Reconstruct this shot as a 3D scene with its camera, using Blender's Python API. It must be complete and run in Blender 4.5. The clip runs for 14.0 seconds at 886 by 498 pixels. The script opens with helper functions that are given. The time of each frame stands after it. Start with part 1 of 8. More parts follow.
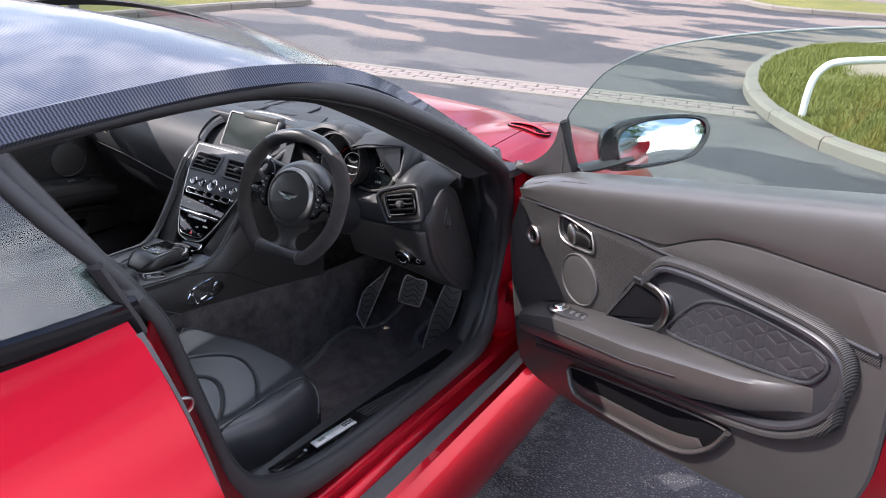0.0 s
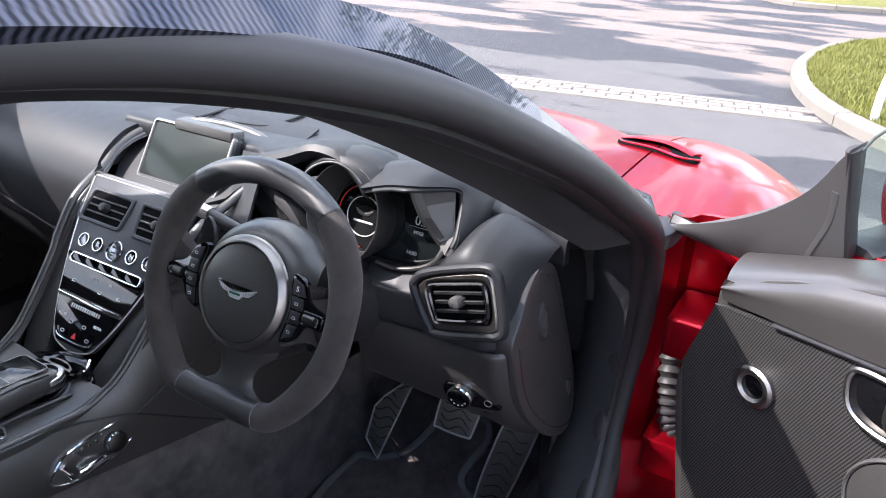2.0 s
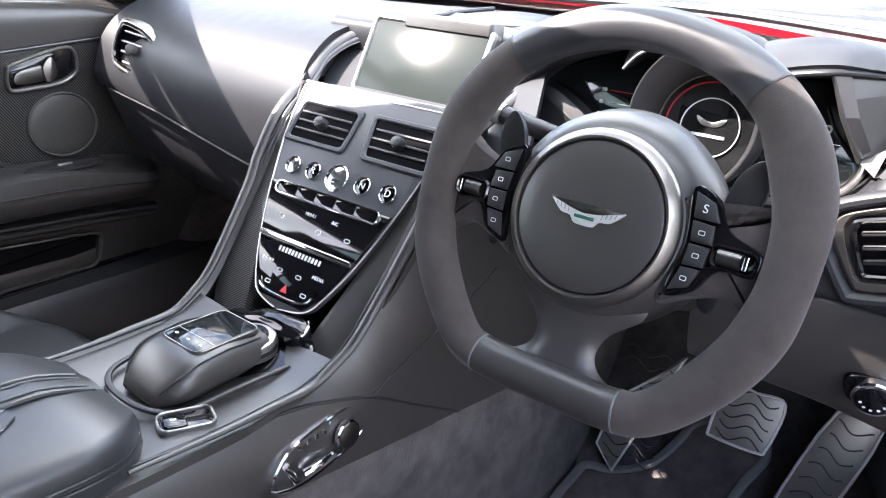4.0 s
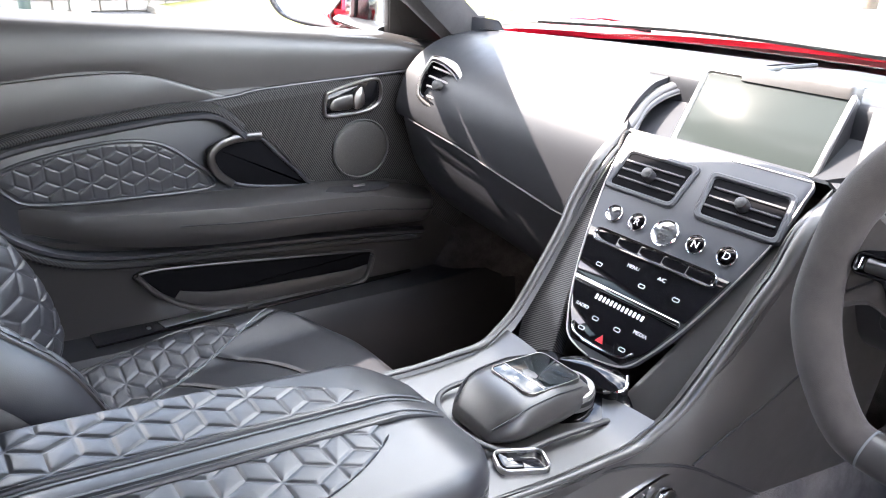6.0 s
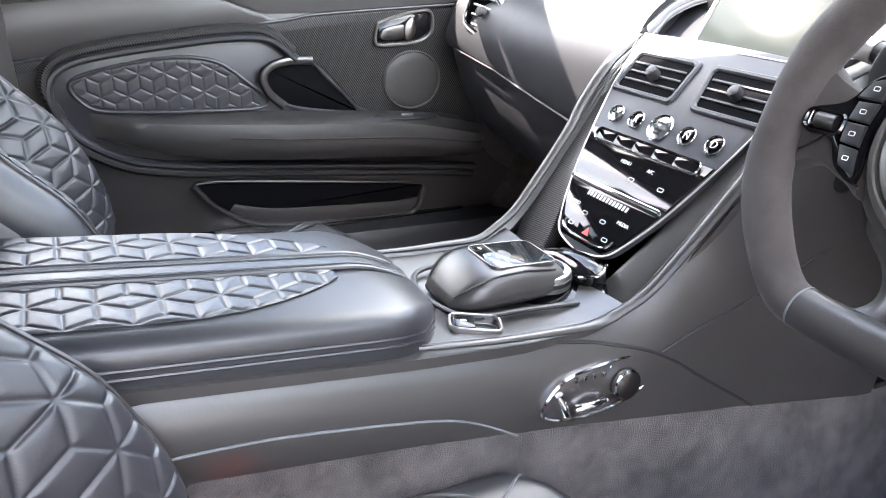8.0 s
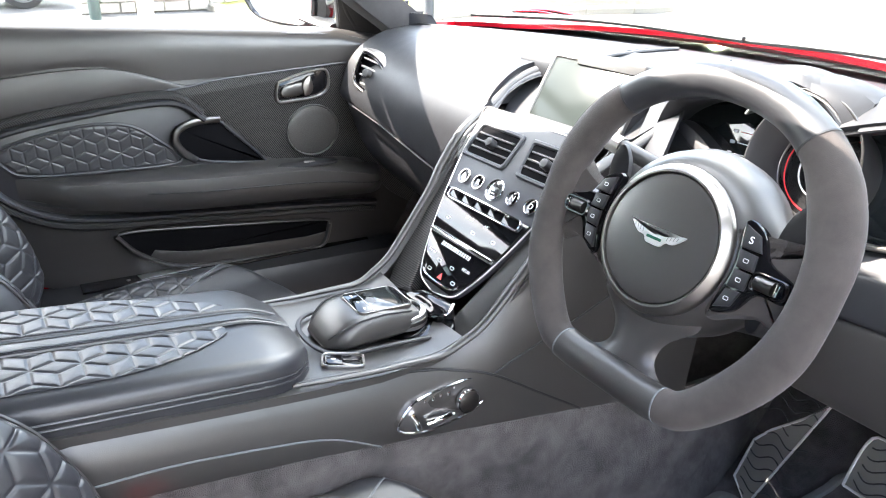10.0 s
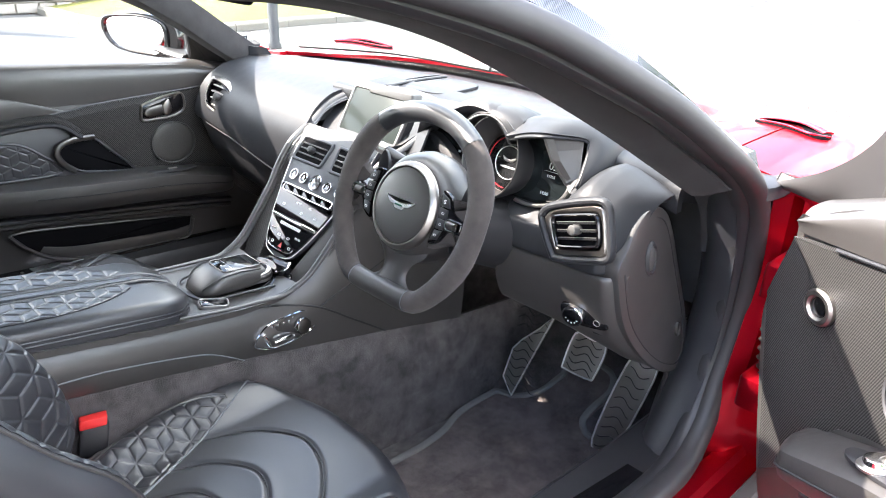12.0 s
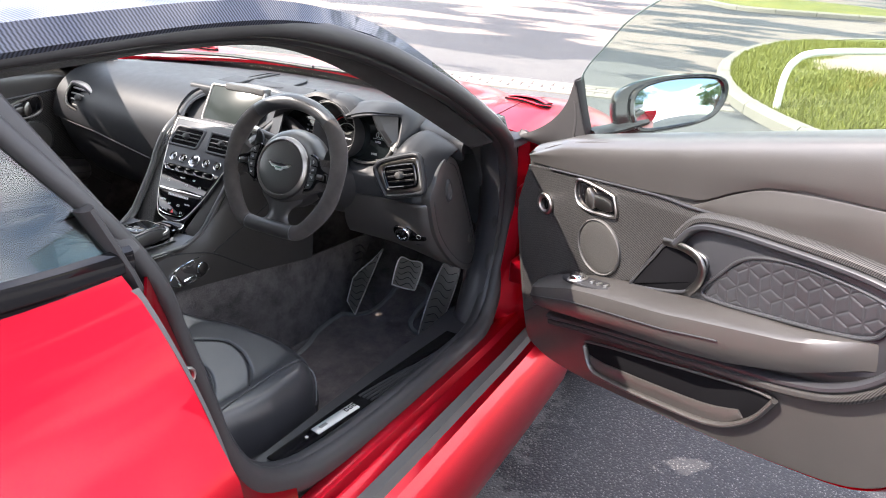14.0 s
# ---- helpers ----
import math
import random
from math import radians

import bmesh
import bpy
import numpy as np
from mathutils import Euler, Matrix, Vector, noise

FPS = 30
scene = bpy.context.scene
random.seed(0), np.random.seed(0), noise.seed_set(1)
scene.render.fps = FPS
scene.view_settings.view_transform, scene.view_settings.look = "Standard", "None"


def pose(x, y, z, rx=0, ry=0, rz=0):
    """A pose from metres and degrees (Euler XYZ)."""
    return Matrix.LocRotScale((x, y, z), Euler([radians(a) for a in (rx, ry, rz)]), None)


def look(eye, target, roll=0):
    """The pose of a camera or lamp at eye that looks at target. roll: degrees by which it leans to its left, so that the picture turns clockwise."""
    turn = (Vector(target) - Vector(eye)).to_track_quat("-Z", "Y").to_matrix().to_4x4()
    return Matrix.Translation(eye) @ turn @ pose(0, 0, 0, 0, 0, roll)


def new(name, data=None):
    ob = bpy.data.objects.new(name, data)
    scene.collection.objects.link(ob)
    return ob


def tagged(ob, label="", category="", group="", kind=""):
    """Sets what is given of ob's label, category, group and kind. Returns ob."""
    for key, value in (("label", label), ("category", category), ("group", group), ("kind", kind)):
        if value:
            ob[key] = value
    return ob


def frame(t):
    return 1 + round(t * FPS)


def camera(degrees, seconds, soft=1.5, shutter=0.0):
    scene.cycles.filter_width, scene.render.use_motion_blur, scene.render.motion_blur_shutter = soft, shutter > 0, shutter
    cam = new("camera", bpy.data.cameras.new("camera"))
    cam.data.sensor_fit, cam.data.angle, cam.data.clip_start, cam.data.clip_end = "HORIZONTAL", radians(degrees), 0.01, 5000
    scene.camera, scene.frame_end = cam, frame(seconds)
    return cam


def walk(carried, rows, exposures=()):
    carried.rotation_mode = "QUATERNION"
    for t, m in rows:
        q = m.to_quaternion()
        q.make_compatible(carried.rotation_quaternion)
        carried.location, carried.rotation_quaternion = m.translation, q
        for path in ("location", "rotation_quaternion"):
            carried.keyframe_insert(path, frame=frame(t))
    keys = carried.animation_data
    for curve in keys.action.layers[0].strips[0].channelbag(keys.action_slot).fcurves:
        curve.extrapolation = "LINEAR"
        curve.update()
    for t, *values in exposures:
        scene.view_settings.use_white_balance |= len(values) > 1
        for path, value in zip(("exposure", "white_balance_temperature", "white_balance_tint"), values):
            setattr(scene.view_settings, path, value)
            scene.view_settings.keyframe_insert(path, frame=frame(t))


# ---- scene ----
cam = camera(63.3, 14.0, 1.0)
PATH = [
    (0, (1.514, 0.043, 1.489), (0.603, 1.621, 0.664), 3.0),
    (0.5, (1.403, 0.236, 1.461), (0.497, 1.816, 0.636), 3.0),
    (1, (1.249, 0.392, 1.426), (0.344, 1.974, 0.601), 3.0),
    (1.5, (1.101, 0.56, 1.369), (0.196, 2.142, 0.546), 2.9),
    (2, (0.96, 0.725, 1.287), (0.054, 2.307, 0.463), 3.1),
    (2.5, (0.82, 0.8, 1.183), (-0.098, 2.375, 0.361), 3.2),
    (3, (0.706, 0.822, 1.113), (-0.251, 2.371, 0.286), 2.9),
    (3.5, (0.64, 0.813, 1.088), (-0.372, 2.323, 0.254), 2.5),
    (4, (0.585, 0.785, 1.074), (-0.498, 2.244, 0.238), 2.1),
    (4.2, (0.567, 0.771, 1.07), (-0.542, 2.212, 0.238), 1.9),
    (6.3, (0.449, 0.666, 1.082), (-1.042, 1.75, 0.307), 2.9),
    (6.5, (0.456, 0.664, 1.071), (-1.061, 1.707, 0.291), 2.7),
    (7, (0.494, 0.679, 1.03), (-1.08, 1.627, 0.241), 2.4),
    (7.5, (0.543, 0.717, 0.995), (-1.063, 1.602, 0.197), 2.0),
    (8, (0.597, 0.763, 0.985), (-1.018, 1.625, 0.183), 1.7),
    (8.5, (0.654, 0.811, 1.004), (-0.957, 1.689, 0.209), 1.6),
    (8.7, (0.669, 0.821, 1.021), (-0.936, 1.711, 0.226), 1.6),
    (10.8, (0.895, 0.708, 1.168), (-0.588, 1.787, 0.372), 0.9),
    (11, (0.941, 0.687, 1.181), (-0.525, 1.792, 0.387), 1.1),
    (11.5, (1.078, 0.623, 1.224), (-0.322, 1.807, 0.427), 1.3),
    (12, (1.169, 0.574, 1.256), (-0.138, 1.86, 0.456), 1.9),
    (12.5, (1.249, 0.469, 1.266), (0.055, 1.861, 0.466), 2.1),
    (13, (1.324, 0.337, 1.289), (0.261, 1.83, 0.488), 2.6),
    (13.5, (1.343, 0.178, 1.325), (0.405, 1.751, 0.521), 3.0),
    (14, (1.412, 0.064, 1.375), (0.574, 1.689, 0.565), 3.3),
]
EXPOSURES = [(0, 1.35, 6350, 19), (2.0, 1.85, 6250, 18), (3, 2.5, 6350, 18), (4.2, 3.2, 6600, 18), (6.3, 3.7, 6750, 18), (8.7, 3.8, 6800, 17), (10.8, 3.5, 6800, 12), (12.5, 3.0, 6750, 15), (14, 2.2, 6800, 16)]
walk(cam, [(t, look(eye, target, roll)) for t, eye, target, roll in PATH], EXPOSURES)

# ---- light ----
world = bpy.data.worlds.new("sky")
scene.world = world
world.use_nodes = True
wn = world.node_tree.nodes
sky = wn.new("ShaderNodeTexSky")
sky.sky_type, sky.sun_disc = "NISHITA", False
SUN_EL, SUN_AZ = 48.0, 235.0          # height; bearing from +y towards +x, in degrees
sky.sun_elevation, sky.sun_rotation = radians(SUN_EL), radians(SUN_AZ)
sky.dust_density, sky.ozone_density = 1.5, 1.0
wn["Background"].inputs["Strength"].default_value = 0.15
cl, cr, cm = wn.new("ShaderNodeTexNoise"), wn.new("ShaderNodeValToRGB"), wn.new("ShaderNodeMix")
cl.inputs["Scale"].default_value, cl.inputs["Detail"].default_value, cl.inputs["Roughness"].default_value = 3.2, 8, 0.58
cr.color_ramp.elements[0].position, cr.color_ramp.elements[1].position = 0.46, 0.63
cm.data_type = "RGBA"
cm.inputs[7].default_value = (12.6, 12.8, 13.4, 1)       # sunlit cloud
ctc, cmap = wn.new("ShaderNodeTexCoord"), wn.new("ShaderNodeMapping")
cmap.inputs["Rotation"].default_value = (0, 0, radians(100))
world.node_tree.links.new(ctc.outputs["Generated"], cmap.inputs[0])
world.node_tree.links.new(cmap.outputs[0], cl.inputs["Vector"])
world.node_tree.links.new(cl.outputs["Fac"], cr.inputs[0])
world.node_tree.links.new(cr.outputs[0], cm.inputs[0])
world.node_tree.links.new(sky.outputs[0], cm.inputs[6])
world.node_tree.links.new(cm.outputs[2], wn["Background"].inputs["Color"])
sun = new("sun", bpy.data.lights.new("sun", "SUN"))
sun.data.energy, sun.data.angle, sun.data.color = 3.15, radians(0.55), (1.0, 0.95, 0.87)
sdir = Vector((math.sin(radians(SUN_AZ)) * math.cos(radians(SUN_EL)), math.cos(radians(SUN_AZ)) * math.cos(radians(SUN_EL)), math.sin(radians(SUN_EL))))
sun.matrix_world = look(sdir * 30, (0, 0, 0))


# ---- materials ----
class Mat:
    """A small node builder round a Principled shader."""

    def __init__(self, name, color=(0.5, 0.5, 0.5), rough=0.5, metal=0.0, **extra):
        self.m = bpy.data.materials.new(name)
        self.m.use_nodes = True
        self.t = self.m.node_tree
        self.b = self.t.nodes["Principled BSDF"]
        self.set("Base Color", (*color, 1)), self.set("Roughness", rough), self.set("Metallic", metal)
        for k, v in extra.items():
            self.set(k.replace("_", " "), v)

    def set(self, key, value):
        self.b.inputs[key].default_value = value

    def node(self, kind, **props):
        n = self.t.nodes.new("ShaderNode" + kind)
        for k, v in props.items():
            n.inputs[k.replace("_", " ")].default_value = v
        return n

    def link(self, a, b):
        self.t.links.new(a, b)

    def coords(self, scale=(1, 1, 1), turn=(0, 0, 0)):
        c, mp = self.node("TexCoord"), self.node("Mapping")
        mp.inputs["Scale"].default_value = scale
        mp.inputs["Rotation"].default_value = turn
        self.link(c.outputs["Object"], mp.inputs[0])
        return mp.outputs[0]

    def noise(self, scale, detail=4, rough=0.55, co=None):
        n = self.node("TexNoise", Scale=scale, Detail=detail, Roughness=rough)
        self.link(co if co is not None else self.coords(), n.inputs["Vector"])
        return n.outputs["Fac"]

    def ramp(self, fac, stops):
        r = self.node("ValToRGB")
        while len(r.color_ramp.elements) < len(stops):
            r.color_ramp.elements.new(0.5)
        for e, (p, c) in zip(r.color_ramp.elements, stops):
            e.position, e.color = p, (*c, 1) if len(c) == 3 else c
        self.link(fac, r.inputs[0])
        return r.outputs[0]

    def math(self, op, a, b=None):
        n = self.node("Math")
        n.operation = op
        for i, v in enumerate((a, b)):
            if v is None:
                continue
            if isinstance(v, (int, float)):
                n.inputs[i].default_value = v
            else:
                self.link(v, n.inputs[i])
        return n.outputs[0]

    def mix(self, fac, a, b):
        n = self.node("Mix")
        n.data_type = "RGBA"
        for i, v in ((0, fac), (6, a), (7, b)):
            if isinstance(v, (int, float)):
                n.inputs[i].default_value = v
            elif isinstance(v, tuple):
                n.inputs[i].default_value = (*v, 1)
            else:
                self.link(v, n.inputs[i])
        return n.outputs[2]

    def color(self, c):
        self.link(c, self.b.inputs["Base Color"])

    def roughness(self, c, lo, hi):
        n = self.node("MapRange")
        n.inputs["To Min"].default_value, n.inputs["To Max"].default_value = lo, hi
        self.link(c, n.inputs[0])
        self.link(n.outputs[0], self.b.inputs["Roughness"])

    def bump(self, h, strength=0.2, dist=0.001):
        n = self.node("Bump", Strength=strength, Distance=dist)
        self.link(h, n.inputs["Height"])
        last = self.b.inputs["Normal"]
        if last.links:
            self.link(last.links[0].from_socket, n.inputs["Normal"])
        self.link(n.outputs[0], last)


def leather(name, base, rough=0.45, grain=0.25, vary=0.25, spec=0.85):
    k = Mat(name, base, rough)
    k.set("Specular IOR Level", spec)
    k.color(k.mix(k.noise(9, 5), tuple(c * (1 - vary) for c in base), tuple(c * (1 + vary) for c in base)))
    k.roughness(k.noise(35, 4), rough - 0.07, rough + 0.09)
    v = k.node("TexVoronoi", Scale=900)
    k.link(k.coords(), v.inputs["Vector"])
    k.bump(v.outputs["Distance"], grain * 0.35, 0.0004)
    k.bump(k.noise(45, 3), 0.04, 0.002)
    return k.m


def twill(name, turn, base_a, base_b, rough, coat, pitch=0.0042, bump=0.25, upright=False):
    """Carbon weave: diagonal bands crossed by a finer step."""
    k = Mat(name, base_a, rough)
    co = k.coords((1, 1, 1), turn)
    sp = k.node("SeparateXYZ")
    k.link(co, sp.inputs[0])
    across, along = sp.outputs[0], sp.outputs[1]
    if upright:       # panels that stand on edge: height against run
        across, along = k.math("MULTIPLY", sp.outputs[2], 0.75), k.math("MULTIPLY", k.math("SUBTRACT", sp.outputs[1], sp.outputs[0]), 1.15)
    u = k.math("DIVIDE", across, pitch)
    v = k.math("DIVIDE", along, pitch)
    diag = k.math("FRACT", k.math("ADD", k.math("FLOOR", k.math("MULTIPLY", u, 2.0)), k.math("MULTIPLY", v, 1.0)))
    band = k.math("FRACT", k.math("MULTIPLY", k.math("ADD", u, v), 0.5))
    tri = k.math("ABSOLUTE", k.math("SUBTRACT", k.math("MULTIPLY", band, 2.0), 1.0))
    fine = k.math("ABSOLUTE", k.math("SUBTRACT", k.math("MULTIPLY", diag, 2.0), 1.0))
    f = k.math("ADD", k.math("MULTIPLY", tri, 0.75), k.math("MULTIPLY", fine, 0.25))
    k.color(k.ramp(f, [(0.25, base_a), (0.75, base_b)]))
    k.roughness(f, rough + 0.1, rough)
    k.bump(f, bump, 0.0006)
    k.set("Coat Weight", coat * 0.5), k.set("Coat Roughness", 0.02), k.set("Specular IOR Level", 0.15)
    return k.m


def plain(name, color, rough, metal=0.0, wear=0.06, scale=40, **extra):
    k = Mat(name, color, rough, metal, **extra)
    k.roughness(k.noise(scale, 4), max(0.02, rough - wear), rough + wear)
    k.color(k.mix(k.noise(scale * 0.3, 4), tuple(c * 0.9 for c in color), tuple(min(1, c * 1.1) for c in color)))
    return k.m


def paint():
    k = Mat("red_metallic_paint", (0.45, 0.006, 0.02), 0.30, 0.85)
    k.set("Coat Weight", 0.4), k.set("Coat Roughness", 0.015), k.set("Coat IOR", 1.38), k.set("Specular IOR Level", 0.25)
    v = k.node("TexVoronoi", Scale=1500)
    k.link(k.coords(), v.inputs["Vector"])
    k.color(k.mix(v.outputs["Distance"], (0.38, 0.003, 0.012), (0.50, 0.005, 0.020)))
    k.roughness(k.noise(6, 5), 0.26, 0.36)
    return k.m


def suede(name, base, sheen=0.18):
    k = Mat(name, base, 0.95)
    k.set("Sheen Weight", sheen), k.set("Sheen Roughness", 0.5)
    k.color(k.mix(k.ramp(k.noise(14, 6, 0.65), [(0.35, (0, 0, 0)), (0.68, (1, 1, 1))]), tuple(c * 0.75 for c in base), tuple(c * 1.3 for c in base)))
    k.bump(k.noise(1400, 2), 0.35, 0.0008)
    return k.m


def carpet_mat(name, base):
    k = Mat(name, base, 1.0)
    k.set("Sheen Weight", 0.14)
    a, b = k.noise(17, 6, 0.7), k.noise(700, 3)
    c = k.mix(k.ramp(a, [(0.36, (0, 0, 0)), (0.66, (1, 1, 1))]), tuple(c * 0.32 for c in base), tuple(c * 1.8 for c in base))
    k.color(k.mix(k.math("MULTIPLY", b, 0.40), c, tuple(x * 1.6 for x in base)))
    k.bump(b, 0.9, 0.003)
    k.bump(a, 0.3, 0.008)
    return k.m


def asphalt():
    k = Mat("asphalt", (0.1, 0.1, 0.1), 0.85, 0.0, Specular_IOR_Level=0.2)
    co = k.coords()
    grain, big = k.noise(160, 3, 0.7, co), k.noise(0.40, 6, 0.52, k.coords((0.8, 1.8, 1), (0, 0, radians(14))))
    mid = k.noise(2.5, 5, 0.6, co)
    sp = k.node("SeparateXYZ")
    k.link(co, sp.inputs[0])
    far = k.math("ADD", sp.outputs[1], k.math("MULTIPLY", k.noise(0.35, 4, 0.5, co), 7.0))
    old = k.ramp(k.math("DIVIDE", far, 20.0), [(0.60, (0, 0, 0)), (0.63, (1, 1, 1))])
    dry = k.mix(old, k.mix(mid, (0.082, 0.081, 0.081), (0.118, 0.116, 0.113)), k.mix(mid, (0.160, 0.132, 0.116), (0.205, 0.172, 0.150)))
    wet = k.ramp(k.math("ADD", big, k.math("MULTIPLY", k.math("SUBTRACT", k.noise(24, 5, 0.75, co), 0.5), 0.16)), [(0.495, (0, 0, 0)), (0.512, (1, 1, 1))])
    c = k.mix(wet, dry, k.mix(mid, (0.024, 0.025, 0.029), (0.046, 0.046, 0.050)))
    v = k.node("TexVoronoi", Scale=130)
    k.link(co, v.inputs["Vector"])
    chips = k.ramp(v.outputs["Distance"], [(0.14, (1, 1, 1)), (0.44, (0, 0, 0))])
    salt = k.ramp(grain, [(0.44, (0, 0, 0)), (0.60, (1, 1, 1))])
    k.color(k.mix(k.math("MULTIPLY", chips, 0.7), c, k.mix(salt, (0.025, 0.025, 0.026), (0.30, 0.29, 0.275))))
    k.roughness(wet, 0.88, 0.60)
    k.bump(v.outputs["Distance"], 0.6, 0.004)
    k.bump(grain, 0.3, 0.004)
    return k.m


def turf():
    k = Mat("mown_grass", (0.1, 0.15, 0.03), 0.9)
    a, b = k.noise(1.6, 5), k.noise(60, 4, 0.7)
    c = k.mix(k.ramp(a, [(0.35, (0, 0, 0)), (0.65, (1, 1, 1))]), (0.088, 0.108, 0.014), (0.165, 0.162, 0.028))
    k.color(k.mix(k.math("MULTIPLY", b, 0.6), c, (0.19, 0.185, 0.06)))
    k.bump(b, 1.0, 0.03)
    return k.m


def clear(name, tint, rough=0.0):
    k = Mat(name, tint, rough)
    k.set("Transmission Weight", 1.0), k.set("IOR", 1.45)
    return k.m


def thin_glass(name, tint, gloss=1.0, least=0.03):
    """A thin pane: lets light straight through with a tint, and mirrors more towards grazing angles."""
    m = bpy.data.materials.new(name)
    m.use_nodes = True
    t = m.node_tree
    t.nodes.clear()
    out, mx = t.nodes.new("ShaderNodeOutputMaterial"), t.nodes.new("ShaderNodeMixShader")
    tr, gl, lw = t.nodes.new("ShaderNodeBsdfTransparent"), t.nodes.new("ShaderNodeBsdfGlossy"), t.nodes.new("ShaderNodeLayerWeight")
    pw, ad = t.nodes.new("ShaderNodeMath"), t.nodes.new("ShaderNodeMath")
    tr.inputs[0].default_value, gl.inputs["Roughness"].default_value, lw.inputs[0].default_value = (*tint, 1), 0.0, 0.5
    pw.operation, pw.inputs[1].default_value = "POWER", 4.0
    ad.operation, ad.inputs[1].default_value, ad.inputs[2].default_value = "MULTIPLY_ADD", 0.5 * gloss, least
    t.links.new(lw.outputs["Facing"], pw.inputs[0]), t.links.new(pw.outputs[0], ad.inputs[0])
    t.links.new(ad.outputs[0], mx.inputs[0]), t.links.new(tr.outputs[0], mx.inputs[1])
    t.links.new(gl.outputs[0], mx.inputs[2]), t.links.new(mx.outputs[0], out.inputs[0])
    return m


def mesh_grille():
    k = Mat("speaker_mesh", (0.10, 0.097, 0.092), 0.42, 0.6)
    a = k.noise(1600, 2)
    k.color(k.mix(a, (0.060, 0.058, 0.055), (0.150, 0.145, 0.138)))
    k.bump(a, 0.4, 0.0006)
    return k.m


RED = paint()
LEATHER = leather("black_leather", (0.028, 0.029, 0.033), 0.37, 0.25, 0.2, 0.75)
LEATHER_SOFT = leather("charcoal_leather", (0.045, 0.042, 0.040), 0.37, 0.3, 0.2, 0.85)
DASH = leather("dash_leather", (0.024, 0.025, 0.028), 0.46, 0.2, 0.12, 0.30)
SUEDE = suede("alcantara", (0.056, 0.048, 0.045), 0.10)
LINING = suede("headliner_suede", (0.026, 0.025, 0.026), 0.05)
CARPET = carpet_mat("black_carpet", (0.076, 0.067, 0.066))
MATPILE = carpet_mat("mat_pile", (0.100, 0.080, 0.075))
CARBON = twill("gloss_carbon", (0, 0, radians(-45)), (0.006, 0.008, 0.013), (0.075, 0.082, 0.11), 0.45, 1.0, 0.0036, 0.08)
CARBON_Y = twill("satin_carbon", (0, 0, 0), (0.008, 0.008, 0.009), (0.075, 0.073, 0.071), 0.34, 0.25, 0.0025, 0.4, True)
PLASTIC = plain("satin_black_plastic", (0.024, 0.024, 0.026), 0.44)
FASCIA = plain("grey_satin_fascia", (0.060, 0.063, 0.070), 0.46, 0.2, Specular_IOR_Level=0.35)
RUBBER = plain("black_rubber", (0.030, 0.029, 0.030), 0.52)
RUBBER_GREY = plain("grey_rubber", (0.17, 0.168, 0.162), 0.7)
# near-black for flat sheets that paint the shade of recesses and vent openings
RECESS_SHADE = plain("recess_shade_black", (0.006, 0.006, 0.007), 0.95, Specular_IOR_Level=0.05)
RUBBER_MID = plain("dark_grey_rubber", (0.07, 0.068, 0.066), 0.6)
BRUSHED = plain("brushed_plate", (0.62, 0.62, 0.63), 0.45, 1.0)
PIANO = plain("piano_black", (0.006, 0.006, 0.007), 0.06, 0.0, 0.03)
MATTE_SCREEN = plain("dusty_display_glass", (0.030, 0.036, 0.034), 0.16, 0.0, 0.03, 9, Specular_IOR_Level=0.10)
SCREEN = plain("display_glass", (0.010, 0.013, 0.014), 0.05, 0.0, 0.02)
CHROME = plain("polished_chrome", (0.82, 0.82, 0.82), 0.08, 1.0, 0.03)
SATIN = plain("satin_silver", (0.48, 0.465, 0.45), 0.36, 1.0)
BRONZE = plain("dark_satin_silver", (0.33, 0.31, 0.29), 0.36, 1.0)
BRIGHT = plain("bright_badge_metal", (0.88, 0.88, 0.87), 0.38, 0.6)
DARKCHROME = plain("dark_chrome", (0.15, 0.145, 0.14), 0.36, 1.0)
THREAD = plain("grey_thread", (0.16, 0.17, 0.18), 0.8)
MESHGRILL = mesh_grille()
WHITE = plain("white_paint", (0.78, 0.78, 0.76), 0.45)
INK = plain("white_print", (0.75, 0.75, 0.75), 0.5)
REDLIT = plain("red_print", (0.7, 0.02, 0.03), 0.4)
BUCKLERED = plain("red_button", (0.75, 0.03, 0.03), 0.4)
ASPHALT, TURF = asphalt(), turf()
BLADE = plain("grass_blades", (0.140, 0.148, 0.026), 0.7, 0.0, 0.05, 25)
KERB = plain("concrete_kerb", (0.18, 0.165, 0.14), 0.9, 0.0, 0.05, 12)
STONE = plain("rough_stone", (0.30, 0.27, 0.24), 0.9, 0.0, 0.05, 5)
BRICKM = plain("paving_brick", (0.20, 0.172, 0.155), 0.9, 0.0, 0.05, 9)
SOIL = plain("gravel_soil", (0.22, 0.18, 0.14), 1.0, 0.0, 0.0, 20)
GLASS = thin_glass("clear_glass", (0.93, 0.96, 0.94), 0.45, 0.02)
GREENGLASS = thin_glass("green_tint_glass", (0.86, 0.93, 0.90))
DARKGLASS = plain("glass_edge_green", (0.12, 0.16, 0.15), 0.15)
TINTED = thin_glass("tinted_glass", (0.50, 0.57, 0.56), 1.0, 0.07)
MIRROR = Mat("mirror_glass", (0.9, 0.92, 0.93), 0.0, 1.0).m
WHEELMAT = plain("alloy_silver", (0.5, 0.5, 0.52), 0.3, 1.0)
BARK, LEAFM = plain("bark", (0.13, 0.10, 0.075), 0.95), plain("leaves", (0.07, 0.13, 0.03), 0.6, 0.0, 0.05, 3)


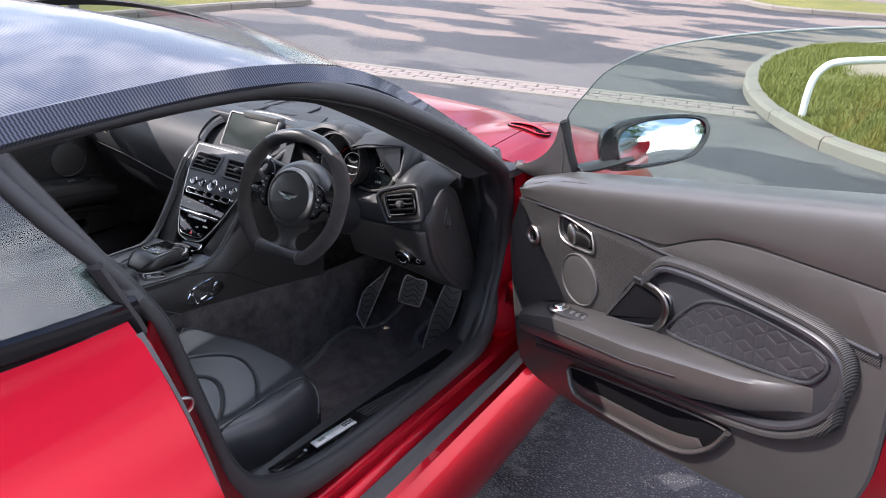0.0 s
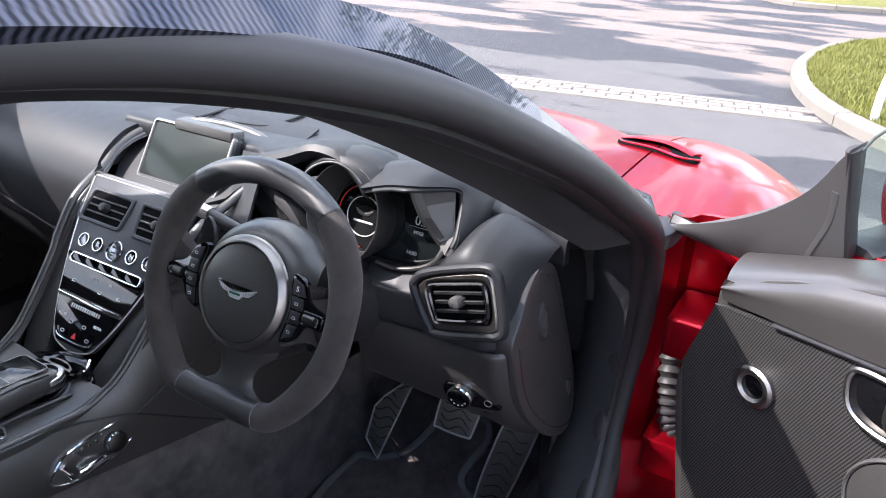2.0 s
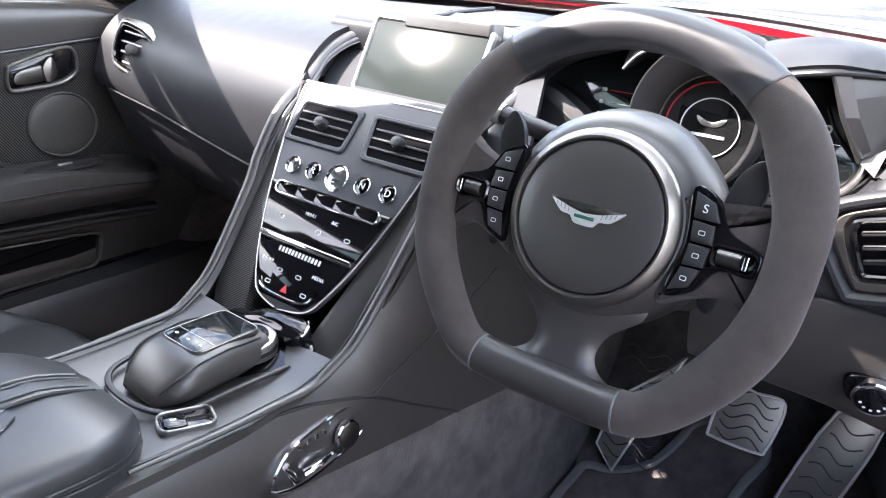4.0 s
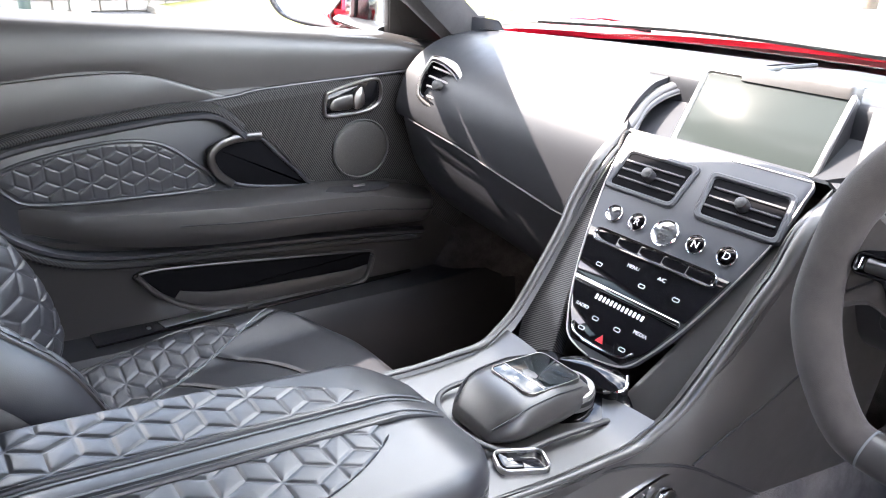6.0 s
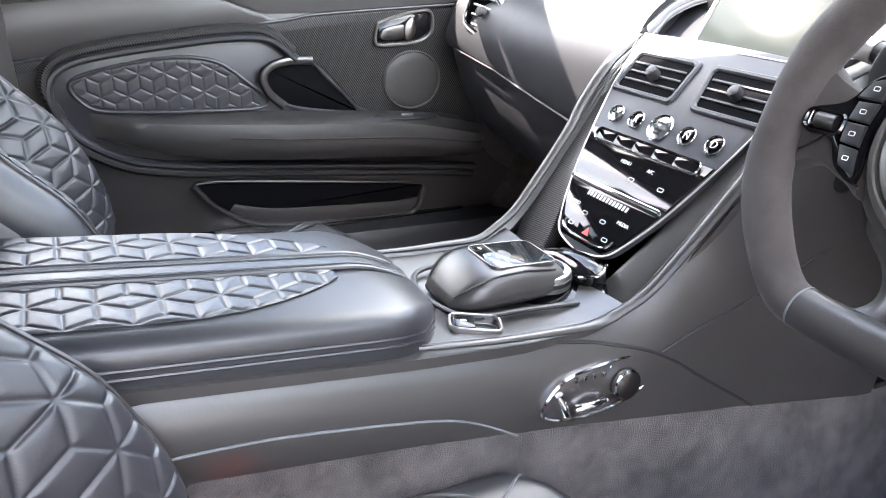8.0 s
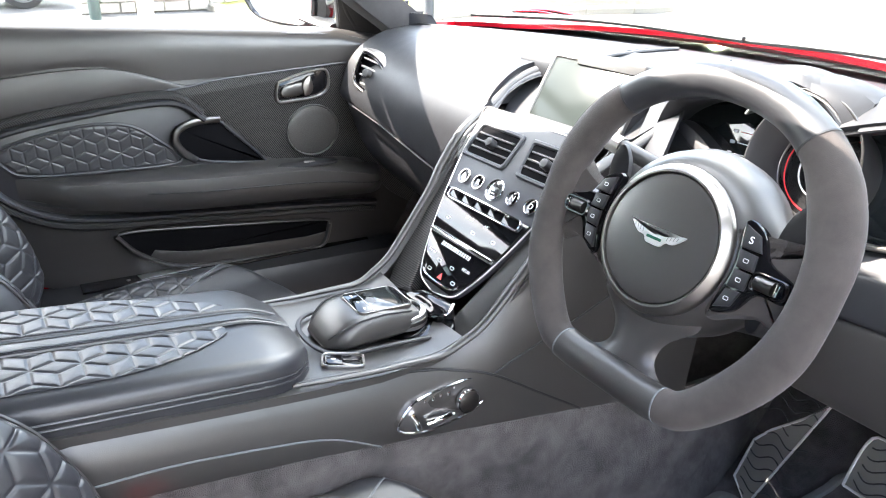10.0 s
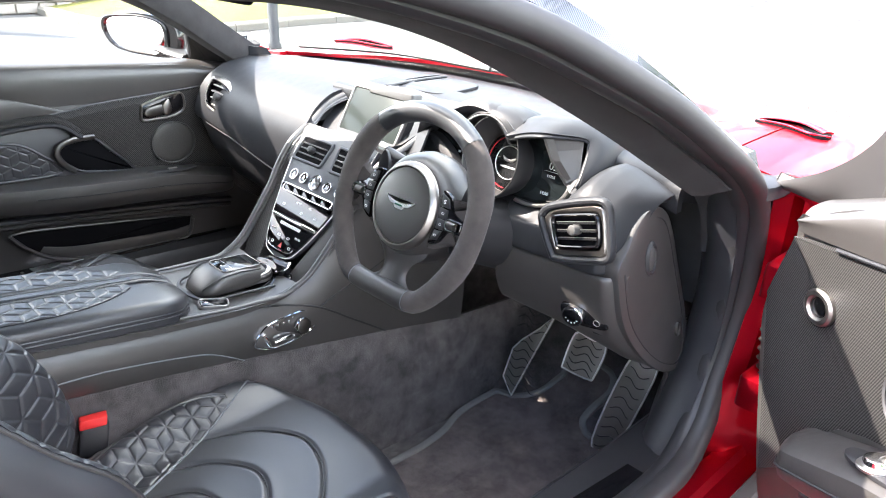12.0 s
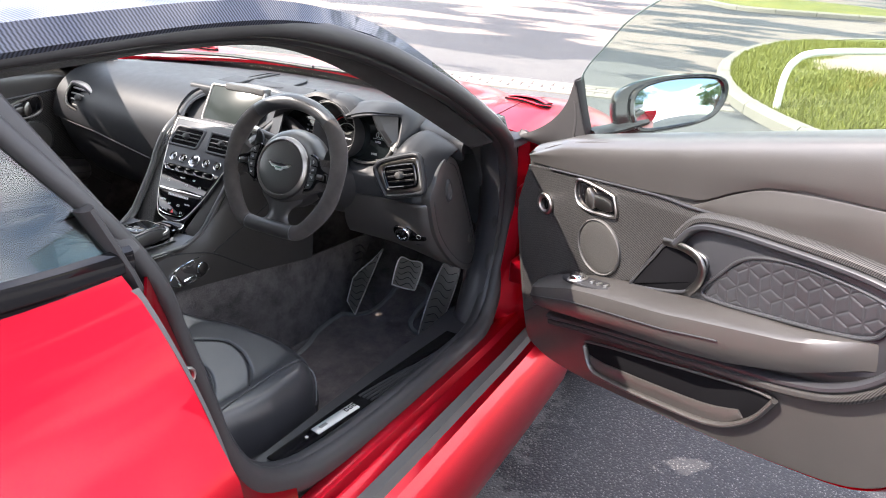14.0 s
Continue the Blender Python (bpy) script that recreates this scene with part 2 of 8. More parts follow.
# ---- mesh tools ----
def thing(name, at=(0, 0, 0), label="", category="", group="", kind=""):
    e = new(name)
    e.location = at
    e.empty_display_size = 0.1
    bpy.context.view_layer.update()
    return tagged(e, label, category, group, kind)


def put(name, vf, mat, parent=None, label="", sharp=38, m=None, tag=None):
    """One mesh object from (vertices, faces), given in world metres; m moves or mirrors it first."""
    v, f = vf
    v = np.asarray(v, float)
    flip = False
    if m is not None:
        a = np.array(m)
        v = v @ a[:3, :3].T + a[:3, 3]
        flip = np.linalg.det(a[:3, :3]) < 0
    base = np.array(parent.location) if parent is not None else v.mean(0) * 0
    me = bpy.data.meshes.new(name)
    me.from_pydata((v - base).tolist(), [], [tuple(reversed(x)) if flip else tuple(x) for x in f])
    me.materials.append(mat)
    me.shade_smooth()
    me.set_sharp_from_angle(angle=radians(sharp))
    ob = new(name, me)
    if parent is not None:
        ob.parent = parent
        if parent.type == "MESH":
            ob.location = (0, 0, 0)
    if label:
        ob["label"] = label
    if tag:
        tagged(ob, **tag)
    return ob


def sub(name, vf, mat, parent, label="", sharp=38, m=None):
    """A part of a part: the parent mesh sits at its thing's base."""
    v, f = vf
    v = np.asarray(v, float)
    flip = False
    if m is not None:
        a = np.array(m)
        v = v @ a[:3, :3].T + a[:3, 3]
        flip = np.linalg.det(a[:3, :3]) < 0
    base = np.array(parent.parent.location) if parent.parent is not None else np.zeros(3)
    me = bpy.data.meshes.new(name)
    me.from_pydata((v - base).tolist(), [], [tuple(reversed(x)) if flip else tuple(x) for x in f])
    me.materials.append(mat)
    me.shade_smooth()
    me.set_sharp_from_angle(angle=radians(sharp))
    ob = new(name, me)
    ob.parent = parent
    if label:
        ob["label"] = label
    return ob


def join(*items):
    vs, fs, n = [], [], 0
    for v, f in items:
        v = np.asarray(v, float)
        vs.append(v)
        fs += [tuple(i + n for i in x) for x in f]
        n += len(v)
    return np.vstack(vs), fs


def loft(rings, closed=True, caps=True, loop=False):
    r = np.asarray(rings, float)
    n, m = r.shape[:2]
    f = []
    for i in range(n if loop else n - 1):
        a, b = i * m, ((i + 1) % n) * m
        for j in range(m if closed else m - 1):
            k = (j + 1) % m
            f.append((a + j, a + k, b + k, b + j))
    if caps and closed and not loop:
        f += [tuple(reversed(range(m))), tuple(range((n - 1) * m, n * m))]
    return r.reshape(-1, 3), f


def sheet(g, thick):
    """A curved sheet (grid of points) with thickness, closed at its rim."""
    g = np.asarray(g, float)
    n, m = g.shape[:2]
    du, dv = np.gradient(g, axis=0), np.gradient(g, axis=1)
    nr = np.cross(du, dv)
    nr /= np.linalg.norm(nr, axis=2, keepdims=True) + 1e-12
    h = g - nr * thick
    v = np.vstack([g.reshape(-1, 3), h.reshape(-1, 3)])
    q, f = n * m, []
    for i in range(n - 1):
        for j in range(m - 1):
            a, b, c, d = i * m + j, i * m + j + 1, (i + 1) * m + j + 1, (i + 1) * m + j
            f += [(a, d, c, b), (q + a, q + b, q + c, q + d)]
    rim = [j for j in range(m)] + [i * m + m - 1 for i in range(1, n)] + [(n - 1) * m + j for j in range(m - 2, -1, -1)] + [i * m for i in range(n - 2, 0, -1)]
    for i, a in enumerate(rim):
        b = rim[(i + 1) % len(rim)]
        f.append((a, b, q + b, q + a))
    return v, f if thick > 0 else [tuple(reversed(x)) for x in f]


def smooth(pts, n=8, closed=False):
    """A Catmull-Rom curve through points of any dimension."""
    p = np.asarray(pts, float)
    k = len(p)
    out = []
    for i in range(k if closed else k - 1):
        if closed:
            a, b, c, d = p[(i - 1) % k], p[i], p[(i + 1) % k], p[(i + 2) % k]
        else:
            a, b, c, d = p[max(i - 1, 0)], p[i], p[i + 1], p[min(i + 2, k - 1)]
        for t in np.arange(n) / n:
            out.append(0.5 * (2 * b + (c - a) * t + (2 * a - 5 * b + 4 * c - d) * t * t + (3 * b - a - 3 * c + d) * t ** 3))
    if not closed:
        out.append(p[-1])
    return np.array(out)


def tube(path, ru, rv=None, closed=False, sides=12, up=(0, 0, 1), square=2.0):
    """A tube with an oval (or squarish) section along a path; ru lies along the side, rv along up. Both may be lists."""
    p = np.asarray(path, float)
    n = len(p)
    t = np.roll(p, -1, 0) - np.roll(p, 1, 0) if closed else np.gradient(p, axis=0)
    t /= np.linalg.norm(t, axis=1, keepdims=True) + 1e-12
    ru = np.broadcast_to(np.asarray(ru, float), n)
    rv = ru if rv is None else np.broadcast_to(np.asarray(rv, float), n)
    up = np.broadcast_to(np.asarray(up, float), (n, 3))
    s = np.cross(t, up)
    s /= np.linalg.norm(s, axis=1, keepdims=True) + 1e-12
    w = np.cross(s, t)
    a = np.arange(sides) * 2 * np.pi / sides
    ca, sa = np.cos(a), np.sin(a)
    ca, sa = np.sign(ca) * np.abs(ca) ** (2 / square), np.sign(sa) * np.abs(sa) ** (2 / square)
    r = p[:, None] + s[:, None] * (ca[None, :, None] * ru[:, None, None]) + w[:, None] * (sa[None, :, None] * rv[:, None, None])
    v, f = loft(r, True, True, closed)
    return v, [tuple(reversed(x)) for x in f]


def inset(o, d):
    """An outline (counter-clockwise) moved inwards by d."""
    o = np.asarray(o, float)
    e = np.roll(o, -1, 0) - np.roll(o, 1, 0)
    e /= np.linalg.norm(e, axis=1, keepdims=True) + 1e-12
    return o + np.c_[-e[:, 1], e[:, 0]] * d


def ccw(o):
    o = np.asarray(o, float)
    area = np.sum(o[:, 0] * np.roll(o[:, 1], -1) - o[:, 1] * np.roll(o[:, 0], -1))
    return o if area > 0 else o[::-1]


def slab(outline, place, h0, h1, bevel=0.002, dome=0.0):
    """A plate with a rounded upper edge: outline in a plane, place(u, v, h) puts it in the world, h0 under and h1 upper side."""
    o = ccw(outline)
    rings = [(o, h0), (o, h1 - bevel), (inset(o, bevel * 0.3), h1 - bevel * 0.3), (inset(o, bevel), h1)]
    if dome:
        c = o.mean(0)
        for k in (0.75, 0.45, 0.2):
            rings.append((c + (inset(o, bevel) - c) * k, h1 + dome * (1 - k * k)))
    pts = [[place(u, v, h) for u, v in q] for q, h in rings]
    v, f = loft(pts)
    a = np.asarray(place(0, 0, 0), float)
    w = np.dot(np.cross(np.asarray(place(1, 0, 0)) - a, np.asarray(place(0, 1, 0)) - a), np.asarray(place(0, 0, 1)) - a)
    return (v, f) if w > 0 else (v, [tuple(reversed(x)) for x in f])


def ringplate(outer, inner, place, h0, h1, bevel=0.0015):
    """A flat frame between two outlines with the same number of points."""
    a, b = ccw(outer), ccw(inner)
    rings = [(a, h0), (a, h1 - bevel), (inset(a, bevel), h1), (inset(b, -bevel), h1), (b, h1 - bevel), (b, h0)]
    v, f = loft([[place(u, w, h) for u, w in q] for q, h in rings], True, False, True)
    z = np.asarray(place(0, 0, 0), float)
    w = np.dot(np.cross(np.asarray(place(1, 0, 0)) - z, np.asarray(place(0, 1, 0)) - z), np.asarray(place(0, 0, 1)) - z)
    return (v, f) if w > 0 else (v, [tuple(reversed(x)) for x in f])


def rrect(w, h, r, cx=0.0, cy=0.0, n=5, skew=0.0):
    o = []
    for sx, sy, a0 in ((1, 1, 0), (-1, 1, 90), (-1, -1, 180), (1, -1, 270)):
        for k in range(n + 1):
            a = radians(a0 + 90 * k / n)
            x, y = sx * (w / 2 - r) + r * math.cos(a), sy * (h / 2 - r) + r * math.sin(a)
            o.append((cx + x + skew * y, cy + y))
    return np.array(o)


def circle(r, cx=0.0, cy=0.0, n=32, ry=None):
    a = np.arange(n) * 2 * np.pi / n
    return np.c_[cx + r * np.cos(a), cy + (ry or r) * np.sin(a)]


def plane(o, u, v):
    """place() of a plane through o along u and v, with the height along u x v."""
    o, u, v = (np.asarray(q, float) for q in (o, u, v))
    u, v = u / np.linalg.norm(u), v / np.linalg.norm(v)
    w = np.cross(u, v)
    return lambda a, b, h: o + u * a + v * b + w * h


def box(x0, x1, y0, y1, z0, z1, bevel=0.003):
    return slab(rrect(x1 - x0, y1 - y0, min(bevel * 2, (x1 - x0) / 3, (y1 - y0) / 3), (x0 + x1) / 2, (y0 + y1) / 2, 3), lambda a, b, h: (a, b, h), z0, z1, bevel)


def rhombille(u, v, size):
    """Height of a quilted cube pattern: 0 in the seams, 1 in the middle of a piece."""
    a = size
    hx, hy = a * math.sqrt(3), a * 1.5
    best, bx, by = None, None, None
    j0 = np.round(v / hy)
    d2 = np.full(u.shape, 1e9)
    lx, ly = np.zeros_like(u), np.zeros_like(v)
    for dj in (-1, 0, 1):
        j = j0 + dj
        off = np.where(np.mod(j, 2) == 0, 0, hx / 2)
        i = np.round((u - off) / hx)
        x, y = u - (i * hx + off), v - j * hy
        d = x * x + y * y
        near = d < d2
        d2 = np.where(near, d, d2)
        lx, ly = np.where(near, x, lx), np.where(near, y, ly)
    edge = np.full(u.shape, 1e9)
    for k in range(6):
        t = radians(60 * k)
        edge = np.minimum(edge, a * math.sqrt(3) / 2 - (lx * math.cos(t) + ly * math.sin(t)))
    for k in range(3):
        t = radians(90 + 120 * k)
        along, off = lx * math.cos(t) + ly * math.sin(t), np.abs(-lx * math.sin(t) + ly * math.cos(t))
        edge = np.where(along > 0, np.minimum(edge, off), edge)
    e = np.maximum(edge, 0)
    return 0.60 * (1 - np.exp(-(e / (a * 0.070)) ** 2)) + 0.40 * np.minimum(1, e / (a * 0.43)) ** 0.6


def bump01(x, a, b, s):
    """1 between a and b, falling off smoothly over s."""
    f = lambda q: np.clip(q / s + 0.5, 0, 1)
    g = lambda q: q * q * (3 - 2 * q)
    return g(f(x - a)) * g(f(b - x))


def text(name, body, size, m, mat, parent, depth=0.0004):
    c = bpy.data.curves.new(name, "FONT")
    c.body, c.size, c.extrude, c.align_x, c.align_y = body, size, depth, "CENTER", "CENTER"
    tmp = new(name, c)
    me = bpy.data.meshes.new_from_object(tmp.evaluated_get(bpy.context.evaluated_depsgraph_get()))
    bpy.data.objects.remove(tmp)
    v = np.array([q.co[:] for q in me.vertices])
    f = [tuple(p.vertices) for p in me.polygons]
    bpy.data.meshes.remove(me)
    a = np.array(m)
    v = v @ a[:3, :3].T + a[:3, 3]
    return (sub if parent.type == "MESH" else put)(name, (v, f), mat, parent)


def axes(o, u, v):
    u, v = Vector(u).normalized(), Vector(v).normalized()
    w = u.cross(v)
    return Matrix(((u.x, v.x, w.x, o[0]), (u.y, v.y, w.y, o[1]), (u.z, v.z, w.z, o[2]), (0, 0, 0, 1)))


# ---- ground and surroundings ----
def ground_sheet():
    xs = np.concatenate([[-400, -120, -50], np.linspace(-24, 24, 49), [50, 120, 400]])
    ys = np.concatenate([[-400, -120, -50], np.linspace(-20, 40, 61), [60, 120, 400]])
    gx, gy = np.meshgrid(xs, ys)
    gz = 0.004 * np.sin(gx * 0.9) * np.cos(gy * 0.7) * (np.abs(gx) < 25)
    n, m = gx.shape
    f = [(i * m + j, i * m + j + 1, (i + 1) * m + j + 1, (i + 1) * m + j) for i in range(n - 1) for j in range(m - 1)]
    return np.c_[gx.ravel(), gy.ravel(), gz.ravel()], f


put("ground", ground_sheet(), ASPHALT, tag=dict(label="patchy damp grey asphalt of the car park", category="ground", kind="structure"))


def island(name, outline, label, mound=0.12, kerb_w=0.14, kerb_h=0.11):
    """A grass island with a concrete kerb of single stones round it."""
    o = ccw(outline)
    inner = inset(o, kerb_w)
    c = inner.mean(0)
    rings = [[(x, y, 0.0) for x, y in inner]]
    for k in (1.0, 0.85, 0.6, 0.3, 0.08):
        q = c + (inner - c) * k
        rings.append([(x, y, kerb_h * 0.9 + mound * (1 - k * k) + 0.012 * math.sin(7 * x) * math.cos(6 * y)) for x, y in q])
    g = put(name, loft(rings), TURF, tag=dict(label=label, category="grass", kind="structure"))
    seg = np.linalg.norm(np.roll(o, -1, 0) - o, axis=1)
    dist = np.concatenate([[0], np.cumsum(seg)])
    oo, ii = np.vstack([o, o[:1]]), np.vstack([inner, inner[:1]])
    at = lambda arr, s: np.array([np.interp(s, dist, arr[:, 0]), np.interp(s, dist, arr[:, 1])])
    s = 0.0
    while s < dist[-1] - 0.3:
        e = min(s + 0.9, dist[-1])
        pts = []
        for q in np.linspace(s + 0.006, e - 0.006, 4):
            a, b = at(oo, q), at(ii, q)
            pts.append([(a[0], a[1], -0.02), (a[0], a[1], kerb_h - 0.03), (a[0] * 0.8 + b[0] * 0.2, a[1] * 0.8 + b[1] * 0.2, kerb_h), (b[0], b[1], kerb_h), (b[0], b[1], -0.02)])
        v, f = loft(pts)
        put("kerb_stone", (v, f), KERB, g)
        s = e
    return g


island("grass_island", smooth([(2.9, 5.2), (1.75, 5.92), (1.2, 6.38), (0.62, 7.38), (0.27, 8.65), (0.16, 10.3), (0.42, 12.1), (1.1, 13.4), (2.6, 15.0), (7.5, 17.0), (9, 12), (8, 4.6), (5, 4.4)], 6, True),
       "bright mown grass island edged with pale concrete kerbs", 0.18)
island("grass_verge", smooth([(-8.0, 4.6), (-8.05, 7.0), (-8.0, 9.2), (-7.75, 10.6), (-8.6, 11.4), (-12.5, 13.2), (-17, 12), (-17, 5), (-10.8, 4.0)], 6, True),
       "sunlit green grass verge behind a low kerb", 0.25)
island("grass_patch", smooth([(-4.2, 22.3), (-2.2, 20.6), (-0.9, 19.2), (0.8, 19.4), (3, 20.4), (2, 23), (-2, 24)], 6, True),
       "small strip of grass across the road", 0.1)


def grass_blades(outline, count, kerb_w=0.14, kerb_h=0.11, mound=0.18):
    """Short uneven blades over the near edge of the island."""
    rnd = random.Random(12)
    inner = inset(ccw(outline), kerb_w)
    c = inner.mean(0)
    v, f = [], []
    while len(f) < count:
        j = rnd.randrange(len(inner))
        b = inner[j] + (inner[(j + 1) % len(inner)] - inner[j]) * rnd.random()
        k = 1 - 0.6 * rnd.random() ** 1.3
        x, y = c + (b - c) * k
        if x > 4.5 or y > 13:
            continue
        z = kerb_h * 0.9 + mound * (1 - k * k) + 0.012 * math.sin(7 * x) * math.cos(6 * y) - 0.008
        h, a, w = rnd.uniform(0.025, 0.07), rnd.uniform(0, 6.28), rnd.uniform(0.004, 0.008)
        lx, ly = rnd.uniform(-0.03, 0.03), rnd.uniform(-0.03, 0.03)
        n = len(v)
        v += [(x - w * math.cos(a), y - w * math.sin(a), z), (x + w * math.cos(a), y + w * math.sin(a), z), (x + lx, y + ly, z + h)]
        f.append((n, n + 1, n + 2))
    put("grass", (np.array(v), f), BLADE, tag=dict(label="short uneven mown grass on the island", category="grass", kind="stuff"))


grass_blades(smooth([(2.9, 5.2), (1.75, 5.92), (1.2, 6.38), (0.62, 7.38), (0.27, 8.65), (0.16, 10.3), (0.42, 12.1), (1.1, 13.4), (2.6, 15.0), (7.5, 17.0), (9, 12), (8, 4.6), (5, 4.4)], 6, True), 40000)


def bed():
    o = smooth([(1.15, 9.6), (1.5, 8.8), (2.4, 8.5), (3.6, 8.9), (3.9, 10.2), (2.8, 11.2), (1.6, 10.8)], 6, True)
    c = o.mean(0)
    rings = [[(x, y, 0.1) for x, y in o]]
    for k in (1, 0.7, 0.35, 0.08):
        rings.append([(x, y, 0.2 + 0.16 * (1 - k * k) + 0.02 * math.sin(23 * x + 11 * y)) for x, y in c + (o - c) * k])
    return loft(rings)


put("planting_bed", bed(), SOIL, tag=dict(label="bare gravelly soil bed in the grass island", category="soil", kind="structure"))


def hoop_rail():
    path = smooth([(1.04, 6.99, 0.05), (1.045, 7.0, 0.36), (1.10, 7.05, 0.51), (1.25, 7.18, 0.58), (1.8, 7.6, 0.61), (3.0, 8.5, 0.62)], 8)
    t = thing("hoop_rail", (1.04, 6.99, 0.05), "white painted tubular hoop rail bent over the grass", "rail")
    put("rail_tube", tube(path, 0.03, sides=14), WHITE, t)


hoop_rail()


def setts():
    """The pale strip of block paving that crosses the road."""
    a, b = np.array((0.70, 7.05)), np.array((-7.6, 5.15))
    d = (b - a) / np.linalg.norm(b - a)
    w = np.array((d[1], -d[0]))
    length = np.linalg.norm(b - a)
    base = []
    for side in (0.0, 0.46):
        q = [a + w * (side), a + d * length + w * (side), a + d * length + w * (side + 0.09), a + w * (side + 0.09)]
        base.append(slab(q, lambda u, v, h: (u, v, h), -0.02, 0.012, 0.004))
    t = put("paving_strip", join(*base), KERB, tag=dict(label="pale block paving strip across the road", category="paving", kind="structure"))
    blk = box(-0.1, 0.1, -0.05, 0.05, -0.02, 0.010, 0.004)
    me = None
    for r in range(3):
        n = int(length / 0.212)
        for i in range(n):
            c = a + d * (0.106 + 0.212 * i + (0.1 if r % 2 else 0)) + w * (0.15 + 0.122 * r)
            if me is None:
                ob = put("brick", blk, BRICKM, t)
                me = ob.data
            else:
                ob = new("brick", me)
                ob.parent = t
            ob.location, ob.rotation_euler = (c[0], c[1], random.uniform(-0.002, 0.002)), (0, 0, math.atan2(d[1], d[0]))


def round_post(name, x, y, r, h, mat, label):
    t = thing(name, (x, y, 0), label, "post")
    prof = [(r * 1.25, 0), (r * 1.25, 0.05), (r, 0.07), (r, h - 0.06), (r * 0.9, h - 0.02), (r * 0.3, h)]
    put("shaft", loft([[(x + q * math.cos(a), y + q * math.sin(a), z) for a in np.arange(20) * math.pi / 10] for q, z in prof]), mat, t)


round_post("bollard", -9.75, 2.2, 0.07, 1.1, plain("dark_green_paint", (0.03, 0.05, 0.045), 0.4), "dark painted bollard beside the drive")
round_post("gate_post", -9.4, 2.75, 0.10, 1.6, plain("pale_timber", (0.5, 0.46, 0.4), 0.8), "pale upright post beside the drive")
round_post("bollard", -6.3, 5.1, 0.06, 1.0, plain("black_paint", (0.02, 0.02, 0.022), 0.4), "black bollard on the verge")


def stone_wall():
    t = thing("stone_wall", (-11.2, 3.3, 0), "low dark stone wall beside the drive", "wall")
    rnd = random.Random(4)
    put("core", box(-11.55, -11.15, 2.2, 5.0, 0, 0.62, 0.02), STONE, t)
    for r in range(4):
        y = 2.2
        while y < 4.95:
            l = rnd.uniform(0.2, 0.42)
            put("stone", box(-11.16, -11.08 + rnd.uniform(-0.02, 0.02), y + 0.008, min(y + l, 5.0) - 0.008, 0.02 + r * 0.15, 0.15 + r * 0.15, 0.015), STONE, t)
            y += l


stone_wall()


def parked_car():
    t = thing("parked_car", (-12.4, 0.2, 0), "silver parked car beyond the drive", "car")
    ys = np.linspace(-2.1, 2.1, 25)
    top = lambda q: 0.78 + 0.62 * bump01(q, -1.7, 0.9, 1.5)
    rings = []
    for q in ys:
        e = 0.12 * (abs(q) / 2.1) ** 4
        w = 0.9 - e
        h = top(q) - 0.25 * (abs(q) / 2.1) ** 8
        rings.append([(-13.3 - w, q + 0.2, 0.3), (-13.3 - w, q + 0.2, 0.72), (-13.3 - w * 0.75, q + 0.2, h), (-13.3 + w * 0.75, q + 0.2, h), (-13.3 + w, q + 0.2, 0.72), (-13.3 + w, q + 0.2, 0.3)])
    put("body", loft(rings), plain("silver_paint", (0.5, 0.5, 0.52), 0.25, 0.7), t)
    for y in (-1.25, 1.6):
        pl = plane((-12.42, y, 0.33), (0, 1, 0), (0, 0, 1))
        w = put("wheel", slab(circle(0.33), pl, -0.2, 0.02, 0.02), RUBBER, t)
        sub("rim", slab(circle(0.24), pl, -0.05, 0.03, 0.01), WHEELMAT, w)
        for k in range(5):
            a = k * 2 * math.pi / 5
            sub("spoke", slab(np.array([(0.04 * math.cos(a + 1.2), 0.04 * math.sin(a + 1.2)), (0.22 * math.cos(a + 0.12), 0.22 * math.sin(a + 0.12)), (0.22 * math.cos(a - 0.12), 0.22 * math.sin(a - 0.12)), (0.04 * math.cos(a - 1.2), 0.04 * math.sin(a - 1.2))]), pl, 0.02, 0.05, 0.006), CHROME, w)


parked_car()


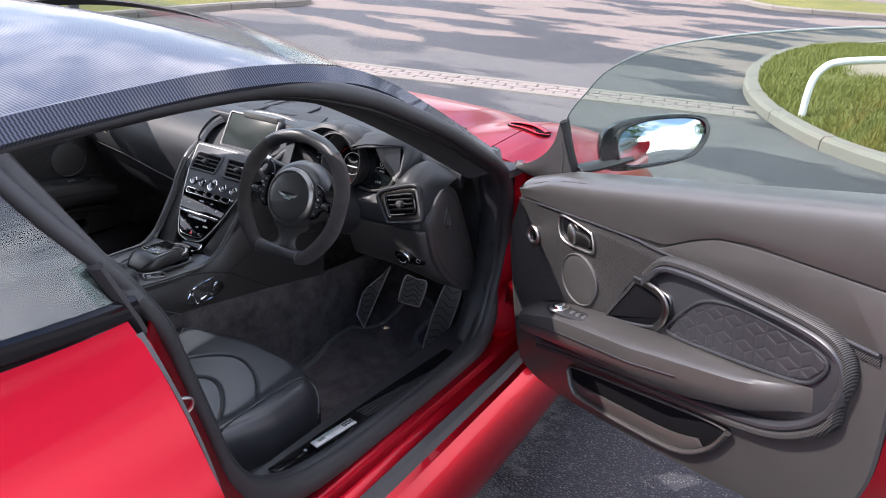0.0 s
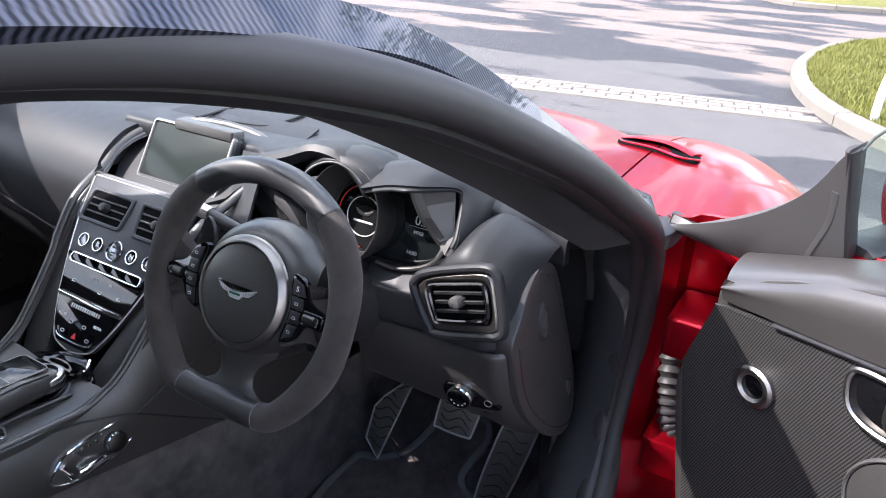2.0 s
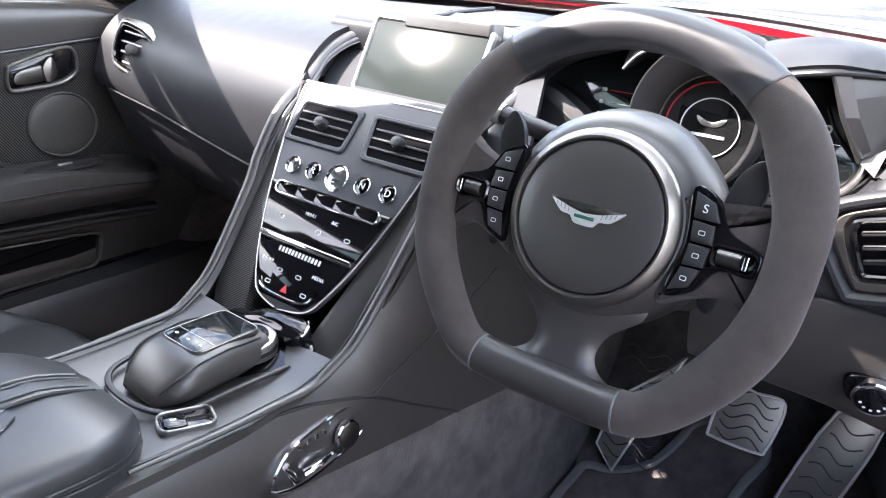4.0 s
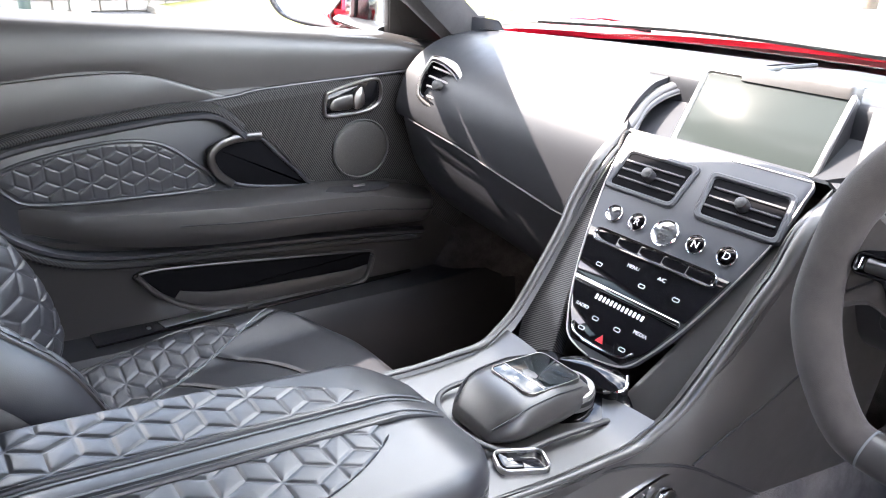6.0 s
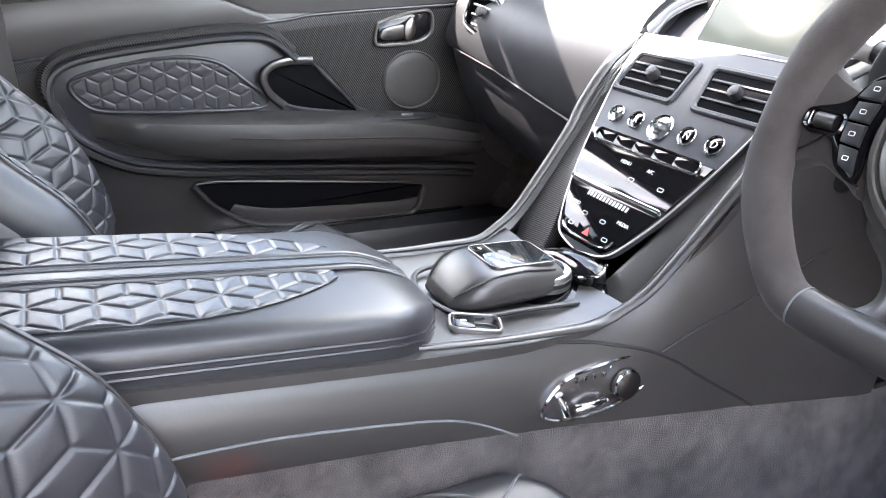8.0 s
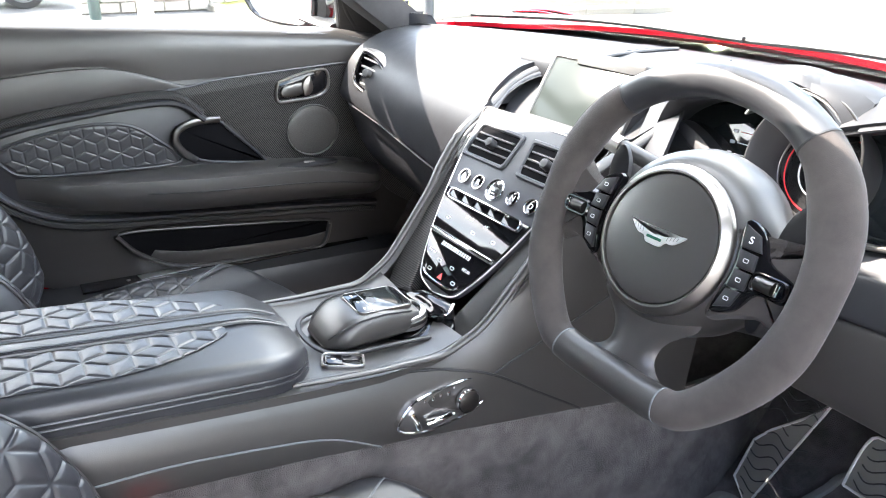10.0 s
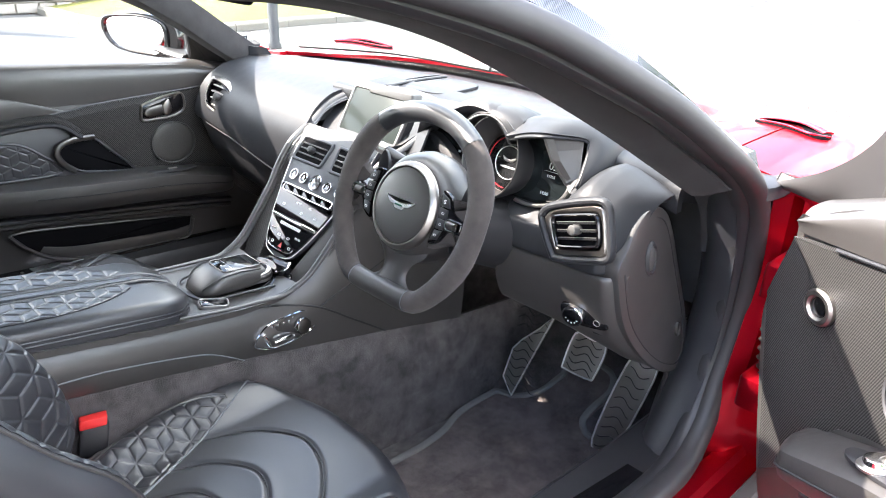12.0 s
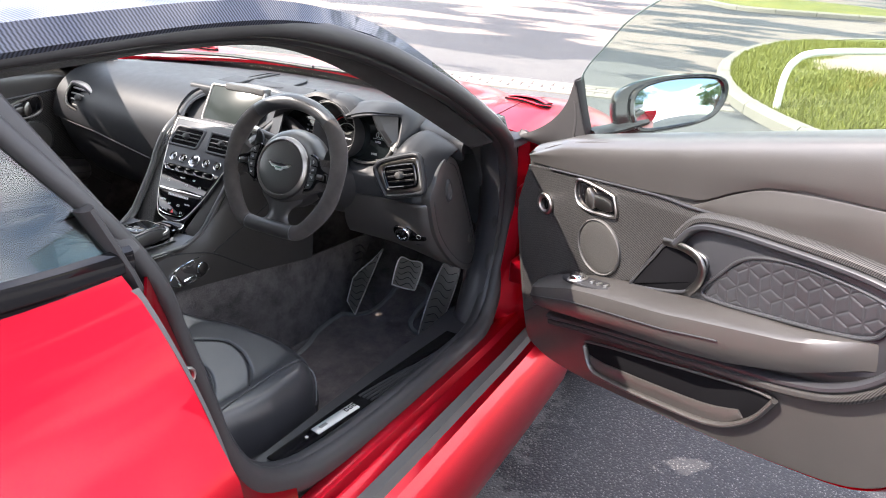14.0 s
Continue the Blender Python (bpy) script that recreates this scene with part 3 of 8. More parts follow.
def tree(x, y, h, seed, spread):
    rnd = random.Random(seed)
    t = thing("tree", (x, y, 0), "leafy green deciduous tree by the road", "tree", "trees along the road")
    top = Vector((x + rnd.uniform(-.3, .3), y + rnd.uniform(-.3, .3), h * 0.8))
    put("trunk", tube([(x, y, -0.1), (x + 0.05, y, h * 0.3), tuple(top)], [0.26, 0.18, 0.05], sides=10, up=(0, 1, 0)), BARK, t)
    limbs, leaves, nf = [], [], []
    vs, fs = [], []
    for i in range(16):
        a, z = rnd.uniform(0, 6.28), h * rnd.uniform(0.3, 0.72)
        tip = (x + math.cos(a) * spread * rnd.uniform(0.5, 0.9), y + math.sin(a) * spread * rnd.uniform(0.5, 0.9), z + h * rnd.uniform(0.08, 0.28))
        mid = (x + (tip[0] - x) * 0.5, y + (tip[1] - y) * 0.5, z + (tip[2] - z) * 0.35)
        limbs.append(tube(smooth([(x, y, z), mid, tip], 4), np.linspace(0.07, 0.015, 9), sides=6))
        for k in range(9):
            c = Vector(tip) * rnd.uniform(0.5, 1.05) + Vector(mid) * 0
            c = Vector(mid).lerp(Vector(tip), rnd.uniform(0.3, 1.15)) + Vector((rnd.gauss(0, .3), rnd.gauss(0, .3), rnd.gauss(0, .25)))
            r = rnd.uniform(0.35, 0.75)
            for q in range(70):
                d = Vector((rnd.gauss(0, 1), rnd.gauss(0, 1), rnd.gauss(0, 0.7)))
                d = d.normalized() * r * rnd.uniform(0.55, 1.1) ** 0.5
                p, s = c + d, rnd.uniform(0.06, 0.12)
                u = Vector((rnd.gauss(0, 1), rnd.gauss(0, 1), rnd.gauss(0, .6))).normalized()
                w = u.cross(d).normalized()
                n = len(vs)
                vs += [tuple(p - u * s), tuple(p + w * s * 0.5), tuple(p + u * s), tuple(p - w * s * 0.5)]
                fs.append((n, n + 1, n + 2, n + 3))
    put("limbs", join(*limbs), BARK, t)
    put("crown", (np.array(vs), fs), LEAFM, t)


for i, (x, y, h, sp) in enumerate([(17.5, -4.8, 8.5, 2.6), (20, -0.5, 9, 2.8), (9.5, -9, 8, 3.0), (13, -15, 9, 3.5), (6.5, -17, 8, 3.0), (-10, 25, 11, 4.2), (-3.5, 26, 12, 4.4), (3.5, 25.5, 11, 4.2), (10, 26, 12, 4.4)]):
    tree(x, y, h, 11 + i, sp)


# ---- car body ----
EDGE = smooth([(0.695, 0.30, 1.228), (0.685, 0.45, 1.238), (0.682, 0.63, 1.244), (0.682, 0.75, 1.246), (0.684, 0.87, 1.242), (0.680, 0.99, 1.226), (0.672, 1.13, 1.192), (0.680, 1.24, 1.145),
               (0.706, 1.38, 1.068), (0.734, 1.49, 0.998), (0.755, 1.58, 0.941)], 6)


def edge_at(y):
    return np.array([np.interp(y, EDGE[:, 1], EDGE[:, 0]), np.full_like(y, 1.0) * y, np.interp(y, EDGE[:, 1], EDGE[:, 2])]).T


CAR = thing("car", (0, 0.6, 0), "deep red metallic coupe with a carbon roof and open door", "car")


def roof_grid(lift=0.0, y0=-0.45, y1=1.5, n=60, m=41):
    """Crowned roof between the two side edges, with its front border bowed."""
    g = []
    for s in np.linspace(0, 1, n):
        row = []
        for k in np.linspace(-1, 1, m):
            yf = 1.20 - 0.12 * abs(k) ** 2.2
            y = y0 + (yf - y0) * s
            e = edge_at(np.array([max(y, 0.32)]))[0]
            back = max(0.0, 0.32 - y)
            ex, ez = e[0] - 0.006 - 0.10 * back, e[2] + 0.016 - 0.02 * back - 0.16 * back ** 2
            crown = 0.050 * (1 - abs(k) ** 2.4)
            z = ez + crown
            x = k * ex
            row.append((x, y, z + lift))
        g.append(row)
    return np.array(g)


rg = roof_grid()
put("roof", sheet(rg, -0.012)[:2], CARBON, CAR, "glossy twill carbon fibre roof panel")
put("headliner", sheet(roof_grid(-0.03)[:, ::-1], 0.006), LINING, CAR, "dark suede headliner")


def roof_side(sx):
    """The carbon cant rail and the black A-post, from the rear glass down to the wing."""
    n = 70
    ys = np.linspace(0.2, 1.60, n)
    e = edge_at(ys)
    rings = []
    for i, p in enumerate(e):
        f = np.clip((ys[i] - 1.0) / 0.25, 0, 1)
        w = 0.034 * f + 0.01
        low = 1 - f
        rings.append([(p[0] + 0.004 + 0.014 * low, p[1], p[2] + 0.004 - 0.006 * low), (p[0] + 0.014 + 0.012 * low, p[1] + 0.006, p[2] + 0.018 - 0.012 * low), (p[0] + 0.006 - w * 0.25, p[1] + 0.012 + w * 0.35, p[2] + 0.028 + w * 0.22),
                      (p[0] - w * 0.62, p[1] + 0.01 + w * 0.60, p[2] + 0.026 + w * 0.30), (p[0] - w * 0.9 - 0.01, p[1] + w * 0.45, p[2] + 0.008 + w * 0.1), (p[0] - 0.03, p[1], p[2] - 0.004)])
    r = np.array(rings)
    cut = int(n * 0.80)
    m = Matrix.Diagonal((sx, 1, 1, 1))
    flip = lambda vf: (vf[0], [tuple(reversed(x)) for x in vf[1]])
    put("cant_rail", flip(loft(r[:cut + 1])), CARBON, CAR, "carbon cant rail over the door opening", m=m)
    put("windscreen_post", flip(loft(r[cut:])), plain("gloss_black_post", (0.012, 0.012, 0.013), 0.16), CAR, "black windscreen post", m=m)
    # inner trim of the post and rail
    q = []
    for i, p in enumerate(e):
        f = np.clip((ys[i] - 0.85) / 0.25, 0, 1)
        w = float(np.interp(ys[i], [0.85, 1.12, 1.30, 1.45, 1.60], [0.078, 0.140, 0.118, 0.098, 0.086]))
        q.append([(p[0] - 0.010, p[1], p[2] - 0.016), (p[0] - 0.016, p[1] + 0.004, p[2] + 0.002), (p[0] - 0.05, p[1] + 0.045 * f, p[2] + 0.018 + 0.012 * f), (p[0] - w * 0.85, p[1] + 0.05 * f, p[2] + 0.014 + 0.006 * f),
                  (p[0] - w - 0.004, p[1] + 0.02 * f, p[2] - 0.012), (p[0] - w, p[1], p[2] - 0.030), (p[0] - w * 0.75, p[1] - 0.006, p[2] - 0.038), (p[0] - 0.045, p[1] - 0.006, p[2] - 0.032)])
    put("post_trim", flip(loft(np.array(q))), LINING, CAR, "dark suede lining of the windscreen post", m=m)
    foot = [[np.array((0.645, 1.628, 0.902)) * (1 - a) * (1 - b) + np.array((0.735, 1.535, 0.965)) * a * (1 - b) + np.array((0.668, 1.690, 0.770)) * (1 - a) * b + np.array((0.744, 1.692, 0.790)) * a * b + np.array((0, 0.020, 0.012)) * math.sin(math.pi * b) for a in np.linspace(0, 1, 6)] for b in np.linspace(0, 1, 8)]
    put("post_foot", sheet(np.array(foot), 0.006), LINING, CAR, "dark trim at the foot of the windscreen post", m=m)
    put("foot_seam", tube(np.array([foot[2][k] + np.array((-0.001, -0.003, 0.001)) for k in range(6)]), 0.0014, sides=6), PLASTIC, CAR, m=m)


roof_side(1), roof_side(-1)

LOOP = [(.684, .45, 1.236), (.682, .63, 1.242), (.682, .75, 1.244), (.684, .87, 1.240), (.691, .99, 1.221), (.706, 1.13, 1.183), (.722, 1.24, 1.138), (.741, 1.38, 1.072), (.755, 1.49, 1.008), (.760, 1.58, .955),
        (.757, 1.655, .89), (.752, 1.69, .80), (.748, 1.70, .69), (.748, 1.68, .58), (.757, 1.625, .48), (.768, 1.53, .438), (.77, 1.36, .44), (.768, 1.15, .45), (.764, .95, .468), (.758, .82, .495), (.757, .730, .555), (.76, .673, .65), (.762, .637, .77), (.764, .602, .89), (.770, .572, .98), (.757, .525, 1.07), (.72, .465, 1.165), (.695, .44, 1.215)]


def opening(sx):
    m = Matrix.Diagonal((sx, 1, 1, 1))
    p = smooth(LOOP, 6, True)
    c = p.mean(0)
    up = np.tile((1.0, 0, 0), (len(p), 1))
    wide = 0.017 + 0.010 * bump01(p[:, 2], 0.3, 0.62, 0.2) - 0.005 * bump01(p[:, 1], 0.3, 0.70, 0.1)
    put("door_seal", tube(p, wide, 0.020, True, 14, up, 2.6), RUBBER, CAR, "thick black rubber door seal", m=m)
    # lip towards the cabin
    d = c - p
    d[:, 0] = 0
    d /= np.linalg.norm(d, axis=1, keepdims=True)
    put("seal_lip", tube(p + d * 0.018 + np.array((-0.018, 0, 0)), 0.010, 0.016, True, 10, up), PLASTIC, CAR, m=m)


opening(1), opening(-1)


# front wings and bonnet
def hood_z(x, y):
    k = np.abs(x) / 0.75
    z = 0.962 - 0.33 * np.maximum(y - 1.90, 0) ** 2 - 0.035 * k ** 2
    z = z + 0.016 * np.exp(-((np.abs(x) - 0.73) / 0.13) ** 2) * bump01(y, 1.8, 2.9, 0.5)
    z = z - 0.018 * np.exp(-((np.abs(x) - 0.52) / 0.07) ** 2) * bump01(y, 1.9, 2.8, 0.4)
    return z


def bonnet():
    g = []
    for y in np.linspace(1.72, 3.15, 60):
        row = []
        for k in np.linspace(-1, 1, 61):
            half = 0.66 - 0.10 * max(0, y - 2.5)
            x = k * half
            yy = y + (0.17 * (1 - k * k) if y < 1.9 else 0.17 * (1 - k * k) * max(0, 1 - (y - 1.9) / 1.0))
            row.append((x, yy, float(hood_z(x, yy))))
        g.append(row)
    return np.array(g)


put("bonnet", sheet(bonnet(), -0.01), RED, CAR, "long red bonnet with sculpted vents")


def wing(sx):
    g = []
    for y in np.linspace(1.70, 3.1, 56):
        row = []
        taper = 0.16 * max(0, y - 2.3) ** 1.6
        for s in np.linspace(0, 1, 34):
            inx = 0.664 - 0.10 * max(0, y - 2.5)
            if s < 0.45:
                k = s / 0.45
                x = inx + (0.93 - taper - inx) * k
                z = float(hood_z(x, y)) - 0.065 * k ** 3
            else:
                k = (s - 0.45) / 0.55
                x = 0.93 - taper + 0.055 * math.sin(k * math.pi * 0.55)
                low = 0.20 + 0.18 * max(0.0, 1 - (y - 1.70) / 0.35)
                z = float(hood_z(0.93 - taper, y)) - 0.065 - (float(hood_z(0.93 - taper, y)) - 0.065 - low) * k
                arch = (y - 2.42) ** 2 + (z - 0.33) ** 2
            row.append((x, y, z))
        g.append(row)
    m = Matrix.Diagonal((sx, 1, 1, 1))
    put("front_wing", sheet(np.array(g), -0.012), RED, CAR, "glossy red front wing", m=m)
    # wheel arch opening and tyre
    pl = plane((0.93, 2.42, 0.345), (0, 1, 0), (0, 0, 1))
    w = put("wheel", slab(circle(0.35, n=40), pl, -0.25, 0.045, 0.03), RUBBER, CAR, "black tyre", m=m)
    sub("rim", slab(circle(0.27, n=40), pl, 0.0, 0.052, 0.01), PLASTIC, w, "dark alloy rim", m=m)
    a = np.linspace(0.0, math.pi, 30)
    arch = [(0.955 + 0.02 * math.sin(q), 2.42 + 0.385 * math.cos(q), 0.33 + 0.385 * math.sin(q)) for q in a]
    put("arch_lip", tube(arch, 0.016, 0.03, sides=8, up=(1, 0, 0)), PLASTIC, CAR, "black arch lip", m=m)


wing(1), wing(-1)

# bonnet vents: dark slots with blades
for sx in (1, -1):
    m = Matrix.Diagonal((sx, 1, 1, 1))
    H = lambda u, v, h: (u, v, float(hood_z(u, v)) + h)
    o = smooth([(0.580, 2.040), (0.600, 2.048), (0.725, 1.992), (0.742, 1.955), (0.715, 1.940), (0.600, 1.990)], 5, True)
    vs_ = put("vent_slot", slab(o, H, -0.004, 0.005, 0.002), RECESS_SHADE, CAR, "black bonnet vent", m=m)
    sub("blade", tube(smooth([H(0.585, 2.046, 0.006), H(0.62, 2.035, 0.007), H(0.68, 2.010, 0.008), H(0.735, 1.975, 0.005)], 6), 0.012, 0.003, sides=10), RED, vs_, "red vent blade", m=m)
    sub("vent_lip", tube(smooth([H(0.582, 2.030, 0.004), H(0.605, 1.990, 0.005), H(0.66, 1.962, 0.006), H(0.718, 1.940, 0.005), H(0.744, 1.957, 0.004)], 6), 0.003, 0.002, sides=8), RED, vs_, m=m)
# cowl, wiper and scuttle
put("cowl_panel", sheet(np.array([[(k * 0.69, 1.672 + 0.20 * (1 - k * k) + 0.022 * j, 0.924 + 0.003 * j) for k in np.linspace(-1, 1, 31)] for j in range(5)]), -0.006), PLASTIC, CAR, "black plastic cowl under the windscreen")
for a, b in (((-0.1, 1.90, 0.957), (0.55, 1.80, 0.958)), ((-0.62, 1.74, 0.957), (-0.02, 1.885, 0.962))):
    put("wiper", tube(smooth([a, ((a[0] + b[0]) / 2, (a[1] + b[1]) / 2 + 0.02, 0.968), b], 6), 0.009, 0.006, sides=8), RUBBER, CAR, "black wiper blade")


def windscreen():
    g = []
    for s in np.linspace(0, 1, 16):
        row = []
        for k in np.linspace(-1, 1, 31):
            top = np.array((k * 0.60, 1.20 - 0.14 * abs(k) ** 2.2, 1.262 + 0.030 * (1 - k * k) - 0.05 * abs(k) ** 3))
            bot = np.array((k * 0.70, 1.66 + 0.20 * (1 - k * k), 0.945))
            p = top * (1 - s) + bot * s + np.array((0, 0.02, 0.03)) * math.sin(math.pi * s)
            row.append(p)
        g.append(row)
    return np.array(g)


ws = put("windscreen", sheet(windscreen(), 0.005), GLASS, CAR, "clear curved windscreen")
ws.visible_shadow = False
wg = windscreen()
# added strip under the glass, out of view, to keep sun off the fascia
put("sun_block_band", sheet(wg[:2] - np.array((0, 0.006, 0.010)), 0.004), RUBBER, CAR, "added black strip under the windscreen top that shades the fascia")


# rear quarter, quarter glass, shut face, sill
def quarter(sx):
    m = Matrix.Diagonal((sx, 1, 1, 1))
    g = []
    for y in np.linspace(0.545, -1.7, 60):
        row = []
        belt = 1.018 + 0.075 * bump01(np.array(y), -2.5, 0.2, 0.7)
        hip = 0.95 + 0.05 * bump01(np.array(y), -1.4, 0.0, 1.0)
        for s in np.linspace(0, 1, 34):
            z = belt - (belt - 0.24) * s
            k = (belt - z) / (belt - 0.24)
            x = 0.792 + (hip - 0.792) * math.sin(min(1, k / 0.42) * math.pi / 2) ** 0.8 - 0.06 * max(0, k - 0.42) ** 1.3
            x += 0.012 * math.exp(-((z - (0.80 + 0.05 * (0.5 - y))) / 0.035) ** 2)
            row.append((x, y - 0.028 + 0.25 * max(0, k - 0.45) ** 1.4 * max(0, 1 - (0.545 - y) / 0.6), z))
        g.append(row)
    put("rear_quarter", sheet(np.array(g), 0.012), RED, CAR, "wide glossy red rear quarter panel", m=m)
    # red shut face between quarter and seal, with the grey rubber edge
    loop = smooth([(.770, .566, 1.0), (.764, .602, .89), (.762, .637, .77), (.76, .673, .65), (.757, .730, .555), (.758, .82, .495)], 6)
    q = []
    for p in loop:
        k = (1.018 - p[2]) / (1.018 - 0.24)
        ox = 0.792 + (0.95 - 0.792) * math.sin(min(1, k / 0.42) * math.pi / 2) ** 0.8 - 0.06 * max(0, k - 0.42) ** 1.3
        oy = 0.517 + 0.25 * max(0, k - 0.45) ** 1.4
        dy = np.clip((0.62 - p[2]) / 0.12, 0, 1)
        q.append([np.array((p[0] + 0.01, p[1] - 0.012, p[2])), np.array((p[0] + 0.035, p[1] - 0.035, p[2] - 0.01)), np.array((ox - 0.03, oy - 0.018, p[2] - 0.02 * dy)), np.array((ox, oy - 0.001, p[2] - 0.03 * dy))])
    put("shut_face", sheet(np.array(q), 0.004), RED, CAR, "red painted door shut", m=m)
    put("shut_rubber", tube(np.array([r[2] * 0.4 + r[3] * 0.6 + np.array((0.0, 0.008, 0)) for r in q]), 0.012, 0.008, sides=8), RUBBER_MID, CAR, m=m)
    put("corner_block", tube([(.768, .500, 1.095), (.774, .515, 1.055), (.779, .530, 1.015), (.780, .540, 0.985)], 0.008, 0.018, sides=10, up=(1, 0, 0)), RUBBER, CAR, "grey rubber corner block", m=m)
    # quarter glass
    ys = np.linspace(0.50, -0.47, 26)
    gg = []
    for y in ys:
        e = edge_at(np.array([max(y, 0.32)]))[0]
        back = max(0.0, 0.32 - y)
        top = np.array((e[0] + 0.006 - 0.10 * back, y - 0.055 * 0, e[2] + 0.004 - 0.02 * back - 0.16 * back ** 2))
        belt = 1.02 + 0.075 * bump01(np.array(y), -2.5, 0.2, 0.7)
        bot = np.array((0.782, y + 0.035, belt + 0.012))
        if y > 0.40:
            top = top + np.array((0.0, -0.06 * (y - 0.40) / 0.1, 0))
        gg.append([bot + (top - bot) * k for k in np.linspace(0, 1, 12)])
    gl = put("quarter_glass", sheet(np.array(gg), 0.004), TINTED, CAR, "lightly tinted rear quarter window", m=m)
    gl.visible_shadow = False
    path = np.array([r[0] + np.array((0.004, 0.0, -0.004)) for r in gg])
    put("waist_trim", tube(path, 0.008, 0.016, sides=8, up=(0, 0, 1)), PIANO, CAR, "gloss black waist trim", m=m)
    fr = np.array([gg[0][k] + np.array((0.001, 0.006, 0)) for k in range(12)])
    put("glass_edge", tube(fr, 0.012, 0.006, sides=8, up=(1, 0, 0)), RUBBER, CAR, "black rubber of the quarter window", m=m)
    # striker
    put("striker", tube(smooth([(.800, .548, .880), (.806, .584, .868), (.806, .582, .850), (.800, .552, .840)], 4), 0.0024, 0.0034, sides=8, up=(1, 0, 0)), SATIN, CAR, "bright steel door striker", m=m)


quarter(1), quarter(-1)


def sill(sx):
    m = Matrix.Diagonal((sx, 1, 1, 1))
    ys = np.linspace(0.60, 1.80, 40)
    zs = lambda y: 0.438 + 0.03 * np.clip((1.53 - y) / 0.6, 0, 1.3)

    def section(pts):
        return np.array([[(x, y, z + zs(y) - 0.44) for x, z in pts] for y in ys])
    put("sill_step", sheet(section([(0.775, 0.43), (0.79, 0.432), (0.805, 0.428), (0.812, 0.41), (0.835, 0.405), (0.842, 0.40)])[:, ::-1], 0.004), RED, CAR, "red painted sill step", m=m)
    put("sill_rubber", sheet(section([(0.840, 0.402), (0.846, 0.414), (0.868, 0.412), (0.876, 0.395)])[:, ::-1], 0.004), RUBBER_MID, CAR, "grey rubber sill seal", m=m)
    put("rocker", sheet(section([(0.874, 0.396), (0.892, 0.392), (0.915, 0.36), (0.938, 0.31), (0.945, 0.26), (0.935, 0.21), (0.905, 0.18)])[:, ::-1], 0.006), RED, CAR, "glossy red side skirt", m=m)
    # tread plate
    inner = np.array([[(x, y, z + zs(y) - 0.44) for x, z in ((0.606, 0.20), (0.612, 0.34), (0.625, 0.41), (0.64, 0.428), (0.70, 0.434), (0.755, 0.434))] for y in np.linspace(0.62, 1.74, 40)])
    tr = put("sill_trim", sheet(inner[:, ::-1], 0.004), PLASTIC, CAR, "black moulded sill trim", m=m)
    tilt = math.atan(0.03 / 0.6)
    T = lambda u, v, h: (0.70 + u, v, zs(np.array(v)) - 0.0055 + h)
    put("tread_plate", slab(np.array([(-0.040, 0.86), (0.030, 0.86), (0.048, 1.30), (0.056, 1.50), (-0.004, 1.50), (-0.024, 1.20)]), T, -0.002, 0.002, 0.001), PIANO, CAR, "black ribbed tread plate", m=m)
    for k in range(4):
        line = [(-0.016 + 0.010 * k, 1.123), (0.008 + 0.0075 * k, 1.275 + 0.004 * k), (0.016 + 0.0080 * k, 1.298 + 0.003 * k), (0.037 + 0.0065 * k, 1.445)]
        put("rib", tube(np.array([T(u, v, 0.0022) for u, v in line]), 0.0030, sides=6), PLASTIC, CAR, m=m)
    pl = put("name_plate", slab(np.array([(-0.026, 0.972), (-0.003, 0.968), (0.010, 1.090), (-0.013, 1.094)]), T, 0.001, 0.004, 0.001), BRUSHED, CAR, "brushed silver name plate", m=m)
    if sx > 0:
        A_ = axes((0.6985, 1.058, float(zs(1.066)) - 0.0055 + 0.0044), (0.10, 1, -0.05), (-1, 0.10, 0))
        for i in range(3):
            o = [A_ @ Vector((u, v, 0.0)) for u, v in rrect(0.0095, 0.0115, 0.002, 0.006 + 0.0122 * i, 0.006)]
            c = [A_ @ Vector((u, v, 0.0)) for u, v in rrect(0.0045, 0.0060, 0.001, 0.006 + 0.0122 * i, 0.006)]
            vs, k = [tuple(q) for q in o + c], len(o)
            sub("mark", (vs, [(j, (j + 1) % k, k + (j + 1) % k, k + j) for j in range(k)]), PIANO, pl)
        sub("print_bar", slab(np.array([(-0.018, 0.985), (-0.010, 0.985), (-0.008, 1.005), (-0.016, 1.005)]), T, 0.004, 0.0046, 0.0002), RUBBER_GREY, pl)
    for u, y in ((-0.017, 0.948), (0.034, 1.49)):
        put("screw", slab(circle(0.004, u, y, 12), T, 0.002, 0.004, 0.001), SATIN, CAR, "bright screw head", m=m)


sill(1), sill(-1)


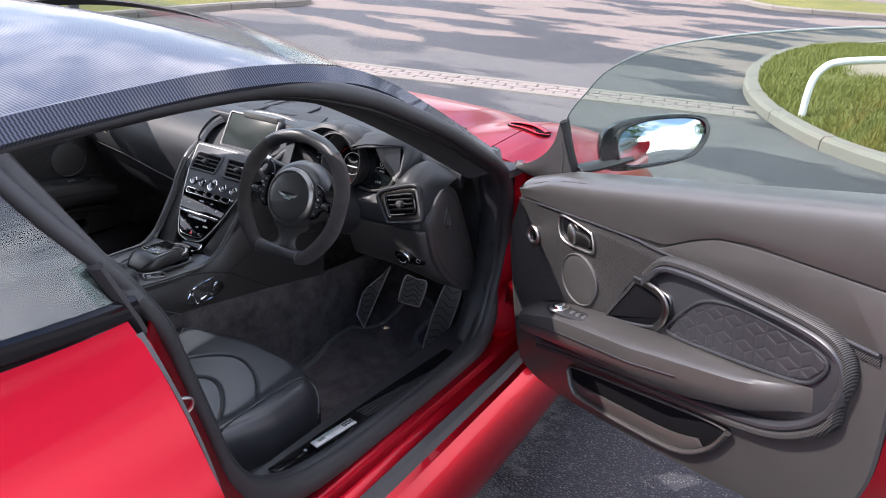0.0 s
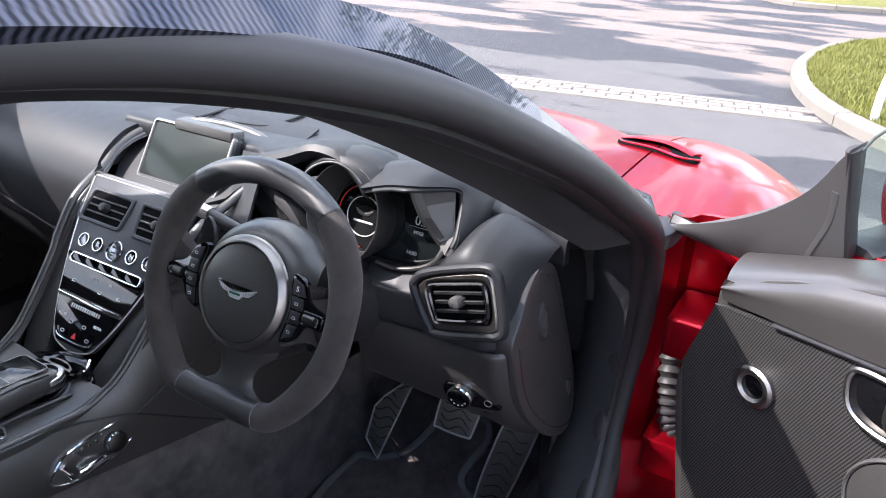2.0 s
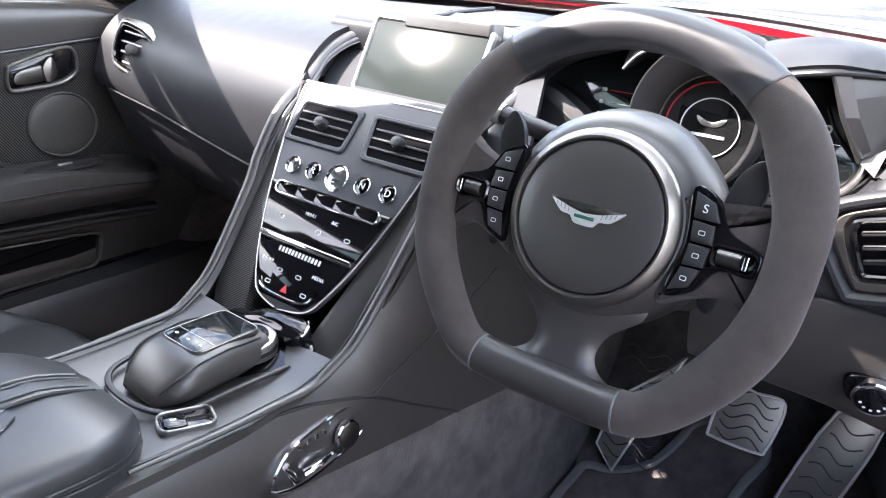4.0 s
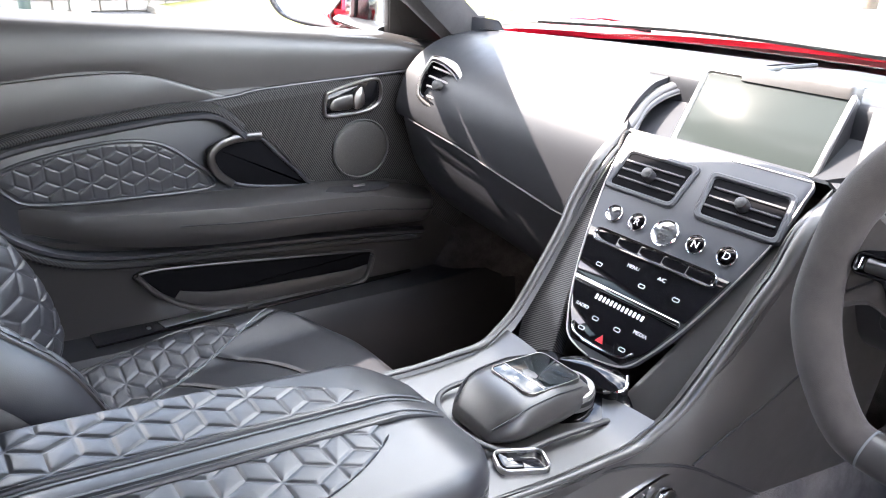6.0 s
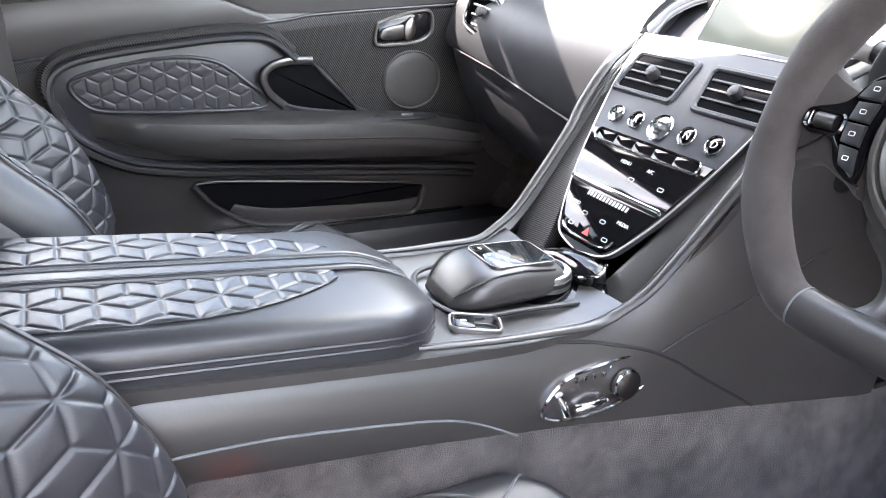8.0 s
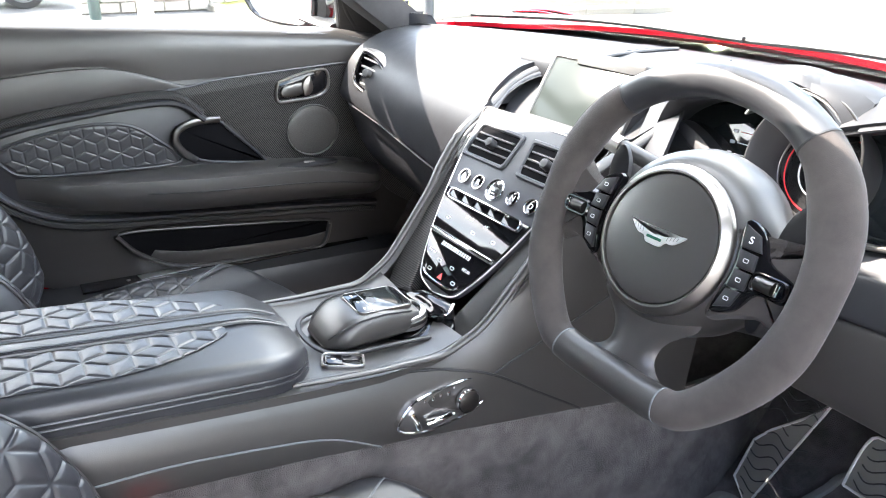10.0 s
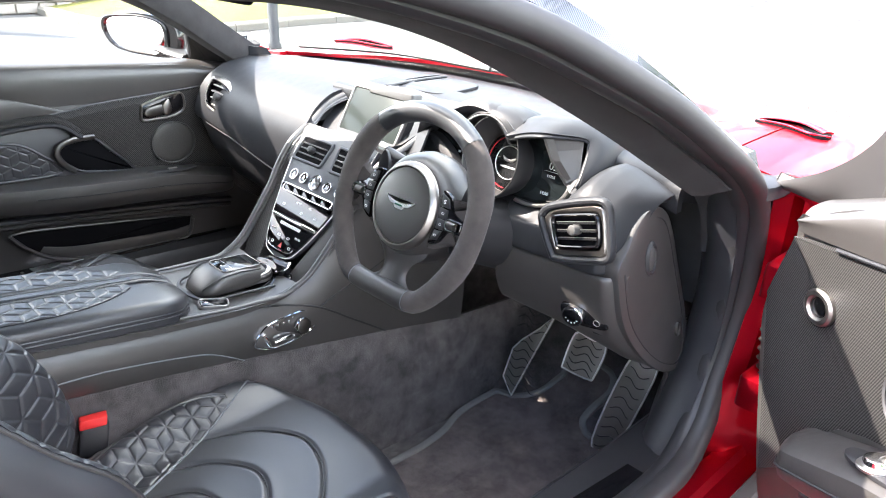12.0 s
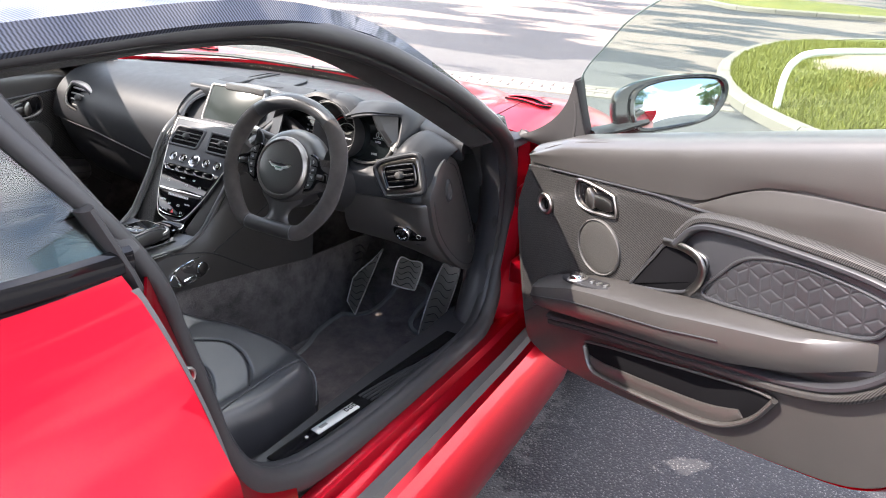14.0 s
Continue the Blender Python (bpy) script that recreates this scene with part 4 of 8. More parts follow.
def tail():
    """Rear window, tail deck, bumpers and rear wheels close the body."""
    rear = rg[np.argmin(rg[:, rg.shape[1] // 2, 1])]
    rear = rear[np.argsort(rear[:, 0])]
    n = len(rear)
    ks = np.linspace(-1, 1, n)
    deck_z = lambda k: 1.055 + 0.03 * (1 - k * k)
    low = np.array([(k * 0.72, min(rear[:, 1].min() - 0.25, -1.15) - 0.06 * (1 - k * k), deck_z(k)) for k in ks])
    g = np.array([rear + (low - rear) * f + np.array((0, 0, 0.03)) * math.sin(math.pi * f) for f in np.linspace(0, 1, 8)])
    put("rear_window", sheet(g, 0.005), TINTED, CAR, "tinted rear window").visible_shadow = False
    for col, sx in ((g[:, -1], 1), (g[:, 0], -1)):
        out = np.array([(sx * 0.795, p[1] - 0.01, 1.025 + 0.075 * float(bump01(np.array(p[1]), -2.5, 0.2, 0.7))) for p in col])
        s = np.array([col + (out - col) * q + np.array((0, 0, 0.012)) * math.sin(math.pi * q) for q in np.linspace(0, 1, 7)])
        put("sail_panel", sheet(s if sx < 0 else s[:, ::-1], 0.008), RED, CAR, "red panel behind the quarter window")
    y0 = low[:, 1].max()
    d = np.array([[(k * (0.80 + 0.02 * f), y0 + 0.02 + (-1.78 - y0) * f - 0.20 * f * (1 - k * k), deck_z(k) + 0.015 * f ** 3 - 0.05 * f * k * k) for k in ks] for f in np.linspace(0, 1, 10)])
    put("tail_deck", sheet(d, 0.01), RED, CAR, "red tail deck")
    b = np.array([[(k * (0.93 if s < 0.5 else 0.93 - 0.08 * (s - 0.5)), -1.66 - 0.32 * (1 - k ** 4) + 0.10 * s * s, 1.02 - 0.05 * k * k - (0.76 - 0.04 * k * k) * s) for k in np.linspace(-1, 1, 25)] for s in np.linspace(0, 1, 12)])
    put("rear_bumper", sheet(b, 0.012), RED, CAR, "red rear bumper")
    f = np.array([[(k * 0.86, 3.08 + 0.20 * (1 - k ** 4) - 0.10 * s, (0.50 - 0.06 * (1 - k * k)) - 0.30 * s) for k in np.linspace(-1, 1, 25)] for s in np.linspace(0, 1, 8)])
    put("front_bumper", sheet(f[:, ::-1], 0.012), RED, CAR, "red front bumper")
    o = smooth([(-0.42, 0.20), (-0.38, 0.36), (0.0, 0.40), (0.38, 0.36), (0.42, 0.20), (0.0, 0.18)], 5, True)
    put("grille", slab(o, lambda u, v, h: (u, 3.285 + h - 0.05 * abs(u), v), -0.02, 0.006, 0.003), PLASTIC, CAR, "black front grille")
    for sx in (1, -1):
        m = Matrix.Diagonal((sx, 1, 1, 1))
        pl = plane((0.93, -0.38, 0.350), (0, 1, 0), (0, 0, 1))
        w = put("wheel", slab(circle(0.35, n=40), pl, -0.28, 0.045, 0.03), RUBBER, CAR, "black tyre", m=m)
        sub("rim", slab(circle(0.27, n=40), pl, 0.0, 0.052, 0.01), PLASTIC, w, "dark alloy rim", m=m)
        put("tail_lamp", slab(rrect(0.30, 0.035, 0.012, 0.62, 0.93), lambda u, v, h: (u, -1.92 + 0.20 * (u / 0.93) ** 4 - h, v), -0.02, 0.012, 0.004), BUCKLERED, CAR, "slim red tail lamp", m=m)


tail()


def hinge_post(sx):
    """Red hinge pillar in front of the seal, with hinge and cable boot."""
    m = Matrix.Diagonal((sx, 1, 1, 1))
    g = []
    for z in np.linspace(0.40, 0.93, 20):
        k = bump01(np.array(z), 0.3, 0.62, 0.3)
        g.append([(0.765, 1.70 - 0.06 * k, z), (0.79, 1.712 - 0.05 * k, z), (0.80, 1.735 - 0.03 * k, z), (0.845, 1.745, z), (0.87, 1.735, z), (0.90, 1.72, z), (0.915, 1.70, z)])
    put("hinge_pillar", sheet(np.array(g), -0.01), RED, CAR, "red painted hinge pillar", m=m)
    for z in (0.56, 0.76):
        h = put("door_hinge", box(0.80, 0.90, 1.62, 1.735, z, z + 0.055, 0.006), RED, CAR, "red painted door hinge", m=m)
    put("cable_boot", tube(smooth([(0.80, 1.72, 0.735), (0.812, 1.69, 0.67), (0.83, 1.665, 0.615), (0.87, 1.64, 0.60), (0.905, 1.62, 0.625), (0.925, 1.60, 0.69)], 18), 0.0155 + 0.003 * np.sin(np.arange(91) * 1.6), sides=12), RUBBER, CAR, "black corrugated cable boot", m=m)
    # black corner where wing, post and mirror meet
    put("wing_corner", slab(smooth([(0.70, 1.63), (0.765, 1.625), (0.785, 1.66), (0.775, 1.74), (0.70, 1.74)], 4, True), lambda u, v, h: (u, v, 0.905 + h), 0, 0.022, 0.008), PLASTIC, CAR, "black corner trim at the foot of the post", m=m)


hinge_post(1), hinge_post(-1)


# ---- cabin: floor, tunnel, dashboard ----
def floor_pan():
    g = []
    for y in list(np.linspace(0.3, 1.70, 20)) + [1.78, 1.86, 1.94, 2.02, 2.08, 2.1]:
        rise = 0.0 if y < 1.72 else 0.9 * (y - 1.72)
        g.append([(x, y, 0.215 + rise + (0.12 * max(0, (abs(x) - 0.60) / 0.04) ** 2 if abs(x) > 0.6 and y < 1.75 else 0)) for x in np.linspace(-0.64, 0.64, 50)])
    return np.array(g)


put("floor", sheet(floor_pan(), -0.02), CARPET, tag=dict(label="black deep-pile carpet of the footwells", category="floor", kind="structure"))
for sx in (1, -1):
    put("footwell_side", sheet(np.array([[(0.655, y, z) for z in np.linspace(0.2, 0.62, 8)] for y in np.linspace(1.68, 2.05, 8)]), 0.01), CARPET, m=Matrix.Diagonal((sx, 1, 1, 1)), tag=dict(label="black carpeted side of the footwell", category="trim", kind="structure"))
put("toe_board", sheet(np.array([[(x, 1.99, z) for x in np.linspace(-0.74, 0.74, 12)] for z in np.linspace(0.25, 0.90, 8)])[:, ::-1], 0.02), CARPET, tag=dict(label="black carpeted toe board under the dashboard", category="bulkhead", kind="structure"))
put("bulkhead", sheet(np.array([[(x, 2.06, z) for x in np.linspace(-0.72, 0.72, 12)] for z in np.linspace(0.2, 0.89, 8)])[:, ::-1], 0.02), CARPET, tag=dict(label="black carpeted bulkhead behind the pedals", category="bulkhead", kind="structure"))

CONSOLE = thing("centre_console", (0.0, 1.0, 0.22), "black leather centre console with touchpad and quilted armrest", "console")


def carpet_line(y):
    return np.interp(y, [0.3, 0.8, 1.02, 1.22, 1.38, 1.63, 2.0], [0.63, 0.587, 0.552, 0.52, 0.50, 0.457, 0.42])


def flank_top(y):
    return np.interp(y, [0.3, 0.74, 1.0, 1.10, 1.19, 1.24, 1.30, 1.355, 1.42, 1.60], [0.70, 0.690, 0.652, 0.640, 0.636, 0.655, 0.722, 0.792, 0.850, 0.86])


def flank_x(y):
    return np.interp(y, [0.3, 1.0, 1.2, 1.36, 1.6], [0.112, 0.116, 0.126, 0.145, 0.165])


def flank_at(y, z, out=0.0006):
    a, b = flank_top(y), carpet_line(y)
    s = np.clip((a - z) / (a - b), 0, 1)
    return (flank_x(y) + 0.012 * math.sin(math.pi * s) - 0.012 * (1 - s) ** 6 + 0.006 * s + out, y, z)


for sx in (1, -1):
    m = Matrix.Diagonal((sx, 1, 1, 1))
    ys = np.linspace(0.35, 1.62, 70)
    g = []
    for y in ys:
        a, b, x = flank_top(y), carpet_line(y), flank_x(y)
        g.append([(x + 0.012 * math.sin(math.pi * s) - 0.012 * (1 - s) ** 6 + 0.006 * s, y, a + (b - a) * s) for s in np.linspace(0, 1, 14)])
    put("flank", sheet(np.array(g), -0.012), LEATHER_SOFT, CONSOLE, "smooth black leather flank", m=m)
    g = [[(flank_x(y) + 0.004 + 0.03 * s, y, carpet_line(y) + 0.004 - (carpet_line(y) - 0.2) * s) for s in np.linspace(0, 1, 10)] for y in np.linspace(0.35, 2.0, 50)]
    put("tunnel_carpet", sheet(np.array(g), -0.01), CARPET, CONSOLE, "black carpet on the tunnel side", m=m)
    # stitched seam and swept panel line
    line = smooth([(0.78, 0.622), (0.865, 0.615), (0.983, 0.592), (1.043, 0.574), (1.102, 0.536)], 8)
    put("stitching", tube(np.array([flank_at(y, z) for y, z in line]), 0.0014, sides=6), THREAD, CONSOLE, "grey double stitching", m=m)
    line = smooth([(0.70, 0.672), (0.867, 0.665), (1.019, 0.648), (1.12, 0.632), (1.192, 0.619), (1.256, 0.600), (1.33, 0.55), (1.41, 0.495)], 8)
    put("panel_seam", tube(np.array([flank_at(y, z, 0.0) for y, z in line]), 0.0020, sides=6), PLASTIC, CONSOLE, m=m)
    line = np.array([flank_at(y, z, 0.0) for y, z in smooth([(1.258, 0.602), (1.30, 0.622), (1.387, 0.657), (1.46, 0.69)], 5)])
    put("panel_seam", tube(line, 0.0018, sides=6), PLASTIC, CONSOLE, m=m)

# console top plate between armrest and stack
g = []
for y in np.linspace(0.36, 1.23, 30):
    g.append([(x, y, flank_top(y) - 0.004 - 0.012 * math.exp(-(x / 0.06) ** 2)) for x in np.linspace(-0.122, 0.122, 15)])
put("top_plate", sheet(np.array(g), -0.01), LEATHER_SOFT, CONSOLE, "black leather console top")


def armrest():
    t = thing("armrest", (0.01, 0.8, 0.66), "quilted black leather armrest lid with a centre strap", "armrest")
    A = lambda y: np.interp(y, [0.3, 0.70, 0.985, 1.05], [0.745, 0.728, 0.692, 0.676])
    Az = lambda y: A(y) - 0.010 * np.clip((y - 0.975) / 0.055, 0, 1) ** 2
    half = lambda y: 0.108 - 0.05 * np.clip((y - 0.97) / 0.07, 0, 1) ** 2.5
    rings = []
    for y in np.linspace(0.36, 1.035, 60):
        w, z = half(y), A(y) - 0.008 * np.clip((y - 0.98) / 0.055, 0, 1) ** 2
        rings.append([(0.008 + k * w, y, z - 0.042) for k in (-1, 1)] + [(0.008 + w * 1.01, y, z - 0.020), (0.008 + w, y, z - 0.010), (0.008 + w * 0.95, y, z - 0.003), (0.008 + w * 0.85, y, z)] +
                     [(0.008 - w * 0.85, y, z), (0.008 - w * 0.95, y, z - 0.003), (0.008 - w, y, z - 0.010), (0.008 - w * 1.01, y, z - 0.020)])
    v, f = loft(rings)
    put("lid", (v, [tuple(reversed(q)) for q in f]), LEATHER, t)
    for s0, s1, y1 in ((-0.092, -0.020, 0.97), (0.018, 0.094, 0.955)):
        n, k = 560, 84
        yy, xx = np.meshgrid(np.linspace(0.37, y1, n), np.linspace(0, 1, k), indexing="ij")
        taper = 1 - 0.75 * np.clip((yy - (y1 - 0.16)) / 0.16, 0, 1) ** 2.2
        X = np.where(s0 < 0, s1 - (s1 - s0) * xx * taper, s0 + (s1 - s0) * xx * taper)
        q = rhombille(yy, X + 0.012, 0.0265)
        rim = bump01(xx, 0.02, 0.98, 0.08)
        Z = A(yy) + 0.0015 + 0.0017 * q * rim
        gr = np.stack([X, yy, Z], 2)
        put("quilting", sheet(gr if s0 < 0 else gr[:, ::-1], 0.004), LEATHER, t, "cube-quilted leather panel")
    for x in (-0.018, 0.016):
        put("piping", tube(np.array([(x, y, Az(y) + 0.0022) for y in np.linspace(0.37, 1.028, 40)]), 0.0028, 0.0028, sides=8), LEATHER, t)
        put("stitching", tube(np.array([(x * 0.55, y, Az(y) + 0.0040) for y in np.linspace(0.37, 1.028, 40)]), 0.0009, sides=5), THREAD, t)
    put("strap", sheet(np.array([[(x, y, Az(y) + 0.0015 + 0.002 * (1 - (x + 0.001) ** 2 / 0.00033)) for x in np.linspace(-0.017, 0.015, 8)] for y in np.linspace(0.37, 1.036, 40)]), -0.004), LEATHER, t, "raised leather strap")
    put("shadow_gap", tube(np.array([(0.119, y, A(y) - 0.046) for y in np.linspace(0.5, 1.02, 20)]), 0.003, sides=6), PLASTIC, t)
    for d in (0.0, -0.007):
        put("edge_piping", tube(np.array([(0.008 + half(y) * 1.012, y, A(y) - 0.022 + d) for y in np.linspace(0.4, 1.03, 30)]), 0.0016, sides=6), LEATHER, t)


armrest()


def touchpad():
    t = thing("touchpad_controller", (0.005, 1.12, 0.634), "grey leather palm rest with a glass touchpad and silver dial", "controller")
    rings = []
    for s in np.linspace(0, 1, 26):
        y = 1.074 + 0.132 * s
        w = 0.047 * (1 - (1 - min(1, s / 0.30)) ** 2.2 * 0.42) * (1 - 0.10 * max(0, s - 0.7) / 0.3)
        h = 0.037 * (1 - (1 - min(1, s / 0.42)) ** 2.4 * 0.78) - 0.010 * max(0, s - 0.62) / 0.38
        z = 0.634
        prof = [(-w * 0.92, 0), (-w * 1.02, h * 0.22), (-w * 1.03, h * 0.5), (-w * 0.97, h * 0.76), (-w * 0.86, h * 0.93), (-w * 0.62, h), (0, h * 1.04), (w * 0.62, h), (w * 0.86, h * 0.93), (w * 0.97, h * 0.76), (w * 1.03, h * 0.5), (w * 1.02, h * 0.22), (w * 0.92, 0)]
        rings.append([(0.004 + x, y, z + q) for x, q in prof])
    v, f = loft(rings)
    rest = put("palm_rest", (v, [tuple(reversed(q)) for q in f]), LEATHER_SOFT, t, "rounded grey leather palm rest", 60)
    for i, sx in ((8, 1), (4, -1)):
        sub("seam", tube(np.array([np.array(r[i]) + np.array((sx * 0.0006, 0, 0.0008)) for r in rings[1:-2]]), 0.0011, sides=6), PLASTIC, rest)
    P = plane((0.004, 1.163, 0.6700), (1, 0, 0), (0, 1, -0.075))
    pad = put("pad", slab(rrect(0.062, 0.078, 0.010), P, -0.006, 0.0012, 0.001), SCREEN, t, "gloss glass touch surface")
    sub("pad_frame", ringplate(rrect(0.0642, 0.0802, 0.010), rrect(0.0618, 0.0778, 0.009), P, -0.004, 0.0012, 0.0005), BRONZE, pad, "thin bright frame of the touch surface")
    sub("pad_line", slab(rrect(0.060, 0.0010, 0.0004, 0, -0.018), P, 0.001, 0.0016, 0.0002), SATIN, pad)
    for x in (-0.02, 0.0, 0.02):
        sub("symbol", slab(rrect(0.005, 0.003, 0.001, x, -0.028), P, 0.001, 0.0016, 0.0002), INK, pad)
    D = plane((0.020, 1.198, 0.6375), (1, 0, 0), (0, 1, 0.04))
    dl = put("dial", slab(circle(0.030, n=56), D, -0.002, 0.0165, 0.004), SATIN, t, "silver rotary dial")
    sub("knurl", ringplate(circle(0.0308, n=56), circle(0.0296, n=56), D, 0.004, 0.010, 0.001), DARKCHROME, dl)
    put("dial_cap", slab(circle(0.022, n=40), D, 0.014, 0.0185, 0.002), PIANO, t)
    put("tray", slab(smooth([(-0.078, -0.062), (0.070, -0.062), (0.082, -0.01), (0.062, 0.045), (-0.050, 0.045), (-0.078, 0.0)], 5, True), plane((0.004, 1.205, 0.630), (1, 0, 0), (0, 1, 0.24)), -0.012, 0.004, 0.003), PIANO, t, "gloss black tray in front of the dial")
    K = plane((0.020, 1.236, 0.652), (1, 0.05, 0), (0, 1, 0.35))
    cov = put("cover_lever", slab(smooth([(-0.040, -0.012), (-0.026, 0.010), (0.006, 0.018), (0.034, 0.016), (0.044, 0.002), (0.036, -0.014), (0.0, -0.014)], 5, True), K, -0.012, 0.008, 0.006, 0.004), PIANO, t, "gloss black sliding cover")
    sub("lever_edge", tube(smooth([K(0.030, -0.016, 0.003), K(0.045, 0.0, 0.004), K(0.036, 0.017, 0.004)], 6), 0.0022, sides=8), CHROME, cov, "chrome edge of the cover")
    put("pad_recess", tube(smooth([(-0.052, 1.205, 0.637), (-0.060, 1.14, 0.638), (-0.056, 1.085, 0.640), (-0.025, 1.062, 0.641), (0.030, 1.062, 0.641), (0.062, 1.085, 0.640), (0.068, 1.14, 0.638), (0.074, 1.205, 0.635)], 6), 0.0035, 0.0025, sides=8), PLASTIC, t, "dark rolled edge round the palm rest")


touchpad()

E_ = plane((0.076, 1.079, 0.6420), (0.42, 1, -0.10), (-1, 0.42, 0.03))
epb = thing("parking_brake_switch", (0.074, 1.079, 0.642), "chrome-framed parking brake switch", "switch")
put("frame", ringplate(rrect(0.053, 0.031, 0.009), rrect(0.048, 0.026, 0.007), E_, -0.004, 0.002, 0.0012), SATIN, epb)
put("well", slab(rrect(0.048, 0.026, 0.005), E_, -0.008, -0.002, 0.001), PIANO, epb)
put("rocker", slab(rrect(0.022, 0.022, 0.004, -0.011, 0.0), E_, -0.004, 0.0015, 0.002), PIANO, epb)
put("symbol", slab(rrect(0.006, 0.003, 0.001, -0.012, 0.0), E_, 0.001, 0.0019, 0.0002), INK, epb)


def seat_switch():
    t = thing("seat_control_panel", (0.13, 1.19, 0.57), "dark chrome seat control panel set in the console flank", "switch panel")
    P = plane((0.140, 1.182, 0.5760), (0, 1, -0.06), (-0.10, 0.06, 1))
    o = smooth([(-0.066, -0.014), (-0.046, 0.016), (-0.01, 0.026), (0.045, 0.029), (0.068, 0.014), (0.062, -0.010), (0.03, -0.024), (-0.03, -0.029)], 6, True)
    put("frame", ringplate(o, inset(ccw(o), 0.0035), P, -0.008, 0.0045, 0.0015), CHROME, t, "thin chrome rim")
    put("plate", slab(inset(ccw(o), 0.003), P, -0.010, -0.0005, 0.001), plain("black_chrome", (0.22, 0.215, 0.215), 0.34, 1.0), t)
    put("knob", slab(circle(0.0155, 0.034, 0.001, 28), P, -0.002, 0.014, 0.004), DARKCHROME, t, "dark chrome lumbar knob")
    put("knob_ring", ringplate(circle(0.0165, 0.034, 0.001, 28), circle(0.0135, 0.034, 0.001, 28), P, 0.006, 0.012, 0.002), CHROME, t)
    put("backrest_key", tube([P(-0.046, 0.004, 0.003), P(-0.040, -0.010, 0.006), P(-0.036, -0.019, 0.003)], 0.005, 0.004, sides=10), CHROME, t, "chrome backrest key")
    put("slider", tube(smooth([P(-0.024, -0.016, 0.003), P(-0.008, -0.013, 0.007), P(0.010, -0.013, 0.003)], 5), 0.0048, 0.004, sides=10), CHROME, t, "chrome seat slider")
    for i in range(4):
        put("button", slab(rrect(0.0042, 0.006, 0.0015, -0.026 + 0.0115 * i, 0.0145), P, -0.001, 0.003, 0.001), CHROME, t)
    for q in ((0.018, 0.020), (0.050, 0.016), (0.018, -0.017), (0.050, -0.012)):
        put("arrow", slab(rrect(0.003, 0.003, 0.0008, *q), P, -0.001, 0.0012, 0.0003), INK, t)


seat_switch()

# ---- dashboard ----
DASHB = thing("dashboard", (0.0, 1.6, 0.7), "charcoal leather dashboard with twin cowls and a raked centre stack", "dashboard")
S = lambda x, s, h: np.array((x + 0.004, 1.355 + 0.619 * s - 0.785 * h, 0.79 + 0.785 * s + 0.619 * h))


def dash_section(x):
    """Upper dash profile from the windscreen over the top and down to the crease."""
    k = abs(x) / 0.66
    yb = 1.665 + 0.185 * (1 - k * k)
    zc = np.interp(-abs(x), [-0.66, -0.613, -0.478, -0.332, -0.232, -0.10], [0.795, 0.790, 0.776, 0.752, 0.737, 0.725])
    pull = 0.015 * (1 - k)
    return [(yb, 0.935), (yb - 0.06, 0.941), (1.62 - pull, 0.938), (1.545 - pull, 0.928), (1.49 - pull, 0.905), (1.452 - pull, 0.870), (1.432 - pull, 0.825), (1.428 - pull, zc + 0.008), (1.434 - pull, zc - 0.006)]


xs = np.linspace(-0.665, -0.136, 60)
g = []
for x in xs:
    p = smooth([(y, z) for y, z in dash_section(x)], 6)
    rim = lambda y: np.interp(y, [1.42, 1.46, 1.52, 1.60, 1.70], [-0.142, -0.154, -0.164, -0.150, -0.13])
    g.append([(-0.665 + (x + 0.665) / 0.529 * (rim(y) + 0.665), y, z) for y, z in p])
put("passenger_cowl", sheet(np.array(g)[:, ::-1], 0.02), DASH, DASHB, "smooth charcoal leather passenger cowl")
# glovebox face under the crease
g = []
for x in np.linspace(-0.655, -0.10, 40):
    zc = dash_section(x)[-1][1]
    p = smooth([(1.440, zc - 0.002), (1.448, zc - 0.03), (1.475, zc - 0.10), (1.53, zc - 0.17), (1.62, zc - 0.23), (1.80, zc - 0.26)], 5)
    g.append([(x, y, z) for y, z in p])
put("glovebox_face", sheet(np.array(g)[:, ::-1], 0.015), LEATHER, DASHB, "dark leather glovebox face")
put("cowl_seam", tube(np.array([(x, dash_section(x)[-1][0] - 0.006, dash_section(x)[-1][1] + 0.003) for x in np.linspace(-0.62, -0.14, 40)]), 0.002, sides=6), PLASTIC, DASHB)

# centre top and driver top
def pad_top(x):
    """Height of the flat top pad, which falls gently towards the driver's door."""
    return float(np.interp(x, [0.46, 0.50, 0.54, 0.58, 0.61, 0.64, 0.66], [0.944, 0.940, 0.933, 0.922, 0.911, 0.904, 0.900]))


def pad_profile(x):
    """Section of the top pad from the windscreen to its front roll."""
    k = abs(x) / 0.66
    fy = 0.030 * float(bump01(np.array(x), -0.3, 0.15, 0.06)) + 0.06 * float(np.clip((x - 0.16) / 0.05, 0, 1)) + 0.035 * float(np.clip((x - 0.57) / 0.05, 0, 1))
    yb = 1.695 + 0.185 * (1 - k * k)
    bul = 0.014 * math.exp(-((x - 0.36) / 0.17) ** 2)
    dr = max(0.0, 0.948 - pad_top(x))
    return smooth([(yb, 0.935 - 0.6 * dr), (yb - 0.05, 0.941 - 0.8 * dr), (1.64 + 0.3 * fy, 0.944 + bul * 0.5 - dr), (1.57 + fy, 0.946 + bul - dr), (1.53 + fy, 0.946 + bul - dr), (1.515 + fy, 0.935 + bul - dr), (1.515 + fy, 0.90 - dr)], 5)


